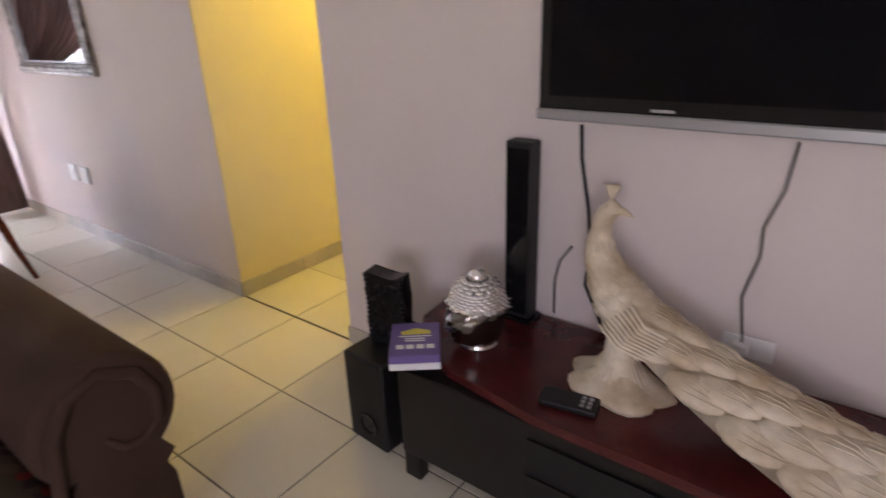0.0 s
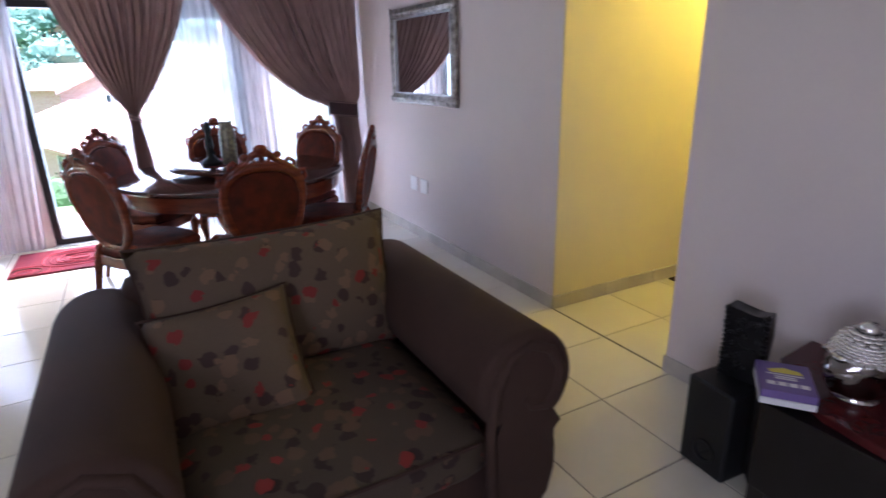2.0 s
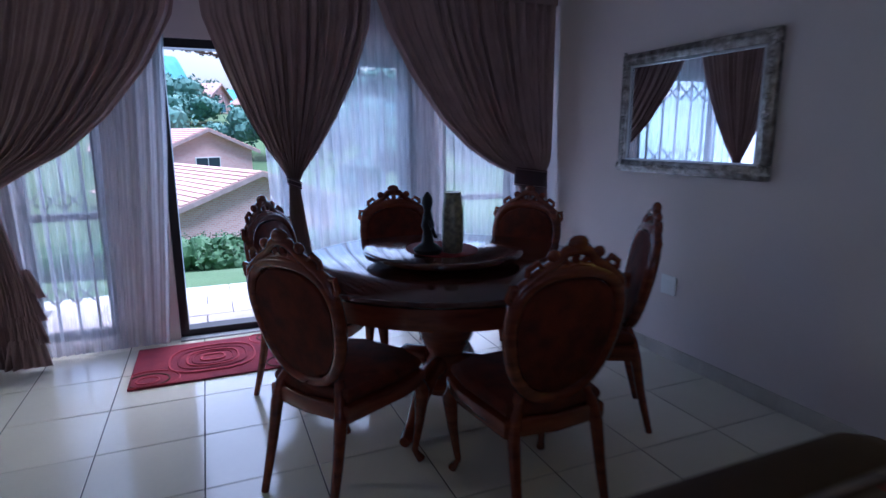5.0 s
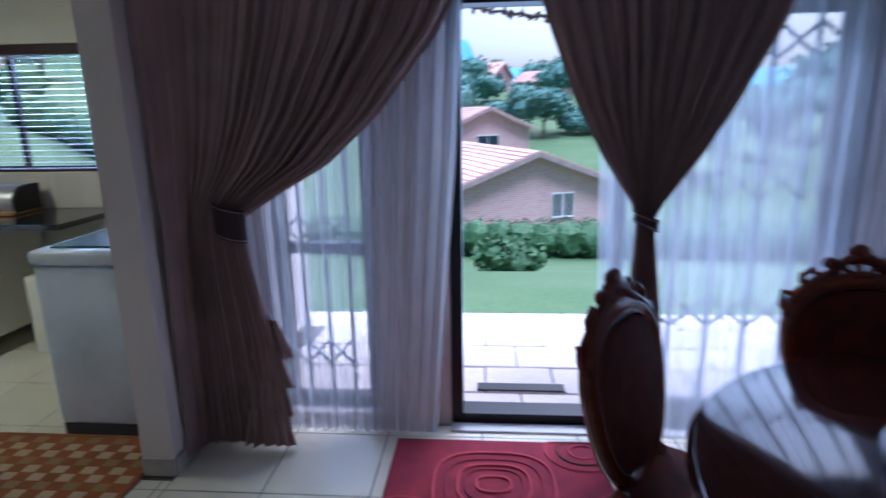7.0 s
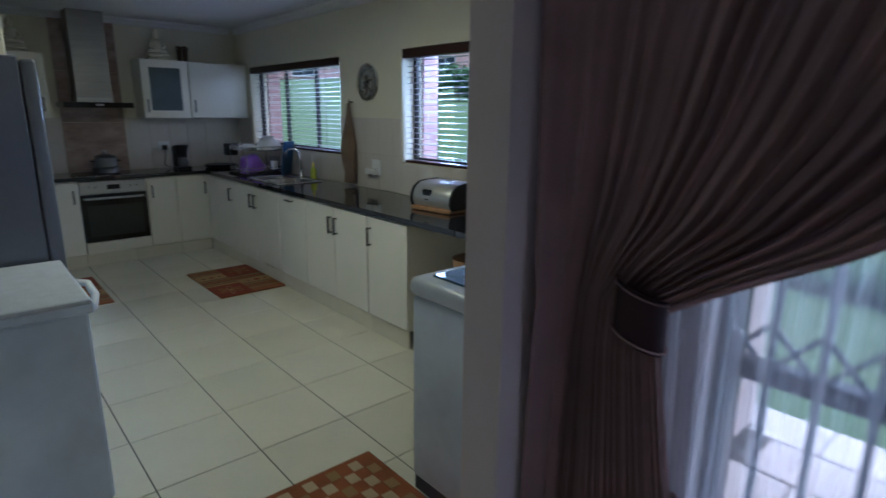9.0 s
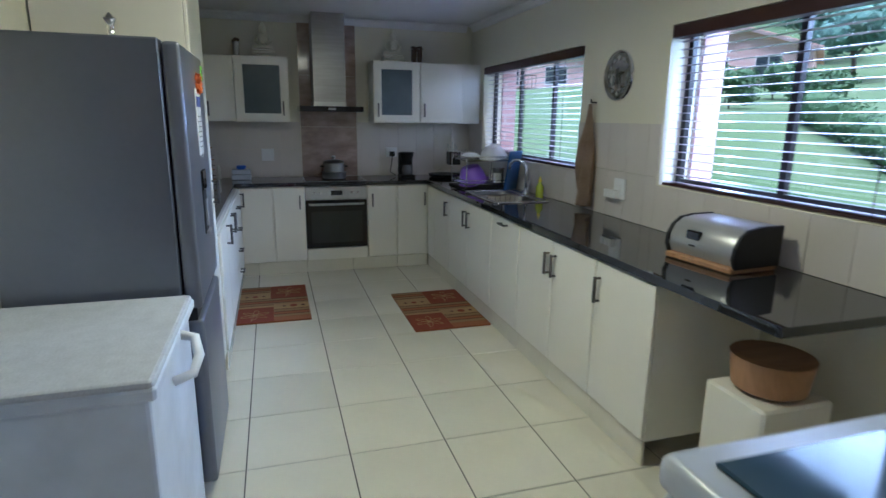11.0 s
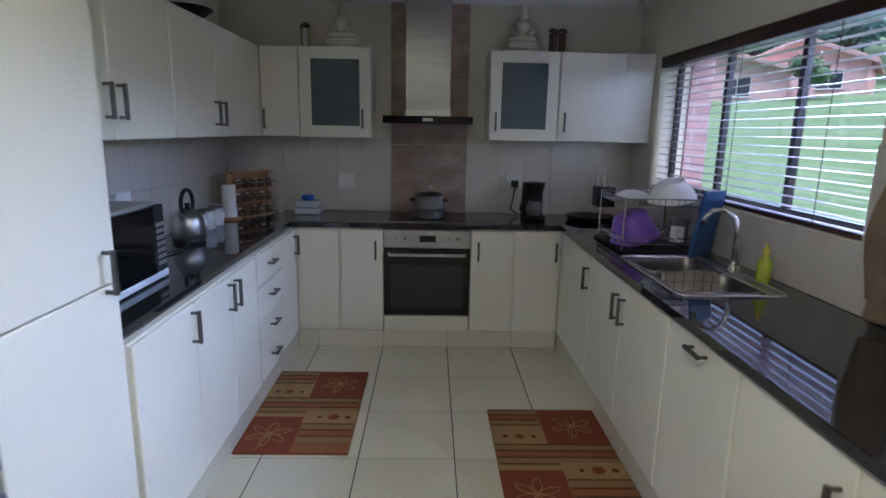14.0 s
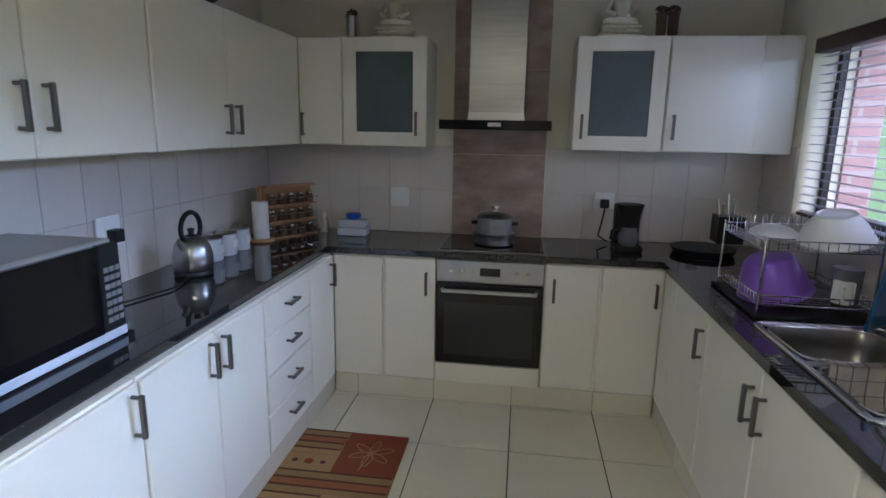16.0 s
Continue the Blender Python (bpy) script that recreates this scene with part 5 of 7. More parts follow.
BASE = "base cabinets"
def base_unit(face, a0, a1, at, out, doors, label="cream base cabinet under the granite worktop", drawers=0, top=0.845):
    u = thing("base_cabinet", label, "cabinet", BASE)
    s = 1 if out > 0 else -1
    back = at - s * 0.56
    lo, hi = sorted((at, back))
    if face == "x":
        part("carcass", box(lo, hi, a0 + 0.001, a1 - 0.001, 0.12, top), CABW, u)
    else:
        part("carcass", box(a0 + 0.001, a1 - 0.001, lo, hi, 0.12, 0.845), CABW, u)
    if drawers:
        n = drawers
        for i in range(n):
            z0 = 0.13 + i * 0.71 / n
            cab_door(u, face, a0, a1, z0, z0 + 0.71 / n, at, out, ("h", (a0 + a1) / 2, z0 + 0.71 / n * 0.55), "drawer")
    for d in doors:
        cab_door(u, face, d[0], d[1], 0.125, 0.84, at, out, d[2])
    return u


FX, FB, FL = -6.482, -7.535, -4.655
# units along the window wall, fronts facing +x
base_unit("x", -7.26, -6.785, FX, 1, [(-7.26, -6.785, ("v", -6.83, 0.70))])
base_unit("x", -7.50, -7.265, FX, 1, [(-7.50, -7.265, None)], "narrow cream corner panel under the granite worktop")
base_unit("x", -6.78, -5.76, FX, 1, [(-6.78, -6.27, ("v", -6.315, 0.70)), (-6.27, -5.76, ("v", -6.225, 0.70))], top=0.70)
base_unit("x", -5.755, -5.275, FX, 1, [(-5.755, -5.275, ("h", -5.51, 0.80))], "cream panel hiding the dishwasher, with a wide handle")
base_unit("x", -5.27, -4.37, FX, 1, [(-5.27, -4.81, ("v", -4.85, 0.70)), (-4.81, -4.37, ("v", -4.77, 0.70))])
base_unit("x", -4.365, -3.91, FX, 1, [(-4.365, -3.91, ("v", -4.32, 0.70))])
# units along the back wall, fronts facing +y
base_unit("y", -5.255, -4.66, FB, 1, [(-4.955, -4.665, None), (-5.255, -4.965, ("v", -5.205, 0.70))])
base_unit("y", -6.478, -5.85, FB, 1, [(-6.14, -5.855, ("v", -5.90, 0.70)), (-6.47, -6.15, ("v", -6.43, 0.70))])
# units along the east wall, fronts facing -x
base_unit("x", -7.14, -6.64, FL, -1, [], "cream stack of four drawers under the granite worktop", 4)
base_unit("x", -7.50, -7.145, FL, -1, [(-7.50, -7.145, ("v", -7.44, 0.74))], "narrow cream corner cabinet under the granite worktop")
base_unit("x", -6.63, -5.87, FL, -1, [(-6.63, -6.26, ("v", -6.30, 0.75)), (-6.26, -5.87, ("v", -6.22, 0.75))])
base_unit("x", -5.865, -5.41, FL, -1, [(-5.865, -5.41, ("v", -5.83, 0.75))])
pl = bmesh.new()


def plinth(name, face, a, c, at, way):
    """Floor tiles set on edge under the cabinets, jointed in line with the floor."""
    s = tagged(new(name), "cream floor tiles set on edge as the kitchen plinth", kind="structure")
    start = -5.25 if face == "y" else -3.9
    cuts = [a] + sorted(start + 0.45 * k for k in range(-12, 12) if a + 0.02 < start + 0.45 * k < c - 0.02) + [c]
    for p, q in zip(cuts, cuts[1:]):
        lo, hi = sorted((at, at - way * 0.012))
        part("plinth_tile", box(p + 0.001, q - 0.001, lo, hi, 0.0, 0.121, 0.002) if face == "y" else box(lo, hi, p + 0.001, q - 0.001, 0.0, 0.121, 0.002), TILE, s)


plinth("plinth_back", "y", -6.47, -4.66, FB + 0.006, 1)
plinth("plinth_windows", "x", -7.52, -3.91, FX + 0.006, 1)
plinth("plinth_east", "x", -7.52, -5.41, FL - 0.006, -1)
# worktop
wt = thing("worktop", "U-shaped polished black granite worktop", "worktop")
part("slab", prism([(-7.085, -8.065), (-4.055, -8.065), (-4.055, -7.505), (-7.085, -7.505)], 0.85, 0.885, "z", 0.004), GRANITE, wt)
part("slab", prism([(-4.635, -7.504), (-4.055, -7.504), (-4.055, -5.41), (-4.635, -5.41)], 0.85, 0.885, "z", 0.004), GRANITE, wt)
part("slab", prism([(-7.085, -7.504), (-6.45, -7.504), (-6.45, -6.552), (-7.085, -6.552)], 0.85, 0.885, "z"), GRANITE, wt)
part("slab", prism([(-7.085, -5.898), (-6.45, -5.898), (-6.45, -3.30), (-7.085, -3.30)], 0.85, 0.885, "z"), GRANITE, wt)
part("slab", prism([(-6.558, -6.552), (-6.45, -6.552), (-6.45, -5.898), (-6.558, -5.898)], 0.85, 0.885, "z"), GRANITE, wt)
part("slab", prism([(-7.085, -6.552), (-6.912, -6.552), (-6.912, -5.898), (-7.085, -5.898)], 0.85, 0.885, "z"), GRANITE, wt)
# tall cupboard
part("panel", box(-5.846, -5.26, -7.56, -7.52, 0.122, 0.232, 0.002), CABW, tagged(new("oven_housing"), "cream panel under the oven", "cabinet"))
tc = thing("tall_cupboard", "tall cream cupboard between the fridge and the worktop", "cabinet")
part("carcass", box(-4.64, -4.06, -5.40, -4.89, 0.1, 2.30), CABW, tc)
cab_door(tc, "x", -5.40, -4.89, 0.12, 1.05, -4.64, -1, None)
cab_door(tc, "x", -5.40, -4.89, 1.05, 2.30, -4.64, -1, ("v", -5.335, 1.09))
# wall cabinets
WALLC = "wall cabinets"
def wall_unit(face, a0, a1, at, out, doors, label, z0=1.44, z1=2.03):
    u = thing("wall_cabinet", label, "cabinet", WALLC)
    back = -8.066 if face == "y" else -4.054
    lo, hi = sorted((at, back))
    if face == "y":
        part("carcass", box(a0 + 0.001, a1 - 0.001, lo, hi, z0, z1), CABW, u)
    else:
        part("carcass", box(lo, hi, a0 + 0.001, a1 - 0.001, z0, z1), CABW, u)
    for a, c, hnd, gl in doors:
        cab_door(u, face, a, c, z0, z1, at, out, hnd, glass=gl)


wall_unit("y", -5.16, -4.68, -7.73, 1, [(-5.16, -4.68, ("v", -5.105, 1.565), True)], "cream wall cabinet with a frosted glass door beside the extractor")
wall_unit("y", -4.675, -4.42, -7.73, 1, [(-4.675, -4.42, ("v", -4.445, 1.555), False)], "narrow cream wall cabinet in the corner")
wall_unit("y", -6.43, -5.965, -7.73, 1, [(-6.43, -5.965, ("v", -6.005, 1.565), True)], "cream wall cabinet with a frosted glass door beside the extractor")
wall_unit("y", -6.885, -6.435, -7.73, 1, [(-6.885, -6.435, ("v", -6.475, 1.568), False)], "cream wall cabinet by the window corner")
part("panel", box(-7.083, -6.887, -8.066, -7.735, 1.44, 2.03), CABW, tagged(new("filler_panel"), "cream filler panel between the wall cabinet and the window wall", "cabinet panel"))
wall_unit("x", -7.72, -6.41, -4.40, -1, [(-7.72, -6.93, ("v", -6.975, 1.565), False), (-6.93, -6.41, ("v", -6.887, 1.565), False)], "cream double wall cabinet over the spice rack")
wall_unit("x", -6.405, -5.42, -4.40, -1, [(-6.405, -5.90, ("v", -5.943, 1.58), False), (-5.90, -5.42, ("v", -5.855, 1.58), False)], "cream double wall cabinet over the microwave")
# oven and hob
ov = thing("oven", "built-in steel and black glass oven with a bar handle", "oven")
part("body", box(-5.848, -5.257, -8.0, -7.545, 0.235, 0.84), STEEL, ov)
part("control_panel", box(-5.846, -5.259, -7.545, -7.522, 0.715, 0.838, 0.003), STEELP, ov, "brushed steel control panel")
part("display", box(-5.61, -5.50, -7.522, -7.520, 0.755, 0.80), BLACKG, ov, "black clock display")
for x in (-5.76, -5.70, -5.40, -5.34):
    part("button", box(x - 0.010, x + 0.010, -7.522, -7.516, 0.768, 0.788, 0.003), CHROME, ov, "chrome button")
dr = part("door", box(-5.846, -5.259, -7.545, -7.518, 0.24, 0.708, 0.004), OVENG, ov, "black glass oven door")
part("handle", tube([(-5.81, -7.518, 0.672), (-5.81, -7.485, 0.672), (-5.295, -7.485, 0.672), (-5.295, -7.518, 0.672)], 0.011, 10), STEELP, dr)
part("window_pane", box(-5.80, -5.305, -7.518, -7.515, 0.29, 0.60), mat("oven_window", (0.03, 0.032, 0.03), 0.1), dr, "dull glass window of the oven")
hob = thing("hob", "black glass hob with a steel rim let into the worktop", "hob")
part("glass", box(-5.84, -5.27, -7.99, -7.56, 0.886, 0.892, 0.002), BLACKG, hob)
part("rim", box(-5.85, -5.26, -8.0, -7.55, 0.8855, 0.888), STEEL, hob)
# extractor
HOODM = mat("hood_steel", (0.30, 0.295, 0.28), 0.34, metal=1.0, grain=0.08, scale=80, stretch=(1, 1, 12), second=(0.35, 0.345, 0.33))
ex = thing("extractor_hood", "brushed steel chimney extractor with a dark lower edge", "extractor hood")
part("chimney", box(-5.70, -5.39, -8.06, -7.77, 1.592, 2.449, 0.002), HOODM, ex)
part("canopy", prism([(-5.70, 1.635), (-5.39, 1.635), (-5.385, 1.592), (-5.705, 1.592)], -8.06, -7.765, "y"), STEEL, ex)
part("lower_edge", box(-5.845, -5.247, -8.06, -7.60, 1.54, 1.59, 0.003), BLACKG, ex, "black glass edge")
part("switch_panel", box(-5.58, -5.51, -7.60, -7.597, 1.557, 1.577), SILVER, ex)
# fridge, freezer, washing machine
fr = thing("fridge", "tall graphite fridge-freezer with a water dispenser", "fridge", m=pose(0.033, 0, 0))
part("body", box(-4.67, -4.10, -4.85, -4.22, 0.03, 1.75, 0.006), GREYF, fr)
part("upper_door", box(-4.735, -4.675, -4.85, -4.22, 0.79, 1.74, 0.015, seg=3), GREYF, fr, smooth=40)
part("lower_door", box(-4.735, -4.675, -4.85, -4.22, 0.05, 0.75, 0.015, seg=3), GREYF, fr, smooth=40)
part("handle_recess", box(-4.715, -4.675, -4.845, -4.225, 0.745, 0.795), BLACKM, fr, "dark recessed grip")
part("plinth", box(-4.65, -4.1, -4.83, -4.24, 0.0, 0.03), BLACKM, fr)
fz = thing("chest_freezer", "white chest freezer with a speckled grey lid", "freezer")
part("body", box(-4.66, -4.07, -4.16, -3.47, 0.03, 0.81, 0.012, seg=2), WHITEA, fz)
part("lid", box(-4.675, -4.07, -4.175, -3.455, 0.815, 0.865, 0.012, seg=2), GREYTOP, fz, "speckled grey lid")
part("lid_edge", box(-4.68, -4.068, -4.18, -3.45, 0.812, 0.85, 0.008), WHITEA, fz, "white rim of the lid")
part("handle", tube([(-4.675, -3.86, 0.83), (-4.72, -3.85, 0.82), (-4.735, -3.8, 0.78), (-4.72, -3.76, 0.74), (-4.665, -3.76, 0.72)], 0.016, 8), WHITEP, fz, "white plastic handle", smooth=True)
part("foot", box(-4.62, -4.1, -4.1, -3.52, 0.0, 0.03), BLACKM, fz)
wm = thing("washing_machine", "white top-loading washing machine beside the pier", "washing machine")
part("body", box(-6.22, -5.625, -2.79, -2.23, 0.06, 0.85, 0.02, seg=3), WHITEA, wm, smooth=40)
part("top", box(-6.23, -5.615, -2.80, -2.22, 0.852, 0.925, 0.025, seg=3), WHITEA, wm, smooth=40)
part("lid", box(-6.10, -5.68, -2.73, -2.32, 0.925, 0.935, 0.004), mat("tinted_lid", (0.05, 0.09, 0.13), 0.08), wm, "tinted glass lid")
part("base", box(-6.21, -5.635, -2.78, -2.24, 0.0, 0.06), mat("grey_plinth", (0.06, 0.06, 0.065), 0.5), wm)
# wall clock
ck = thing("wall_clock", "round brushed steel wall clock with embossed numerals", "clock")
CKC = (-7.09, -5.245, 1.768)
b = lathe([(0.150, 0.0), (0.155, 0.008), (0.150, 0.018), (0.13, 0.012), (0.09, 0.010), (0.085, 0.012)], 48)
b.transform(Matrix.Translation(CKC) @ Matrix.Rotation(radians(90), 4, "Y"))
part("face", b, CHROME, ck, smooth=40)
# Fitting invented to go with the added kitchen lamp; it stays out of view.
cl_ = thing("ceiling_light", "unseen round white ceiling light with frosted diffuser, added for even light", "ceiling light", m=pose(-5.45, -4.1, 0))
part("frame", lathe([(0.19, 2.425), (0.2, 2.43), (0.2, 2.449)], 32), WHITEP, cl_)
part("diffuser", lathe([(0.05, 2.375), (0.12, 2.385), (0.165, 2.405), (0.18, 2.424)], 32), glow("lit_diffuser", (1.0, 0.95, 0.8), 2.0), cl_, "lit frosted diffuser", smooth=60)
# kitchen windows
for nm, y0, y1 in (("window_3", -7.65, -5.69), ("window_4", -4.78, -3.35)):
    n = 3 if y1 - y0 > 1.6 else 2
    window(nm, y0, y1, 1.14, 2.0, -7.22, mids=[y0 + (y1 - y0) * k / n for k in range(1, n)], t=0.035)
    bl = thing("venetian_blind", "dark slatted blind let down over the kitchen window", "blind", "kitchen blinds")
    part("headrail", box(-7.16, -7.085, y0 + 0.01, y1 - 0.01, 1.93, 1.995, 0.004), BLINDH, bl, "dark wooden valance")
    for i in range(19):
        z = 1.165 + i * 0.0415
        s = prism([(-7.155, z - 0.001), (-7.130, z + 0.003), (-7.105, z - 0.001), (-7.130, z + 0.0015)], y0 + 0.02, y1 - 0.02, "y")
        part("slat", s, BLINDM, bl)
    part("bottom_rail", box(-7.155, -7.105, y0 + 0.02, y1 - 0.02, 1.143, 1.158), BLINDH, bl)
    for k in range(2 if n == 2 else 3):
        y = y0 + (y1 - y0) * (0.15 + 0.7 * k / (n - 1))
        part("cord", tube([(-7.103, y, 1.15), (-7.103, y, 1.94)], 0.002, 5), BLINDH, bl)
# rugs
def rug(x0, x1, y0, y1, material, label):
    return single("rug", box(x0, x1, y0, y1, 0.0005, 0.012, 0.003), material, label, "rug")


RUGR = mat("red_rug", (0.24, 0.02, 0.035), 0.95, grain=0.2, scale=200, second=(0.16, 0.012, 0.03), sscale=8, bump=0.5, bscale=200)
RUGB = mat("rust_rug", (0.30, 0.10, 0.03), 0.95, grain=0.2, scale=200, second=(0.2, 0.07, 0.02), sscale=6, bump=0.4, bscale=250)
rug(-5.66, -5.01, -1.145, -0.22, RUGR, "deep red door rug with carved oval rings")
rug(-6.47, -5.895, -6.60, -5.71, RUGB, "rust and ochre patchwork rug before the sink cabinets")
rug(-5.20, -4.65, -7.07, -6.17, RUGB, "rust and ochre patchwork rug before the drawers")
rug(-5.62, -5.02, -3.11, -2.2, RUGB, "brown and cream chequered mat beside the washing machine")
rug(-2.5, -1.9, 2.93, 3.57, mat("dark_mat", (0.05, 0.03, 0.025), 0.95, grain=0.2), "dark brown mat on the passage floor")


# sockets and things on the walls and worktop
def wall_plate(x, y, z, w, h, way, label, plug=False, switches=0):
    s = thing("wall_socket", label, "socket", "kitchen sockets")
    ox, oy = way
    def bx(a0, a1, b0, b1, d0, d1):
        if oy:
            lo, hi = sorted((y + oy * d0, y + oy * d1))
            return box(x + a0, x + a1, lo, hi, z + b0, z + b1, 0.002)
        lo, hi = sorted((x + ox * d0, x + ox * d1))
        return box(lo, hi, y + a0, y + a1, z + b0, z + b1, 0.002)
    part("plate", bx(-w / 2, w / 2, -h / 2, h / 2, 0.0, 0.012), WHITEP, s)
    part("insert", bx(-w / 5, w / 5, -h / 5, h / 5, 0.012, 0.018), WHITEP, s)
    if plug:
        part("plug", bx(-0.025, 0.025, -0.04, 0.01, 0.018, 0.06), BLACKM, s, "black plug")
    for k in range(switches):
        part("adaptor", bx(-0.11 + 0.045 * k, -0.07 + 0.045 * k, -0.06, -0.01, 0.018, 0.05), WHITEP, s, "white plug adaptor")
    return s


wall_plate(-4.935, -8.056, 1.112, 0.12, 0.12, (0, 1), "white switch plate on the tiled back wall")
wall_plate(-6.204, -8.056, 1.13, 0.12, 0.10, (0, 1), "white socket with a black plug by the coffee maker", True)
wall_plate(-4.064, -6.55, 1.115, 0.13, 0.12, (-1, 0), "white socket with black plugs above the microwave cable", True)
wall_plate(-7.078, -5.12, 1.075, 0.12, 0.13, (1, 0), "white socket with adaptors below the clock", False, 3)

mw = thing("microwave", "steel microwave oven with a dark glass door", "microwave", m=pose(0, 0, 0.886))
part("body", box(-4.46, -4.10, -6.08, -5.58, 0.012, 0.31, 0.006), STEELP, mw)
part("door", box(-4.485, -4.46, -5.99, -5.58, 0.03, 0.30, 0.004), BLACKG, mw, "dark mirror-like door")
part("control_panel", box(-4.483, -4.46, -6.08, -5.995, 0.03, 0.30, 0.003), BLACKM, mw)
part("base_trim", box(-4.487, -4.46, -6.08, -5.58, 0.006, 0.034, 0.003), WHITEA, mw)
for i in range(7):
    for j in range(3):
        part("button", box(-4.486, -4.483, -6.07 + j * 0.023, -6.053 + j * 0.023, 0.06 + i * 0.026, 0.075 + i * 0.026), SILVER, mw)
for x in (-4.43, -4.13):
    for y in (-6.04, -5.62):
        part("foot", box(x - 0.012, x + 0.012, y - 0.012, y + 0.012, 0.0, 0.012), BLACKM, mw)

kt = thing("kettle", "brushed steel kettle with a black loop handle", "kettle", m=pose(-4.27, -6.80, 0.886))
part("base", lathe([(0.08, 0), (0.083, 0.01), (0.08, 0.022)], 28), BLACKM, kt)
part("body", lathe([(0.078, 0.023), (0.085, 0.04), (0.084, 0.09), (0.076, 0.13), (0.058, 0.16), (0.03, 0.175)], 32), STEEL, kt, smooth=50)
part("lid_knob", lathe([(0.03, 0.175), (0.012, 0.182), (0.012, 0.195), (0.017, 0.205), (0.004, 0.21)], 16), BLACKM, kt, smooth=50)
part("handle", tube([(0, 0.074 * math.sin(radians(a_)), 0.208 + 0.07 * math.cos(radians(a_))) for a_ in range(-135, 136, 15)], 0.011, 8), BLACKM, kt, smooth=True)
part("spout", tube([(0, 0.06, 0.13), (0, 0.10, 0.165)], [0.02, 0.011], 10), STEEL, kt, smooth=50)
single("cable", tube([(-4.30, -6.72, 0.893), (-4.33, -6.55, 0.893), (-4.27, -6.35, 0.893), (-4.15, -6.3, 0.895), (-4.10, -6.42, 0.95), (-4.09, -6.54, 1.08)], 0.004, 6), BLACKM, "thin black kettle cable trailing to the wall socket", "cable")
for i, y in enumerate((-7.06, -7.20, -7.34)):
    j = thing("storage_jar", "frosted grey jar with a round lid and label", "jar", "jars beside the kettle", pose(-4.21, y, 0.886))
    part("jar", lathe([(0.046, 0), (0.05, 0.006), (0.05, 0.10), (0.046, 0.108)], 24), mat("jar_grey" + "abc"[i], (0.60, 0.62, 0.66), 0.3), j, smooth=50)
    part("lid", lathe([(0.05, 0.109), (0.052, 0.115), (0.045, 0.125), (0.012, 0.128), (0.012, 0.138), (0.003, 0.14)], 24), STEEL, j, smooth=50)
    part("label_plate", box(-0.052, -0.0495, -0.02, 0.02, 0.04, 0.08), WHITEP, j)
tr = thing("towel_holder", "paper towel roll upright on a light wooden stand", "paper towel", m=pose(-4.22, -7.57, 0.886))
part("base", lathe([(0.075, 0), (0.078, 0.008), (0.07, 0.016)], 24), WOODL, tr)
part("roll", lathe([(0.045, 0.017), (0.046, 0.02), (0.046, 0.23), (0.02, 0.232)], 24), WHITEP, tr, "white paper roll", smooth=50)
part("post", lathe([(0.014, 0.232), (0.014, 0.30), (0.017, 0.31), (0.004, 0.32)], 12), WOODL, tr)
sp = thing("spice_rack", "wooden spice rack with rows of small capped jars", "spice rack", m=pose(-4.32, -7.76, 0.886, rz=-121))
part("frame", box(-0.17, 0.17, 0.02, 0.035, 0.0, 0.30), WOODL, sp)
for z in (0.0, 0.095, 0.19):
    part("shelf", box(-0.17, 0.17, -0.04, 0.02, z, z + 0.01), WOODL, sp)
    part("rail", tube([(-0.175, -0.042, z + 0.045), (0.175, -0.042, z + 0.045)], 0.004, 6), CHROME, sp)
part("top_board", box(-0.175, 0.175, -0.02, 0.035, 0.30, 0.312), WOODL, sp)
for z in (0.01, 0.105, 0.20):
    for i in range(5):
        j = part("spice_jar", lathe([(0.021, 0), (0.024, 0.008), (0.024, 0.042), (0.018, 0.05)], 14, (-0.136 + i * 0.068, -0.012, z)), SPICE, sp, smooth=50)
        part("cap", lathe([(0.02, 0.05), (0.021, 0.053), (0.021, 0.064), (0.016, 0.067)], 14, (-0.136 + i * 0.068, -0.012, z)), CHROME, j, smooth=50)
dg = single("figurine", lathe([(0.022, 0), (0.024, 0.01), (0.018, 0.03), (0.022, 0.06), (0.014, 0.08), (0.018, 0.10), (0.014, 0.12), (0.004, 0.13)], 14), STONEW, "small black and white figurine beside the spice rack", "figurine", smooth=50)
dg.location = (-4.47, -7.93, 0.886)
tb = thing("food_box", "stack of clear plastic food boxes with a blue tub", "food box", m=pose(-4.68, -7.88, 0.886))
CLEARP = mat("cloudy_plastic", (0.52, 0.56, 0.62), 0.25, spec=0.6)
part("lower_box", box(-0.09, 0.09, -0.055, 0.055, 0, 0.048, 0.008, seg=2), CLEARP, tb)
part("upper_box", box(-0.085, 0.085, -0.052, 0.052, 0.05, 0.098, 0.008, seg=2), CLEARP, tb)
part("blue_tub", lathe([(0.035, 0.10), (0.045, 0.108), (0.047, 0.13), (0.04, 0.136)], 20), mat("bright_blue", (0.01, 0.08, 0.45), 0.35), tb, "bright blue tub")
pt = thing("steamer_pot", "two-tier steel steamer pot on the hob", "pot", m=pose(-5.56, -7.76, 0.893))
part("lower_pan", lathe([(0.10, 0), (0.115, 0.008), (0.118, 0.06), (0.122, 0.066)], 32), STEEL, pt, smooth=50)
part("upper_pan", lathe([(0.095, 0.067), (0.10, 0.075), (0.10, 0.15), (0.105, 0.155)], 32), STEELP, pt, smooth=50)
part("lid", lathe([(0.104, 0.156), (0.09, 0.172), (0.05, 0.185), (0.015, 0.19), (0.012, 0.20), (0.022, 0.21), (0.02, 0.222), (0.004, 0.226)], 32), STEEL, pt, smooth=50)
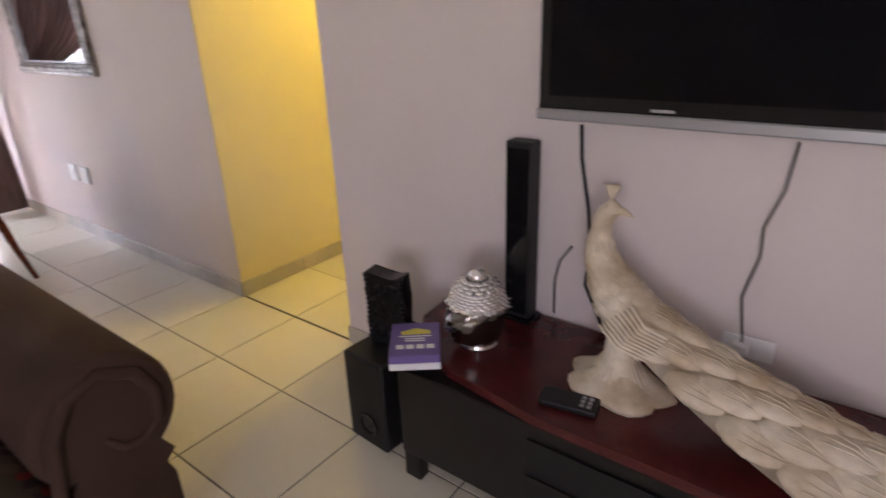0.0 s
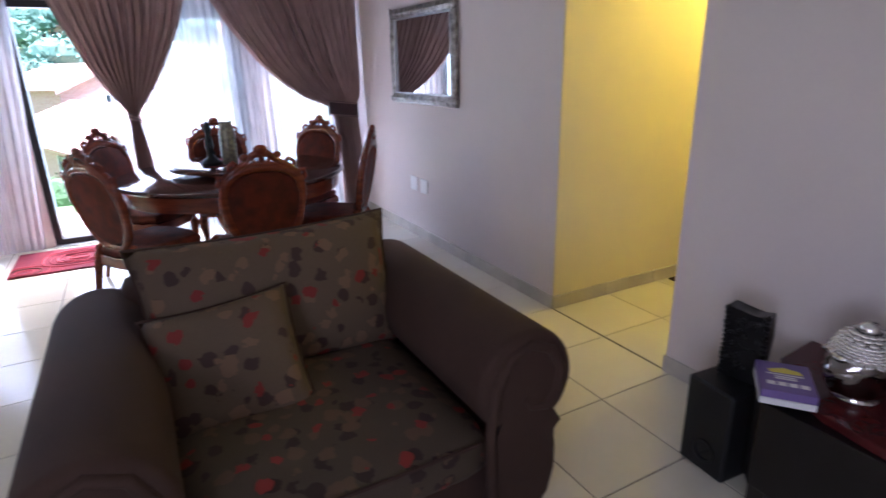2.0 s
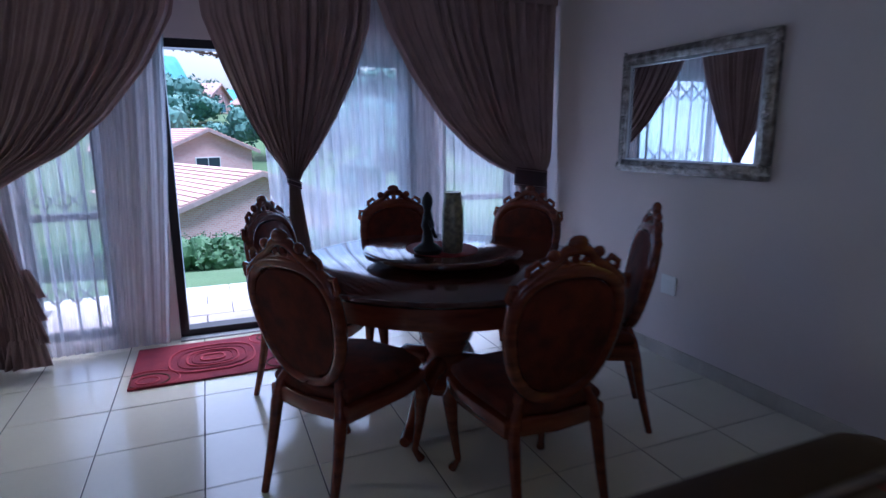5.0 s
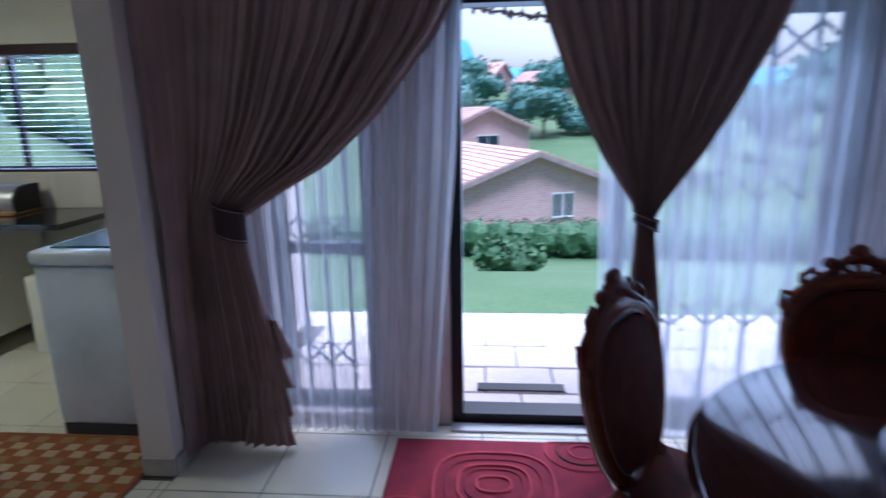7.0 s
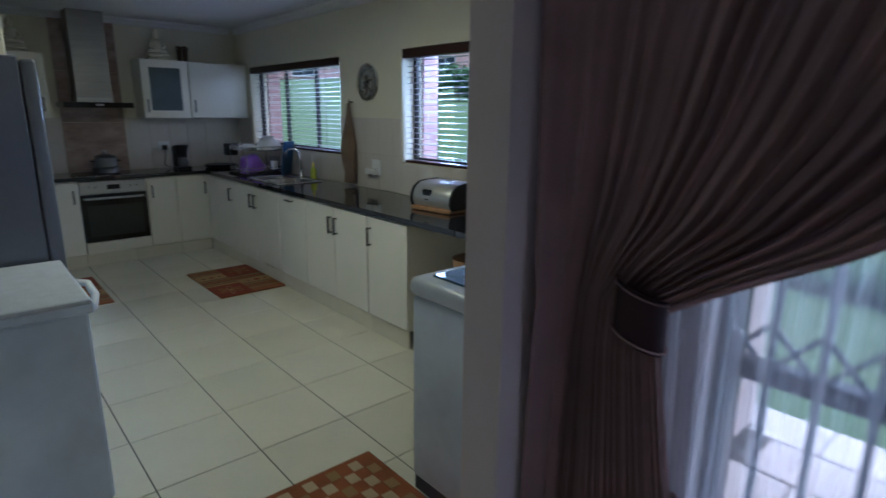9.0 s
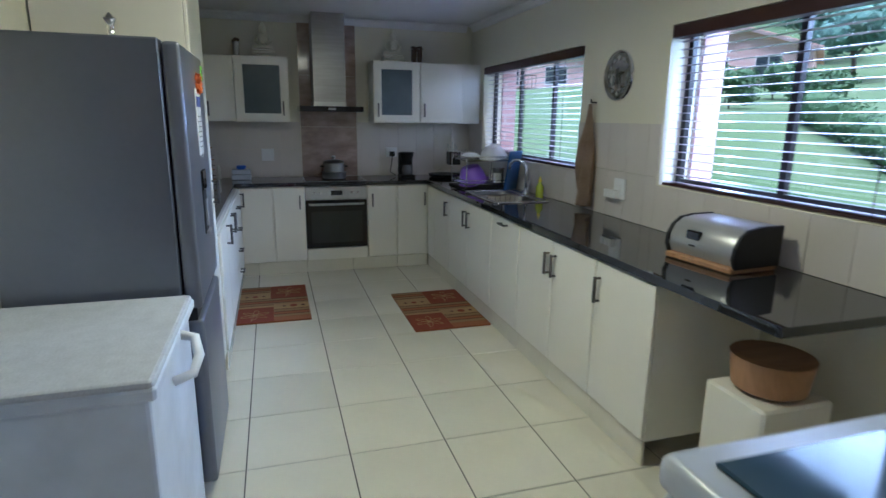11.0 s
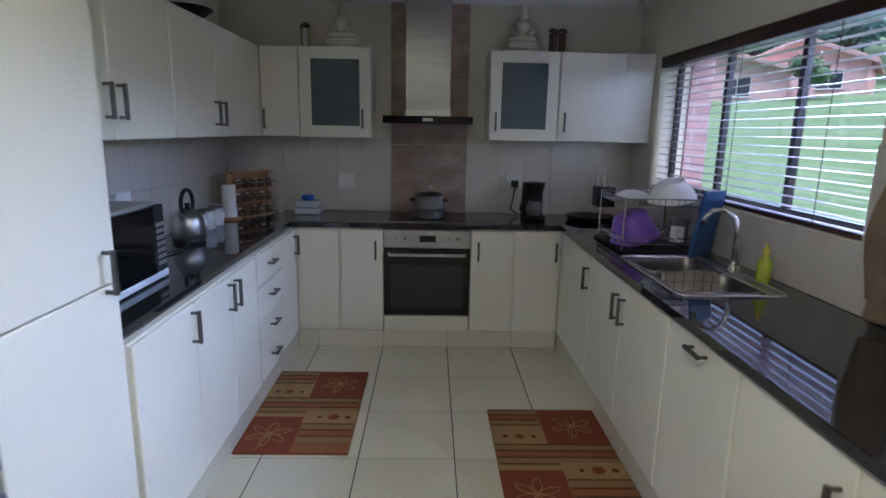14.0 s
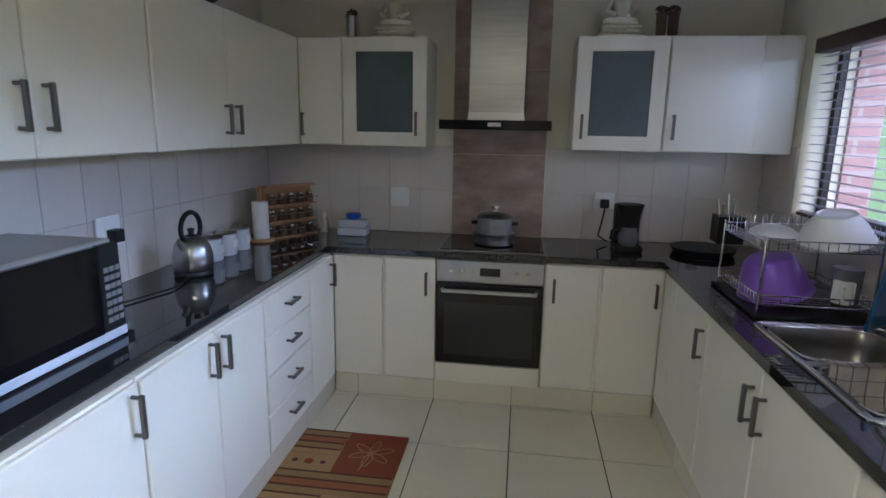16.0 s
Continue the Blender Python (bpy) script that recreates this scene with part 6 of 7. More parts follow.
for s in (-1, 1):
    part("handle", tube([(s * 0.098, -0.025, 0.12), (s * 0.13, -0.02, 0.122), (s * 0.13, 0.02, 0.122), (s * 0.098, 0.025, 0.12)], 0.007, 6), BLACKM, pt)
cm = thing("coffee_maker", "black coffee maker with a glass jug", "coffee maker", m=pose(-6.31, -7.80, 0.886))
part("base", box(-0.075, 0.075, -0.09, 0.09, 0, 0.03, 0.008, seg=2), BLACKM, cm)
part("tower", box(-0.07, 0.07, -0.09, -0.02, 0.03, 0.25, 0.008, seg=2), BLACKM, cm)
part("filter_head", lathe([(0.055, 0.17), (0.075, 0.25), (0.08, 0.258), (0.07, 0.262)], 24, (0, 0.01, 0)), BLACKM, cm, smooth=50)
jg = part("jug", lathe([(0.045, 0.031), (0.058, 0.05), (0.058, 0.09), (0.042, 0.125), (0.045, 0.135)], 24, (0, 0.035, 0)), mat("jug_glass", (0.16, 0.16, 0.17), 0.06, spec=0.8), cm, "dull glass jug", smooth=50)
part("jug_handle", tube([(0.05, 0.045, 0.12), (0.095, 0.06, 0.115), (0.10, 0.06, 0.07), (0.06, 0.045, 0.055)], 0.008, 6), BLACKM, jg)
single("cable", tube([(-6.21, -8.02, 1.10), (-6.19, -7.99, 1.0), (-6.17, -7.96, 0.93), (-6.22, -7.93, 0.90)], 0.005, 6), BLACKM, "black coffee maker cable hanging from the socket", "cable")
tray = thing("black_tray", "black shallow tray beside a small glass", "tray", m=pose(-6.72, -7.78, 0.886))
part("tray", lathe([(0.13, 0), (0.16, 0.01), (0.17, 0.035), (0.16, 0.035)], 28), BLACKM, tray)
part("glass_tumbler", lathe([(0.025, 0.012), (0.03, 0.09), (0.028, 0.09)], 16, (0.05, 0, 0)), GLASS, tray)

# drying rack: frame spans (-6.98..-6.56, -7.02..-6.62)
dr_ = thing("dish_rack", "two-tier wire dish rack full of drying dishes", "dish rack")
for z in (0.93, 1.135):
    b = tube([(-6.97, -7.08, z), (-6.58, -7.08, z), (-6.58, -6.66, z), (-6.97, -6.66, z), (-6.97, -7.08, z)], 0.003, 6)
    sh = part("wire_shelf", b, CHROME, dr_)
    part("top_rail", tube([(-6.97, -7.08, z + 0.035), (-6.58, -7.08, z + 0.035), (-6.58, -6.66, z + 0.035), (-6.97, -6.66, z + 0.035), (-6.97, -7.08, z + 0.035)], 0.003, 6), CHROME, sh)
    for i in range(14):
        y = -7.06 + i * 0.03
        part("wire", tube([(-6.58, y, z + 0.035), (-6.58, y, z), (-6.97, y, z), (-6.97, y, z + 0.09 if z > 1 else z + 0.035)], 0.002, 5), CHROME, sh)
for i in range(11):
    x = -6.95 + i * 0.034
    part("prong", tube([(x, -7.08, 1.135), (x, -7.08, 1.20), (x + 0.008, -7.08, 1.212), (x + 0.016, -7.08, 1.20), (x + 0.016, -7.08, 1.135)], 0.0022, 5), CHROME, dr_)
for z in (0.93, 1.135):
    for i in range(12):
        x = -6.955 + i * 0.033
        part("upright_wire", tube([(x, -6.66, z), (x, -6.66, z + 0.035)], 0.0018, 5), CHROME, dr_)
for x in (-6.97, -6.58):
    for y in (-7.08, -6.66):
        part("upright", tube([(x, y, 0.887), (x, y, 1.18)], 0.0045, 6), CHROME, dr_)
single("drip_tray", box(-7.0, -6.56, -7.11, -6.63, 0.8865, 0.899, 0.004), BLACKM, "black drip tray under the dish rack", "tray")


def bowl(name, c, r, h, material, label, tilt=(0, 0, 0), cat="bowl"):
    b = lathe([(r * 0.45, 0), (r * 0.7, h * 0.25), (r * 0.92, h * 0.7), (r, h), (r * 0.96, h), (r * 0.86, h * 0.7), (r * 0.6, h * 0.28), (0.004, h * 0.1)], 32)
    o = single(name, b, material, label, cat, "drying dishes", smooth=60)
    o.matrix_world = pose(*c, *tilt)
    return o


b = lathe([(0.004, 0.004), (0.075, 0), (0.088, 0.012), (0.112, 0.07), (0.126, 0.13), (0.136, 0.15), (0.14, 0.152), (0.136, 0.156), (0.12, 0.13), (0.106, 0.07), (0.08, 0.016), (0.004, 0.01)], 40)
box(-0.155, -0.13, -0.03, 0.03, 0.146, 0.156, 0.004, bm=b)
mb = single("mixing_bowl", b, PLUM, "purple plastic mixing bowl upside down and tilted in the rack", "bowl", "drying dishes", smooth=50)
mb.matrix_world = pose(-6.675, -6.85, 1.075, 180, 17, 10)
wb = single("white_bowl", lathe([(0.004, 0.006), (0.058, 0.006), (0.062, 0), (0.068, 0.002), (0.070, 0.012), (0.098, 0.045), (0.122, 0.09), (0.128, 0.105), (0.123, 0.105), (0.092, 0.05), (0.06, 0.018), (0.004, 0.014)], 40), WHITEP, "large white bowl upside down on the top rack", "bowl", "drying dishes", smooth=40)
wb.matrix_world = pose(-6.86, -6.78, 1.262, 172, 10, 0)
bowl("white_plate", (-6.70, -6.89, 1.19), 0.09, 0.03, WHITEP, "small white plate upside down on the top rack", (176, 0, 0), "plate")
mg = thing("mug", "white mug upside down in the lower rack", "mug", "drying dishes", pose(-6.885, -6.70, 1.03, 180, 6, 60))
part("cup", lathe([(0.03, 0), (0.036, 0.005), (0.038, 0.085), (0.034, 0.085), (0.032, 0.01)], 24), WHITEP, mg, smooth=50)
part("handle", tube([(0.036, 0, 0.07), (0.065, 0, 0.065), (0.065, 0, 0.03), (0.036, 0, 0.02)], 0.006, 8), WHITEP, mg, smooth=True)
jugp = single("measuring_jug", lathe([(0.04, 0), (0.045, 0.01), (0.05, 0.13), (0.047, 0.13)], 20), mat("smoky_plastic", (0.14, 0.14, 0.15), 0.25), "smoky grey jug upside down in the rack", "jug", "drying dishes", smooth=50)
jugp.location = (-6.90, -6.72, 0.94)
cb = single("chopping_board", box(-0.11, 0.11, -0.008, 0.008, 0, 0.34, 0.006, seg=2), BLUEP, "blue plastic chopping board standing beside the rack", "chopping board")
cb.matrix_world = pose(-6.965, -6.60, 0.89, -8, 0, 38)
cc = thing("cutlery_cup", "black cutlery cup with spoons hooked on the rack", "cutlery holder", m=pose(-6.61, -7.14, 1.07))
part("cup", prism([(-0.05, -0.055), (0.05, -0.055), (0.055, 0.055), (-0.055, 0.055)], 0.0, 0.12, "z", 0.004), BLACKM, cc)
for i in range(5):
    part("cutlery", tube([(-0.03 + i * 0.014, -0.02 + 0.01 * (i % 3), 0.06), (-0.045 + i * 0.022, -0.03 + 0.02 * (i % 2), 0.17 + 0.02 * (i % 3))], [0.003, 0.006], 6), STEEL, cc, "steel cutlery")
# sink
sk = thing("sink", "steel double bowl sink with a checked cloth over its middle", "sink")
b = bmesh.new()
def ring_path(x0, x1, y0, y1, z, r=0.05):
    out = []
    for cx, cy, a0 in ((x1 - r, y1 - r, 0), (x0 + r, y1 - r, 90), (x0 + r, y0 + r, 180), (x1 - r, y0 + r, 270)):
        for k in range(5):
            a = radians(a0 + k * 22.5)
            out.append((cx + r * math.cos(a), cy + r * math.sin(a), z))
    return out + [out[0]]
part("rim", tube(ring_path(-6.98, -6.535, -6.58, -5.86, 0.888), 0.007, 8), CHROME, sk, smooth=50)
for x0, x1, y0, y1 in ((-6.98, -6.912, -6.56, -5.88), (-6.558, -6.535, -6.56, -5.88), (-6.912, -6.558, -6.58, -6.552), (-6.912, -6.558, -6.24, -6.20), (-6.912, -6.558, -5.898, -5.86)):
    part("drainer_plate", box(x0, x1, y0, y1, 0.8852, 0.8872), STEEL, sk)


def basin(y0, y1, depth):
    """One deep bowl: rounded rim, steep sides, coved foot, waste."""
    b = bmesh.new()
    rings = []
    for inset, z in ((0.0, 0.8875), (0.004, 0.88), (0.008, 0.84), (0.014, 0.888 - depth + 0.03), (0.045, 0.888 - depth), (0.12, 0.884 - depth)):
        pts = ring_path(-6.91 + inset, -6.56 - inset, y0 + inset, y1 - inset, z, 0.06 - inset * 0.25)[:-1]
        rings.append([b.verts.new(p) for p in pts])
    for p, q in zip(rings, rings[1:]):
        for i in range(len(p)):
            b.faces.new((p[i], p[(i + 1) % len(p)], q[(i + 1) % len(p)], q[i]))
    b.faces.new(rings[-1])
    return b


# The bowls get a darker steel than the drainer plate.
BASIN = mat("dark_sink_steel", (0.26, 0.25, 0.24), 0.36, metal=1.0, grain=0.12, scale=60)
for y0, y1, dp in ((-6.55, -6.24, 0.15), (-6.20, -5.90, 0.13)):
    bw = part("bowl", basin(y0, y1, dp), BASIN, sk, "deep rounded steel bowl", smooth=50)
    part("bowl_lip", tube(ring_path(-6.91, -6.56, y0, y1, 0.889, 0.06), 0.004, 6), CHROME, bw)
    part("waste", lathe([(0.03, 0), (0.032, 0.003), (0.012, 0.004)], 20, (-6.735, (y0 + y1) / 2, 0.885 - dp)), CHROME, bw)
tp = thing("tap", "tall chrome swan-neck mixer tap behind the sink", "tap", m=pose(-6.955, -6.25, 0.886))
part("base", lathe([(0.028, 0), (0.028, 0.03), (0.018, 0.04), (0.016, 0.06)], 20), CHROME, tp, smooth=50)
part("spout", tube([(0, 0, 0.05), (0, 0, 0.20), (0.012, -0.01, 0.25), (0.05, -0.03, 0.285), (0.09, -0.06, 0.28), (0.115, -0.075, 0.25), (0.12, -0.08, 0.21)], 0.012, 10), CHROME, tp, smooth=True)
part("lever", tube([(0.0, 0.02, 0.045), (0.02, 0.07, 0.075)], [0.008, 0.006], 8), CHROME, tp, smooth=True)
def drape(u, v):
    """Cloth over the sink's divider: hangs far into the near bowl, a little into the other."""
    w = -0.05 + 0.24 * v
    top = 0.897 + 0.004 * math.sin(9 * u + 2)
    if w < 0.01:
        y, z = -6.245 + 0.01 * (w + 0.05) / 0.06 - 0.004, top - (0.01 - w) * 0.9
    elif w < 0.055:
        y, z = -6.245 + w, top
    else:
        y, z = -6.190 + 0.35 * (w - 0.055), top - 0.8 * (w - 0.055)
    return (-6.595 - 0.26 * u - 0.01 * math.sin(5 * v), y + 0.008 * math.sin(13 * u) * v, z)


cl = thing("dish_cloth", "beige checked cloth hanging over the divider of the sink", "cloth")
part("cloth", sheet(drape, 30, 30, 0.004), mat("checked_cloth", (0.68, 0.62, 0.54), 0.9, grain=0.2), cl, smooth=True)
CHECK = mat("dark_check", (0.20, 0.16, 0.15), 0.9)
def raised(u, v):
    p = drape(u, v)
    return (p[0], p[1] + 0.0025, p[2] + 0.0025)
for k in range(6):
    part("stripe", sheet(lambda u, v, k=k: raised(0.06 + 0.165 * k + 0.016 * u, v), 1, 30, 0.001), CHECK, cl, "dark woven stripe")
for k in range(3):
    part("stripe", sheet(lambda u, v, k=k: raised(u, 0.42 + 0.2 * k + 0.012 * v), 30, 1, 0.001), CHECK, cl, "dark woven stripe")
so = thing("soap_bottle", "yellow-green washing-up liquid bottle by the sink", "bottle", m=pose(-7.0, -6.09, 0.886))
SOAP = mat("lime_liquid", (0.50, 0.58, 0.05), 0.2)
part("bottle", lathe([(0.026, 0), (0.03, 0.008), (0.03, 0.09), (0.014, 0.115), (0.013, 0.125)], 20), SOAP, so, smooth=50)
part("cap", lathe([(0.014, 0.126), (0.014, 0.145), (0.007, 0.15), (0.006, 0.168), (0.003, 0.17)], 14), mat("yellow_cap", (0.75, 0.62, 0.05), 0.4), so)
# hanging towel
def towel(u, v):
    w = 0.02 + 0.20 * ease(0, 0.75, v) + 0.03 * v
    return (-7.045 + 0.03 * math.sin(11 * u + 4 * v) * (0.3 + v) + 0.012, -5.47 - w * 0.55 + w * u + 0.0 * v, 1.60 - 0.64 * v - 0.05 * math.sin(3 * u) * v)
tw = thing("hand_towel", "brown hand towel hanging from a hook beside the window", "towel")
part("cloth", sheet(towel, 40, 40, 0.006), TOWEL, tw, smooth=True)
part("hook", tube([(-7.089, -5.49, 1.61), (-7.05, -5.49, 1.61), (-7.045, -5.49, 1.63)], 0.005, 6), BLACKM, tw)
# clock details
for k in range(12):
    a = radians(30 * k)
    r = 0.105
    part("numeral", box(-7.079, -7.073, CKC[1] + r * math.sin(a) - 0.008, CKC[1] + r * math.sin(a) + 0.008, CKC[2] + r * math.cos(a) - 0.013, CKC[2] + r * math.cos(a) + 0.013, 0.002), STEEL, ck, "dark embossed numeral mark")
part("hour_hand", tube([(-7.068, CKC[1], CKC[2]), (-7.068, CKC[1] + 0.05, CKC[2] + 0.02)], 0.004, 5), BLACKM, ck)
part("minute_hand", tube([(-7.066, CKC[1], CKC[2]), (-7.066, CKC[1] + 0.03, CKC[2] - 0.08)], 0.003, 5), BLACKM, ck)
# toaster, basket
ts = thing("bread_bin", "dark steel roll-top bread bin on the worktop by the window", "bread bin", m=pose(-6.87, -4.02, 0.886, rz=6))
prof = [(-0.12, 0.03), (0.12, 0.03), (0.138, 0.07), (0.132, 0.115), (0.108, 0.155), (0.065, 0.182), (0.0, 0.19), (-0.12, 0.19)]
part("roll_front", prism(prof, -0.17, 0.17, "y", 0.004), STEELP, ts, smooth=40)
for y0_, y1_ in ((-0.19, -0.171), (0.171, 0.19)):
    part("end_panel", prism([(x * 1.06, 0.02 + (z - 0.03) * 1.08) for x, z in prof], y0_, y1_, "y", 0.005), BLACKM, ts, "black end panel")
part("base", box(-0.125, 0.145, -0.18, 0.18, 0.0, 0.028, 0.006), WOODL, ts, "pale wooden base board")
part("handle_plate", box(0.115, 0.142, -0.075, 0.0, 0.105, 0.145, 0.006), BLACKG, ts, "black handle plate")
part("badge", box(0.134, 0.140, -0.055, -0.02, 0.075, 0.083, 0.002), BLACKM, ts)
bs = thing("wicker_basket", "small tan wicker basket under the worktop end", "basket", m=pose(-6.72, -3.55, 0.0))
part("shelf_stand", box(-0.16, 0.16, -0.14, 0.14, 0.0, 0.52, 0.01), CABW, bs, "cream storage box")
part("basket", lathe([(0.10, 0.522), (0.13, 0.54), (0.145, 0.66), (0.13, 0.66)], 24), WOODL, bs, smooth=50)
# ornaments over the cabinets
for x in (-4.95, -6.19):
    b = bmesh.new()
    box(-0.115, 0.115, -0.075, 0.075, 0.0, 0.022, 0.004, bm=b)
    box(-0.10, 0.10, -0.065, 0.065, 0.022, 0.05, 0.008, bm=b)
    box(-0.105, 0.105, -0.07, 0.07, 0.05, 0.068, 0.006, bm=b)
    knees = bmesh.new()
    lathe([(0.05, 0), (0.075, 0.012), (0.072, 0.035), (0.03, 0.05)], 20, bm=knees)
    add(b, knees, Matrix.Translation((0, 0.012, 0.066)) @ Matrix.Diagonal((1.25, 0.9, 1, 1)))
    lathe([(0.045, 0.09), (0.042, 0.12), (0.05, 0.17), (0.046, 0.20), (0.018, 0.215), (0.028, 0.235), (0.031, 0.26), (0.024, 0.285), (0.011, 0.297), (0.009, 0.31), (0.003, 0.32)], 20, bm=b)
    tube([(0.045, 0.0, 0.19), (0.07, 0.03, 0.14), (0.03, 0.06, 0.11)], 0.014, 8, bm=b)
    tube([(-0.045, 0.0, 0.19), (-0.07, 0.03, 0.14), (-0.03, 0.06, 0.11)], 0.014, 8, bm=b)
    o = single("seated_statue", b, YSTAT, "cream seated figure ornament on top of the wall cabinet", "statue", "ornaments on the wall cabinets", smooth=60)
    o.location = (x, -7.87, 2.031)
for x, lab in ((-4.71, "steel canister with small dark flowers on the cabinet"), (-6.42, "brown twin posy vase on top of the wall cabinet")):
    v_ = thing("posy_vase", lab, "vase", "ornaments on the wall cabinets", pose(x, -7.80, 2.031))
    for k in ((0,) if x > -5 else (-0.03, 0.03)):
        part("vase", lathe([(0.022, 0), (0.026, 0.01), (0.028, 0.11), (0.034, 0.12)], 16, (k, 0, 0)), STEEL if x > -5 else TRUNK, v_, smooth=50)
        c_ = bmesh.new()
        clump(c_, (k, 0, 0.135), (0.03, 0.03, 0.018), 60, 0.014, rnd)
        part("flowers", c_, TRUNK, v_, "small dark dried flowers")
ht = single("serving_dish", lathe([(0.06, 0), (0.11, 0.02), (0.15, 0.05), (0.145, 0.055), (0.05, 0.012)], 28), BLACKM, "dark round dish on top of the wall cabinets", "dish", smooth=50)
ht.location = (-4.29, -6.87, 2.031)
fo = thing("fridge_ornament", "small silver ornament standing on top of the fridge", "ornament", m=pose(-4.45, -4.45, 1.741))
part("stem", lathe([(0.05, 0), (0.03, 0.015), (0.012, 0.03), (0.012, 0.07), (0.022, 0.09), (0.004, 0.11)], 16), CHROME, fo, smooth=50)
part("tray", box(-0.08, 0.08, -0.16, -0.04, 0.0, 0.012, 0.003), SILVER, fo)
# on the fridge doors
part("dispenser", box(-4.74, -4.732, -4.60, -4.50, 1.02, 1.28, 0.003), BLACKM, fr, "dark recessed water dispenser")
part("dispenser_lever", box(-4.748, -4.74, -4.57, -4.53, 1.05, 1.16, 0.003), SILVER, fr)
part("dispenser_tray", box(-4.752, -4.74, -4.60, -4.50, 1.02, 1.032, 0.003), SILVER, fr)
part("dispenser_panel", box(-4.744, -4.74, -4.60, -4.50, 1.20, 1.28, 0.002), BLACKG, fr, "glossy black dispenser panel")
part("logo_bar", box(-4.739, -4.735, -4.62, -4.60, 1.33, 1.345), SILVER, fr)
part("energy_label", box(-4.738, -4.735, -4.84, -4.793, 1.645, 1.705), mat("lime_label", (0.35, 0.75, 0.08), 0.5), fr, "small lime green energy label")
part("label_print", box(-4.7388, -4.738, -4.832, -4.80, 1.672, 1.69), BLACKM, fr, "dark print on the label")
nt = thing("note_pad", "white list with a blue header held by a flower magnet", "note", m=pose(0.033, 0, 0))
part("sheet", box(-4.7385, -4.7355, -4.66, -4.52, 1.34, 1.60), WHITEP, nt)
part("header", box(-4.7395, -4.7385, -4.655, -4.525, 1.53, 1.57), mat("header_blue", (0.08, 0.10, 0.35), 0.5), nt, "blue printed header")
for k in range(7):
    part("text_line", box(-4.7392, -4.7385, -4.64, -4.54, 1.37 + k * 0.02, 1.373 + k * 0.02), HANDLE, nt)
mb = bmesh.new()
clump(mb, (-4.745, -4.59, 1.62), (0.006, 0.035, 0.035), 90, 0.016, rnd)
part("magnet", mb, mat("orange_petals", (0.65, 0.16, 0.03), 0.6), nt, "orange flower magnet")


# ---- patterned rugs ----
OCHRE = mat("ochre_pile", (0.27, 0.17, 0.065), 0.95, grain=0.2, scale=200, bump=0.4, bscale=250, second=(0.28, 0.17, 0.07))
RUST = mat("rust_pile", (0.21, 0.055, 0.022), 0.95, grain=0.2, scale=200, bump=0.4, bscale=250, second=(0.22, 0.04, 0.02))
CREAM = mat("cream_pile", (0.48, 0.36, 0.22), 0.95, grain=0.2, scale=200, bump=0.4, bscale=250, second=(0.42, 0.31, 0.19))
DARKP = mat("dark_pile", (0.10, 0.035, 0.02), 0.95, grain=0.2)


def flower(cx, cy, r):
    fl = bmesh.new()
    for k in range(6):
        t = k * 1.047 + 0.4
        pet = [(cx + r * (math.cos(t) + math.cos(t) * math.cos(q) - 0.36 * math.sin(t) * math.sin(q)), cy + r * (math.sin(t) + math.sin(t) * math.cos(q) + 0.36 * math.cos(t) * math.sin(q)), 0.0145)
               for q in [2 * math.pi * e / 12 for e in range(13)]]
        tube(pet, 0.0022, 4, bm=fl)
    tube([(cx, cy, 0.0145), (cx + 0.5 * r, cy + 2.6 * r, 0.0145)], 0.0022, 4, bm=fl)
    return fl


def patchwork(r_, x0, x1, y0, y1):
    """Blocks seen from the living room side: x runs from the far right corner to the left, y from the back wall forwards."""
    w, d = x1 - x0, y1 - y0

    def at(u0, u1, v0, v1, z0, z1, name, m, label=""):
        return part(name, box(x1 - u1 * w, x1 - u0 * w, y0 + v0 * d, y0 + v1 * d, z0, z1), m, r_, label)

    def spots(u0, u1, v, radii):
        for k, rad in enumerate(radii):
            cx, cy = x1 - (u0 + (u1 - u0) * (k + 0.5) / len(radii)) * w, y0 + v * d
            part("spot", prism([(cx + rad * math.cos(t), cy + rad * math.sin(t)) for t in [0.523 * q for q in range(12)]], 0.0146, 0.0152, "z"), RUST if k % 2 else DARKP, r_)

    def bands(u0, u1, v0, v1, n):
        for k in range(n):
            a, c = v0 + (v1 - v0) * k / n, v0 + (v1 - v0) * (k + 1) / n
            at(u0, u1, a, c - 0.004, 0.0122, 0.0135, "band", (OCHRE, RUST2, OCHRE, TAN)[k % 4])
            at(u0 + 0.01, u1 - 0.01, a, a + 0.012, 0.0136, 0.0142, "stripe", DARKP)
    bands(0.0, 0.46, 0.0, 0.24, 4)
    at(0.0, 0.46, 0.24, 0.385, 0.0122, 0.0137, "patch", TAN)
    spots(0.05, 0.42, 0.31, (0.014, 0.022, 0.013))
    at(0.46, 1.0, 0.0, 0.385, 0.0122, 0.0135, "patch", RUST)
    part("flower_outline", flower(x1 - 0.73 * w, y0 + 0.19 * d, 0.055), TAN, r_, "pale outlined flower")
    bands(0.0, 1.0, 0.385, 0.63, 4)
    at(0.0, 0.5, 0.63, 1.0, 0.0122, 0.0135, "patch", RUST)
    part("flower_outline", flower(x1 - 0.25 * w, y0 + 0.82 * d, 0.055), TAN, r_, "pale outlined flower")
    at(0.5, 1.0, 0.56, 0.7, 0.0137, 0.0145, "patch", TAN)
    spots(0.58, 0.98, 0.63, (0.012, 0.03, 0.016))
    bands(0.5, 1.0, 0.7, 0.9, 3)
    at(0.5, 1.0, 0.9, 1.0, 0.0122, 0.0135, "patch", RUST2)


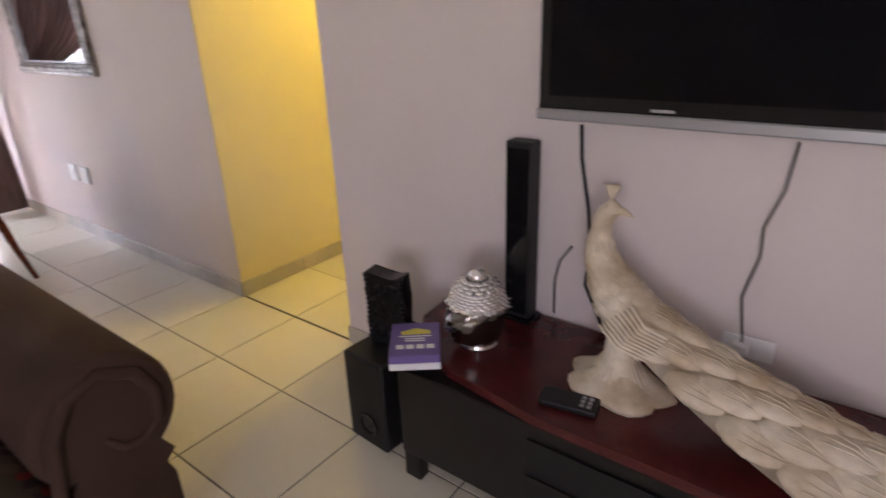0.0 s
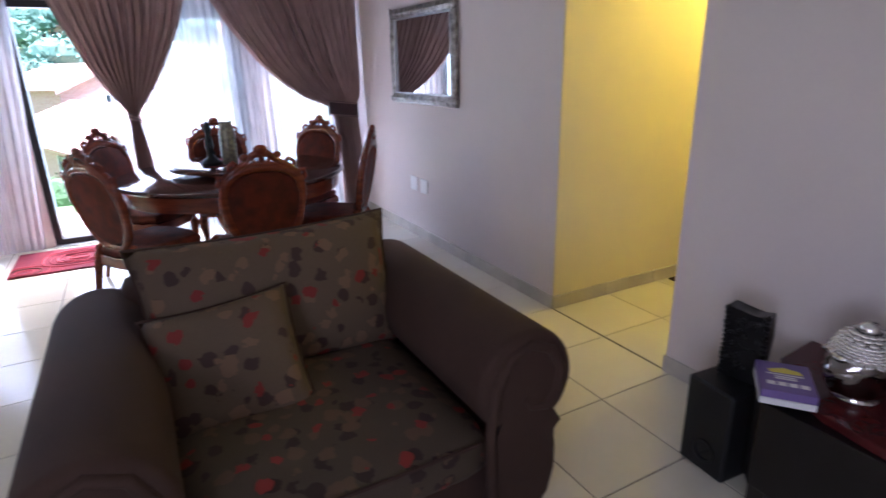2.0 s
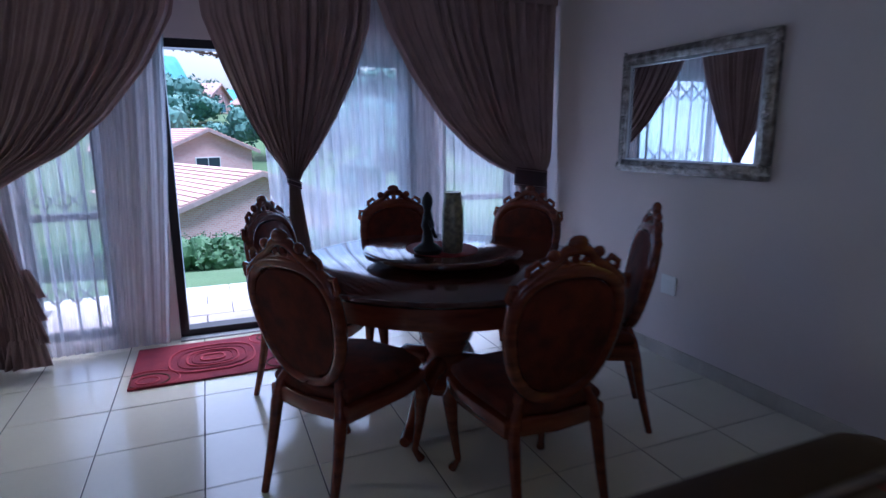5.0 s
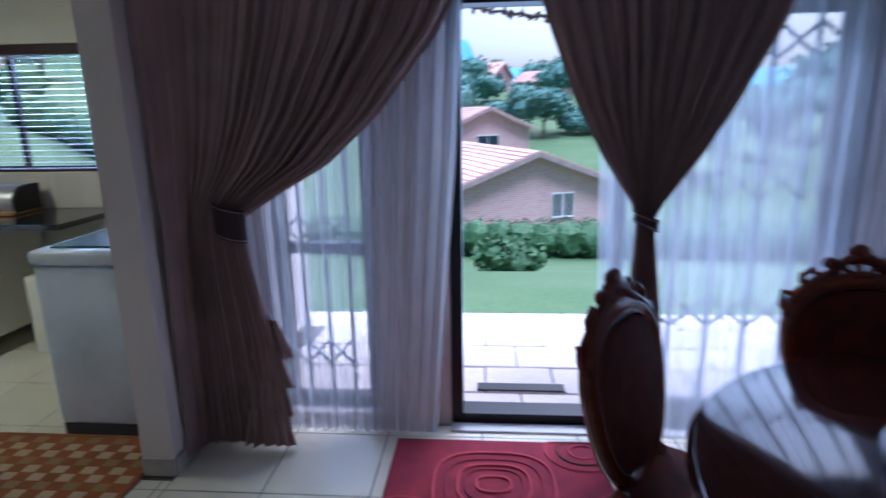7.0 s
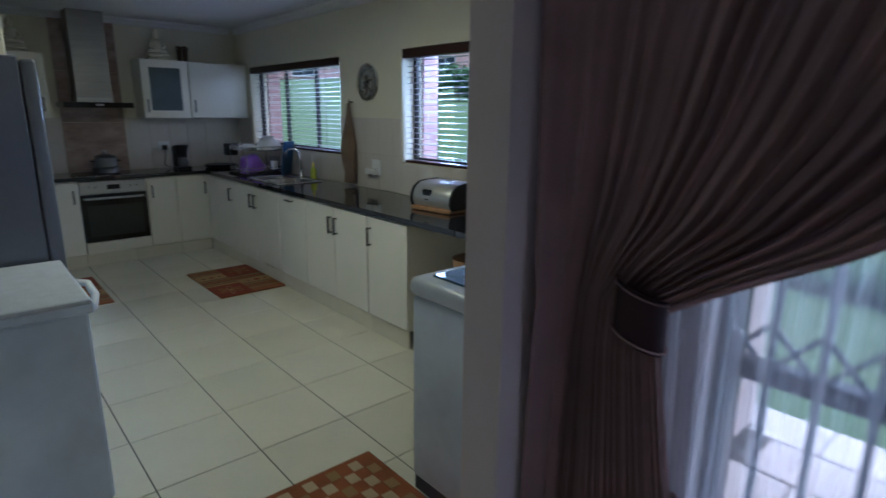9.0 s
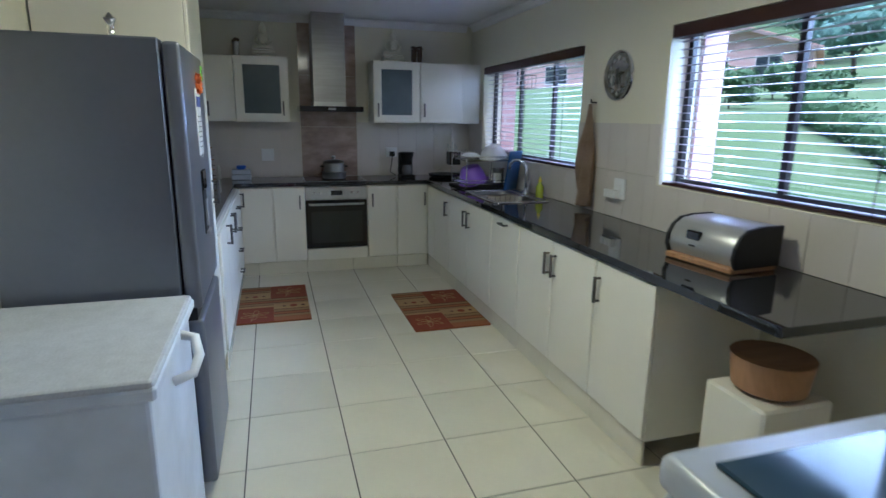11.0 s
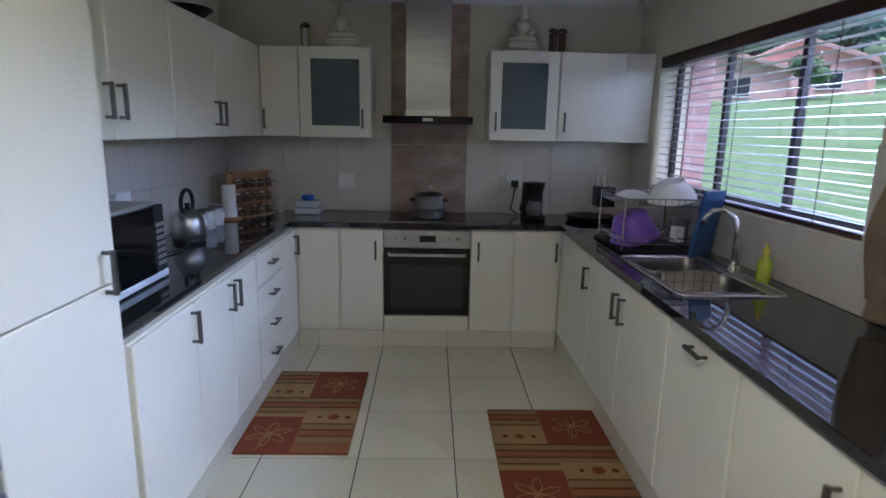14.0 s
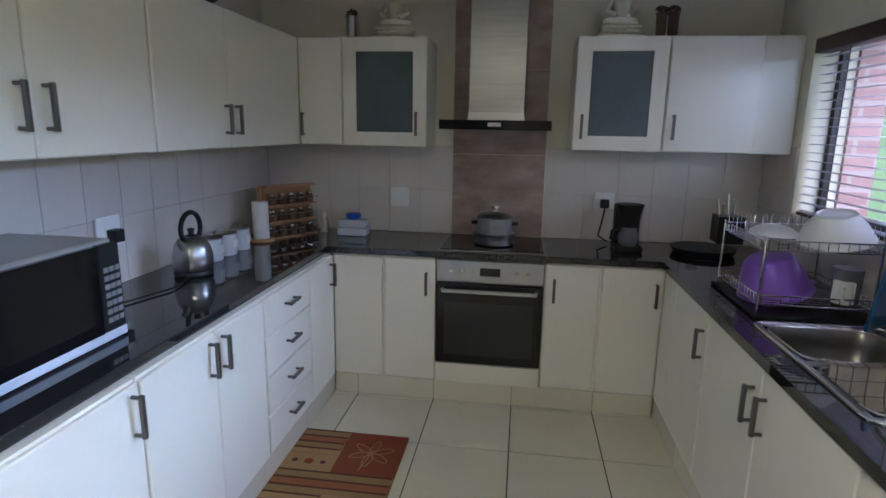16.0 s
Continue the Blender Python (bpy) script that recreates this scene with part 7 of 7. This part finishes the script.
TAN = mat("tan_pile", (0.38, 0.24, 0.095), 0.95, grain=0.2, scale=200, bump=0.4, bscale=250, second=(0.32, 0.20, 0.08))
RUST2 = mat("terracotta_pile", (0.27, 0.095, 0.035), 0.95, grain=0.2, scale=200, bump=0.4, bscale=250, second=(0.30, 0.12, 0.045))
patchwork(bpy.data.objects["rug.001"], -6.47, -5.895, -6.60, -5.71)
patchwork(bpy.data.objects["rug.002"], -5.20, -4.65, -7.07, -6.17)
r_ = bpy.data.objects["rug"]
for (rx, ry, k0) in ((0.05, 0.07, 0), (0.10, 0.12, 1), (0.13, 0.15, 2), (0.17, 0.20, 3), (0.22, 0.25, 4)):
    pts = [(-5.335 + rx * math.copysign(abs(math.cos(a)) ** 0.7, math.cos(a)), -0.70 + ry * math.copysign(abs(math.sin(a)) ** 0.7, math.sin(a)), 0.0125) for a in [2 * math.pi * i / 40 for i in range(41)]]
    part("ring", tube(pts, 0.006 if k0 % 2 else 0.009, 5), RUGR if k0 % 2 else mat("bright_red_pile" + str(k0), (0.42, 0.05, 0.07), 0.95, grain=0.2), r_, "raised oval ring")
for cx, cy, n_ in ((-5.10, -1.05, 3), (-5.58, -0.30, 3), (-5.10, -0.28, 2)):
    for k in range(n_):
        rr_ = 0.05 + 0.045 * k
        pts = [(max(-5.655, min(-5.015, cx + rr_ * math.cos(a))), max(-1.14, min(-0.225, cy + rr_ * 1.2 * math.sin(a))), 0.0125) for a in [2 * math.pi * i / 30 for i in range(31)]]
        part("ring", tube(pts, 0.006, 5), DARKP if k % 2 else bpy.data.materials["bright_red_pile0"], r_, "raised oval ring")
r_ = bpy.data.objects["rug.003"]
for i in range(10):
    for j in range(13):
        if (i + j) % 2:
            x0, y0 = -5.59 + i * 0.055, -3.08 + j * 0.066
            part("check", box(x0 + 0.003, x0 + 0.052, y0 + 0.003, y0 + 0.063, 0.0122, 0.0138), CREAM if (i * 7 + j * 3) % 3 else OCHRE, r_)


# ---- wall tiles ----
def wall_tiles(face, at, a0, a1, z0, z1, way, parent, w=0.2, h=0.2775, material=None):
    """Glazed tiles on a wall, clipped to the field; way is the side they face."""
    material = material or WTILE
    n, m = math.ceil((a1 - a0) / w - 0.05), max(1, round((z1 - z0) / h))
    for i in range(n):
        for j in range(m):
            p0, p1 = a0 + i * w, min(a1, a0 + (i + 1) * w)
            q0, q1 = z0 + (z1 - z0) * j / m, z0 + (z1 - z0) * (j + 1) / m
            lo, hi = sorted((at, at + way * 0.008))
            b = box(lo, hi, p0 + 0.0012, p1 - 0.0012, q0 + 0.0012, q1 - 0.0012) if face == "x" else box(p0 + 0.0012, p1 - 0.0012, lo, hi, q0 + 0.0012, q1 - 0.0012)
            part("tile", b, material, parent)


ws, we, ww = bpy.data.objects["wall_kitchen_south"], bpy.data.objects["wall_kitchen_east"], bpy.data.objects["wall_kitchen_windows"]
wall_tiles("y", -8.07, -7.08, -5.845, 0.886, 1.44, 1, ws)
wall_tiles("y", -8.07, -5.265, -4.06, 0.886, 1.44, 1, ws)
wall_tiles("y", -8.07, -5.84, -5.27, 0.886, 2.4, 1, ws, 0.57, 0.55, MARBLE)
wall_tiles("x", -4.05, -8.06, -5.41, 0.886, 1.44, -1, we)
wall_tiles("x", -7.09, -5.69, -4.79, 0.886, 1.48, 1, ww)
wall_tiles("x", -7.09, -8.06, -5.69, 0.886, 1.135, 1, ww)
wall_tiles("x", -7.09, -4.79, -2.21, 0.886, 1.135, 1, ww)
wall_tiles("x", -7.09, -8.06, -7.66, 1.14, 1.48, 1, ww)


# ---- skirting tiles ----
def skirting(name, a, c, at, face, way, h=0.085):
    s = new(name)
    tagged(s, "pale skirting tiles along the wall foot", kind="structure")
    n = max(1, round((c - a) / 0.45))
    for i in range(n):
        p0, p1 = a + (c - a) * i / n + 0.001, a + (c - a) * (i + 1) / n - 0.001
        lo, hi = sorted((at, at + way * 0.012))
        b = box(lo, hi, p0, p1, 0.0, h, 0.002) if face == "x" else box(p0, p1, lo, hi, 0.0, h, 0.002)
        part("skirting_tile", b, SKIRT, s)


skirting("baseboard", -5.79, -2.53, 1.94, "y", -1)
skirting("baseboard", -1.69, 2.2, 1.94, "y", -1)
skirting("baseboard", 1.93, 4.98, -2.534, "x", 1)
skirting("baseboard", 1.94, 4.98, -1.68, "x", -1)
skirting("baseboard", -5.79, -5.345, -2.06, "y", 1)
skirting("baseboard", -2.2, -2.06, -5.345, "x", 1)


# ---- tiles of the floor ----
def tile_mesh(w, d):
    b = box(-w / 2 + 0.0028, w / 2 - 0.0028, -d / 2 + 0.0028, d / 2 - 0.0028, -0.012, 0.0, 0)
    bmesh.ops.bevel(b, geom=[e for e in b.edges if all(v.co.z > -0.001 for v in e.verts)], offset=0.0012, segments=1, affect="EDGES")
    me = bpy.data.meshes.new("tile")
    b.to_mesh(me)
    b.free()
    me.materials.append(TILE)
    return me


tiles = {}
for rx0, rx1, ry0, ry1 in ((-5.8, 2.2, -2.06, 1.94), (-7.09, -4.05, -8.07, -2.2), (-2.535, -1.68, 1.94, 5.0), (-5.31, -4.05, -2.2, -2.06)):
    i0, i1 = math.floor((rx0 + 5.25) / 0.45), math.ceil((rx1 + 5.25) / 0.45)
    j0, j1 = math.floor((ry0 + 3.9) / 0.45), math.ceil((ry1 + 3.9) / 0.45)
    for i in range(i0, i1):
        for j in range(j0, j1):
            x0, x1 = max(rx0, -5.25 + 0.45 * i), min(rx1, -4.8 + 0.45 * i)
            y0, y1 = max(ry0, -3.9 + 0.45 * j), min(ry1, -3.45 + 0.45 * j)
            if x1 - x0 < 0.02 or y1 - y0 < 0.02:
                continue
            key = (round(x1 - x0, 3), round(y1 - y0, 3))
            if key not in tiles:
                tiles[key] = tile_mesh(*key)
            o = new("tile", tiles[key])
            o.location = ((x0 + x1) / 2, (y0 + y1) / 2, 0)
            o.parent = floor
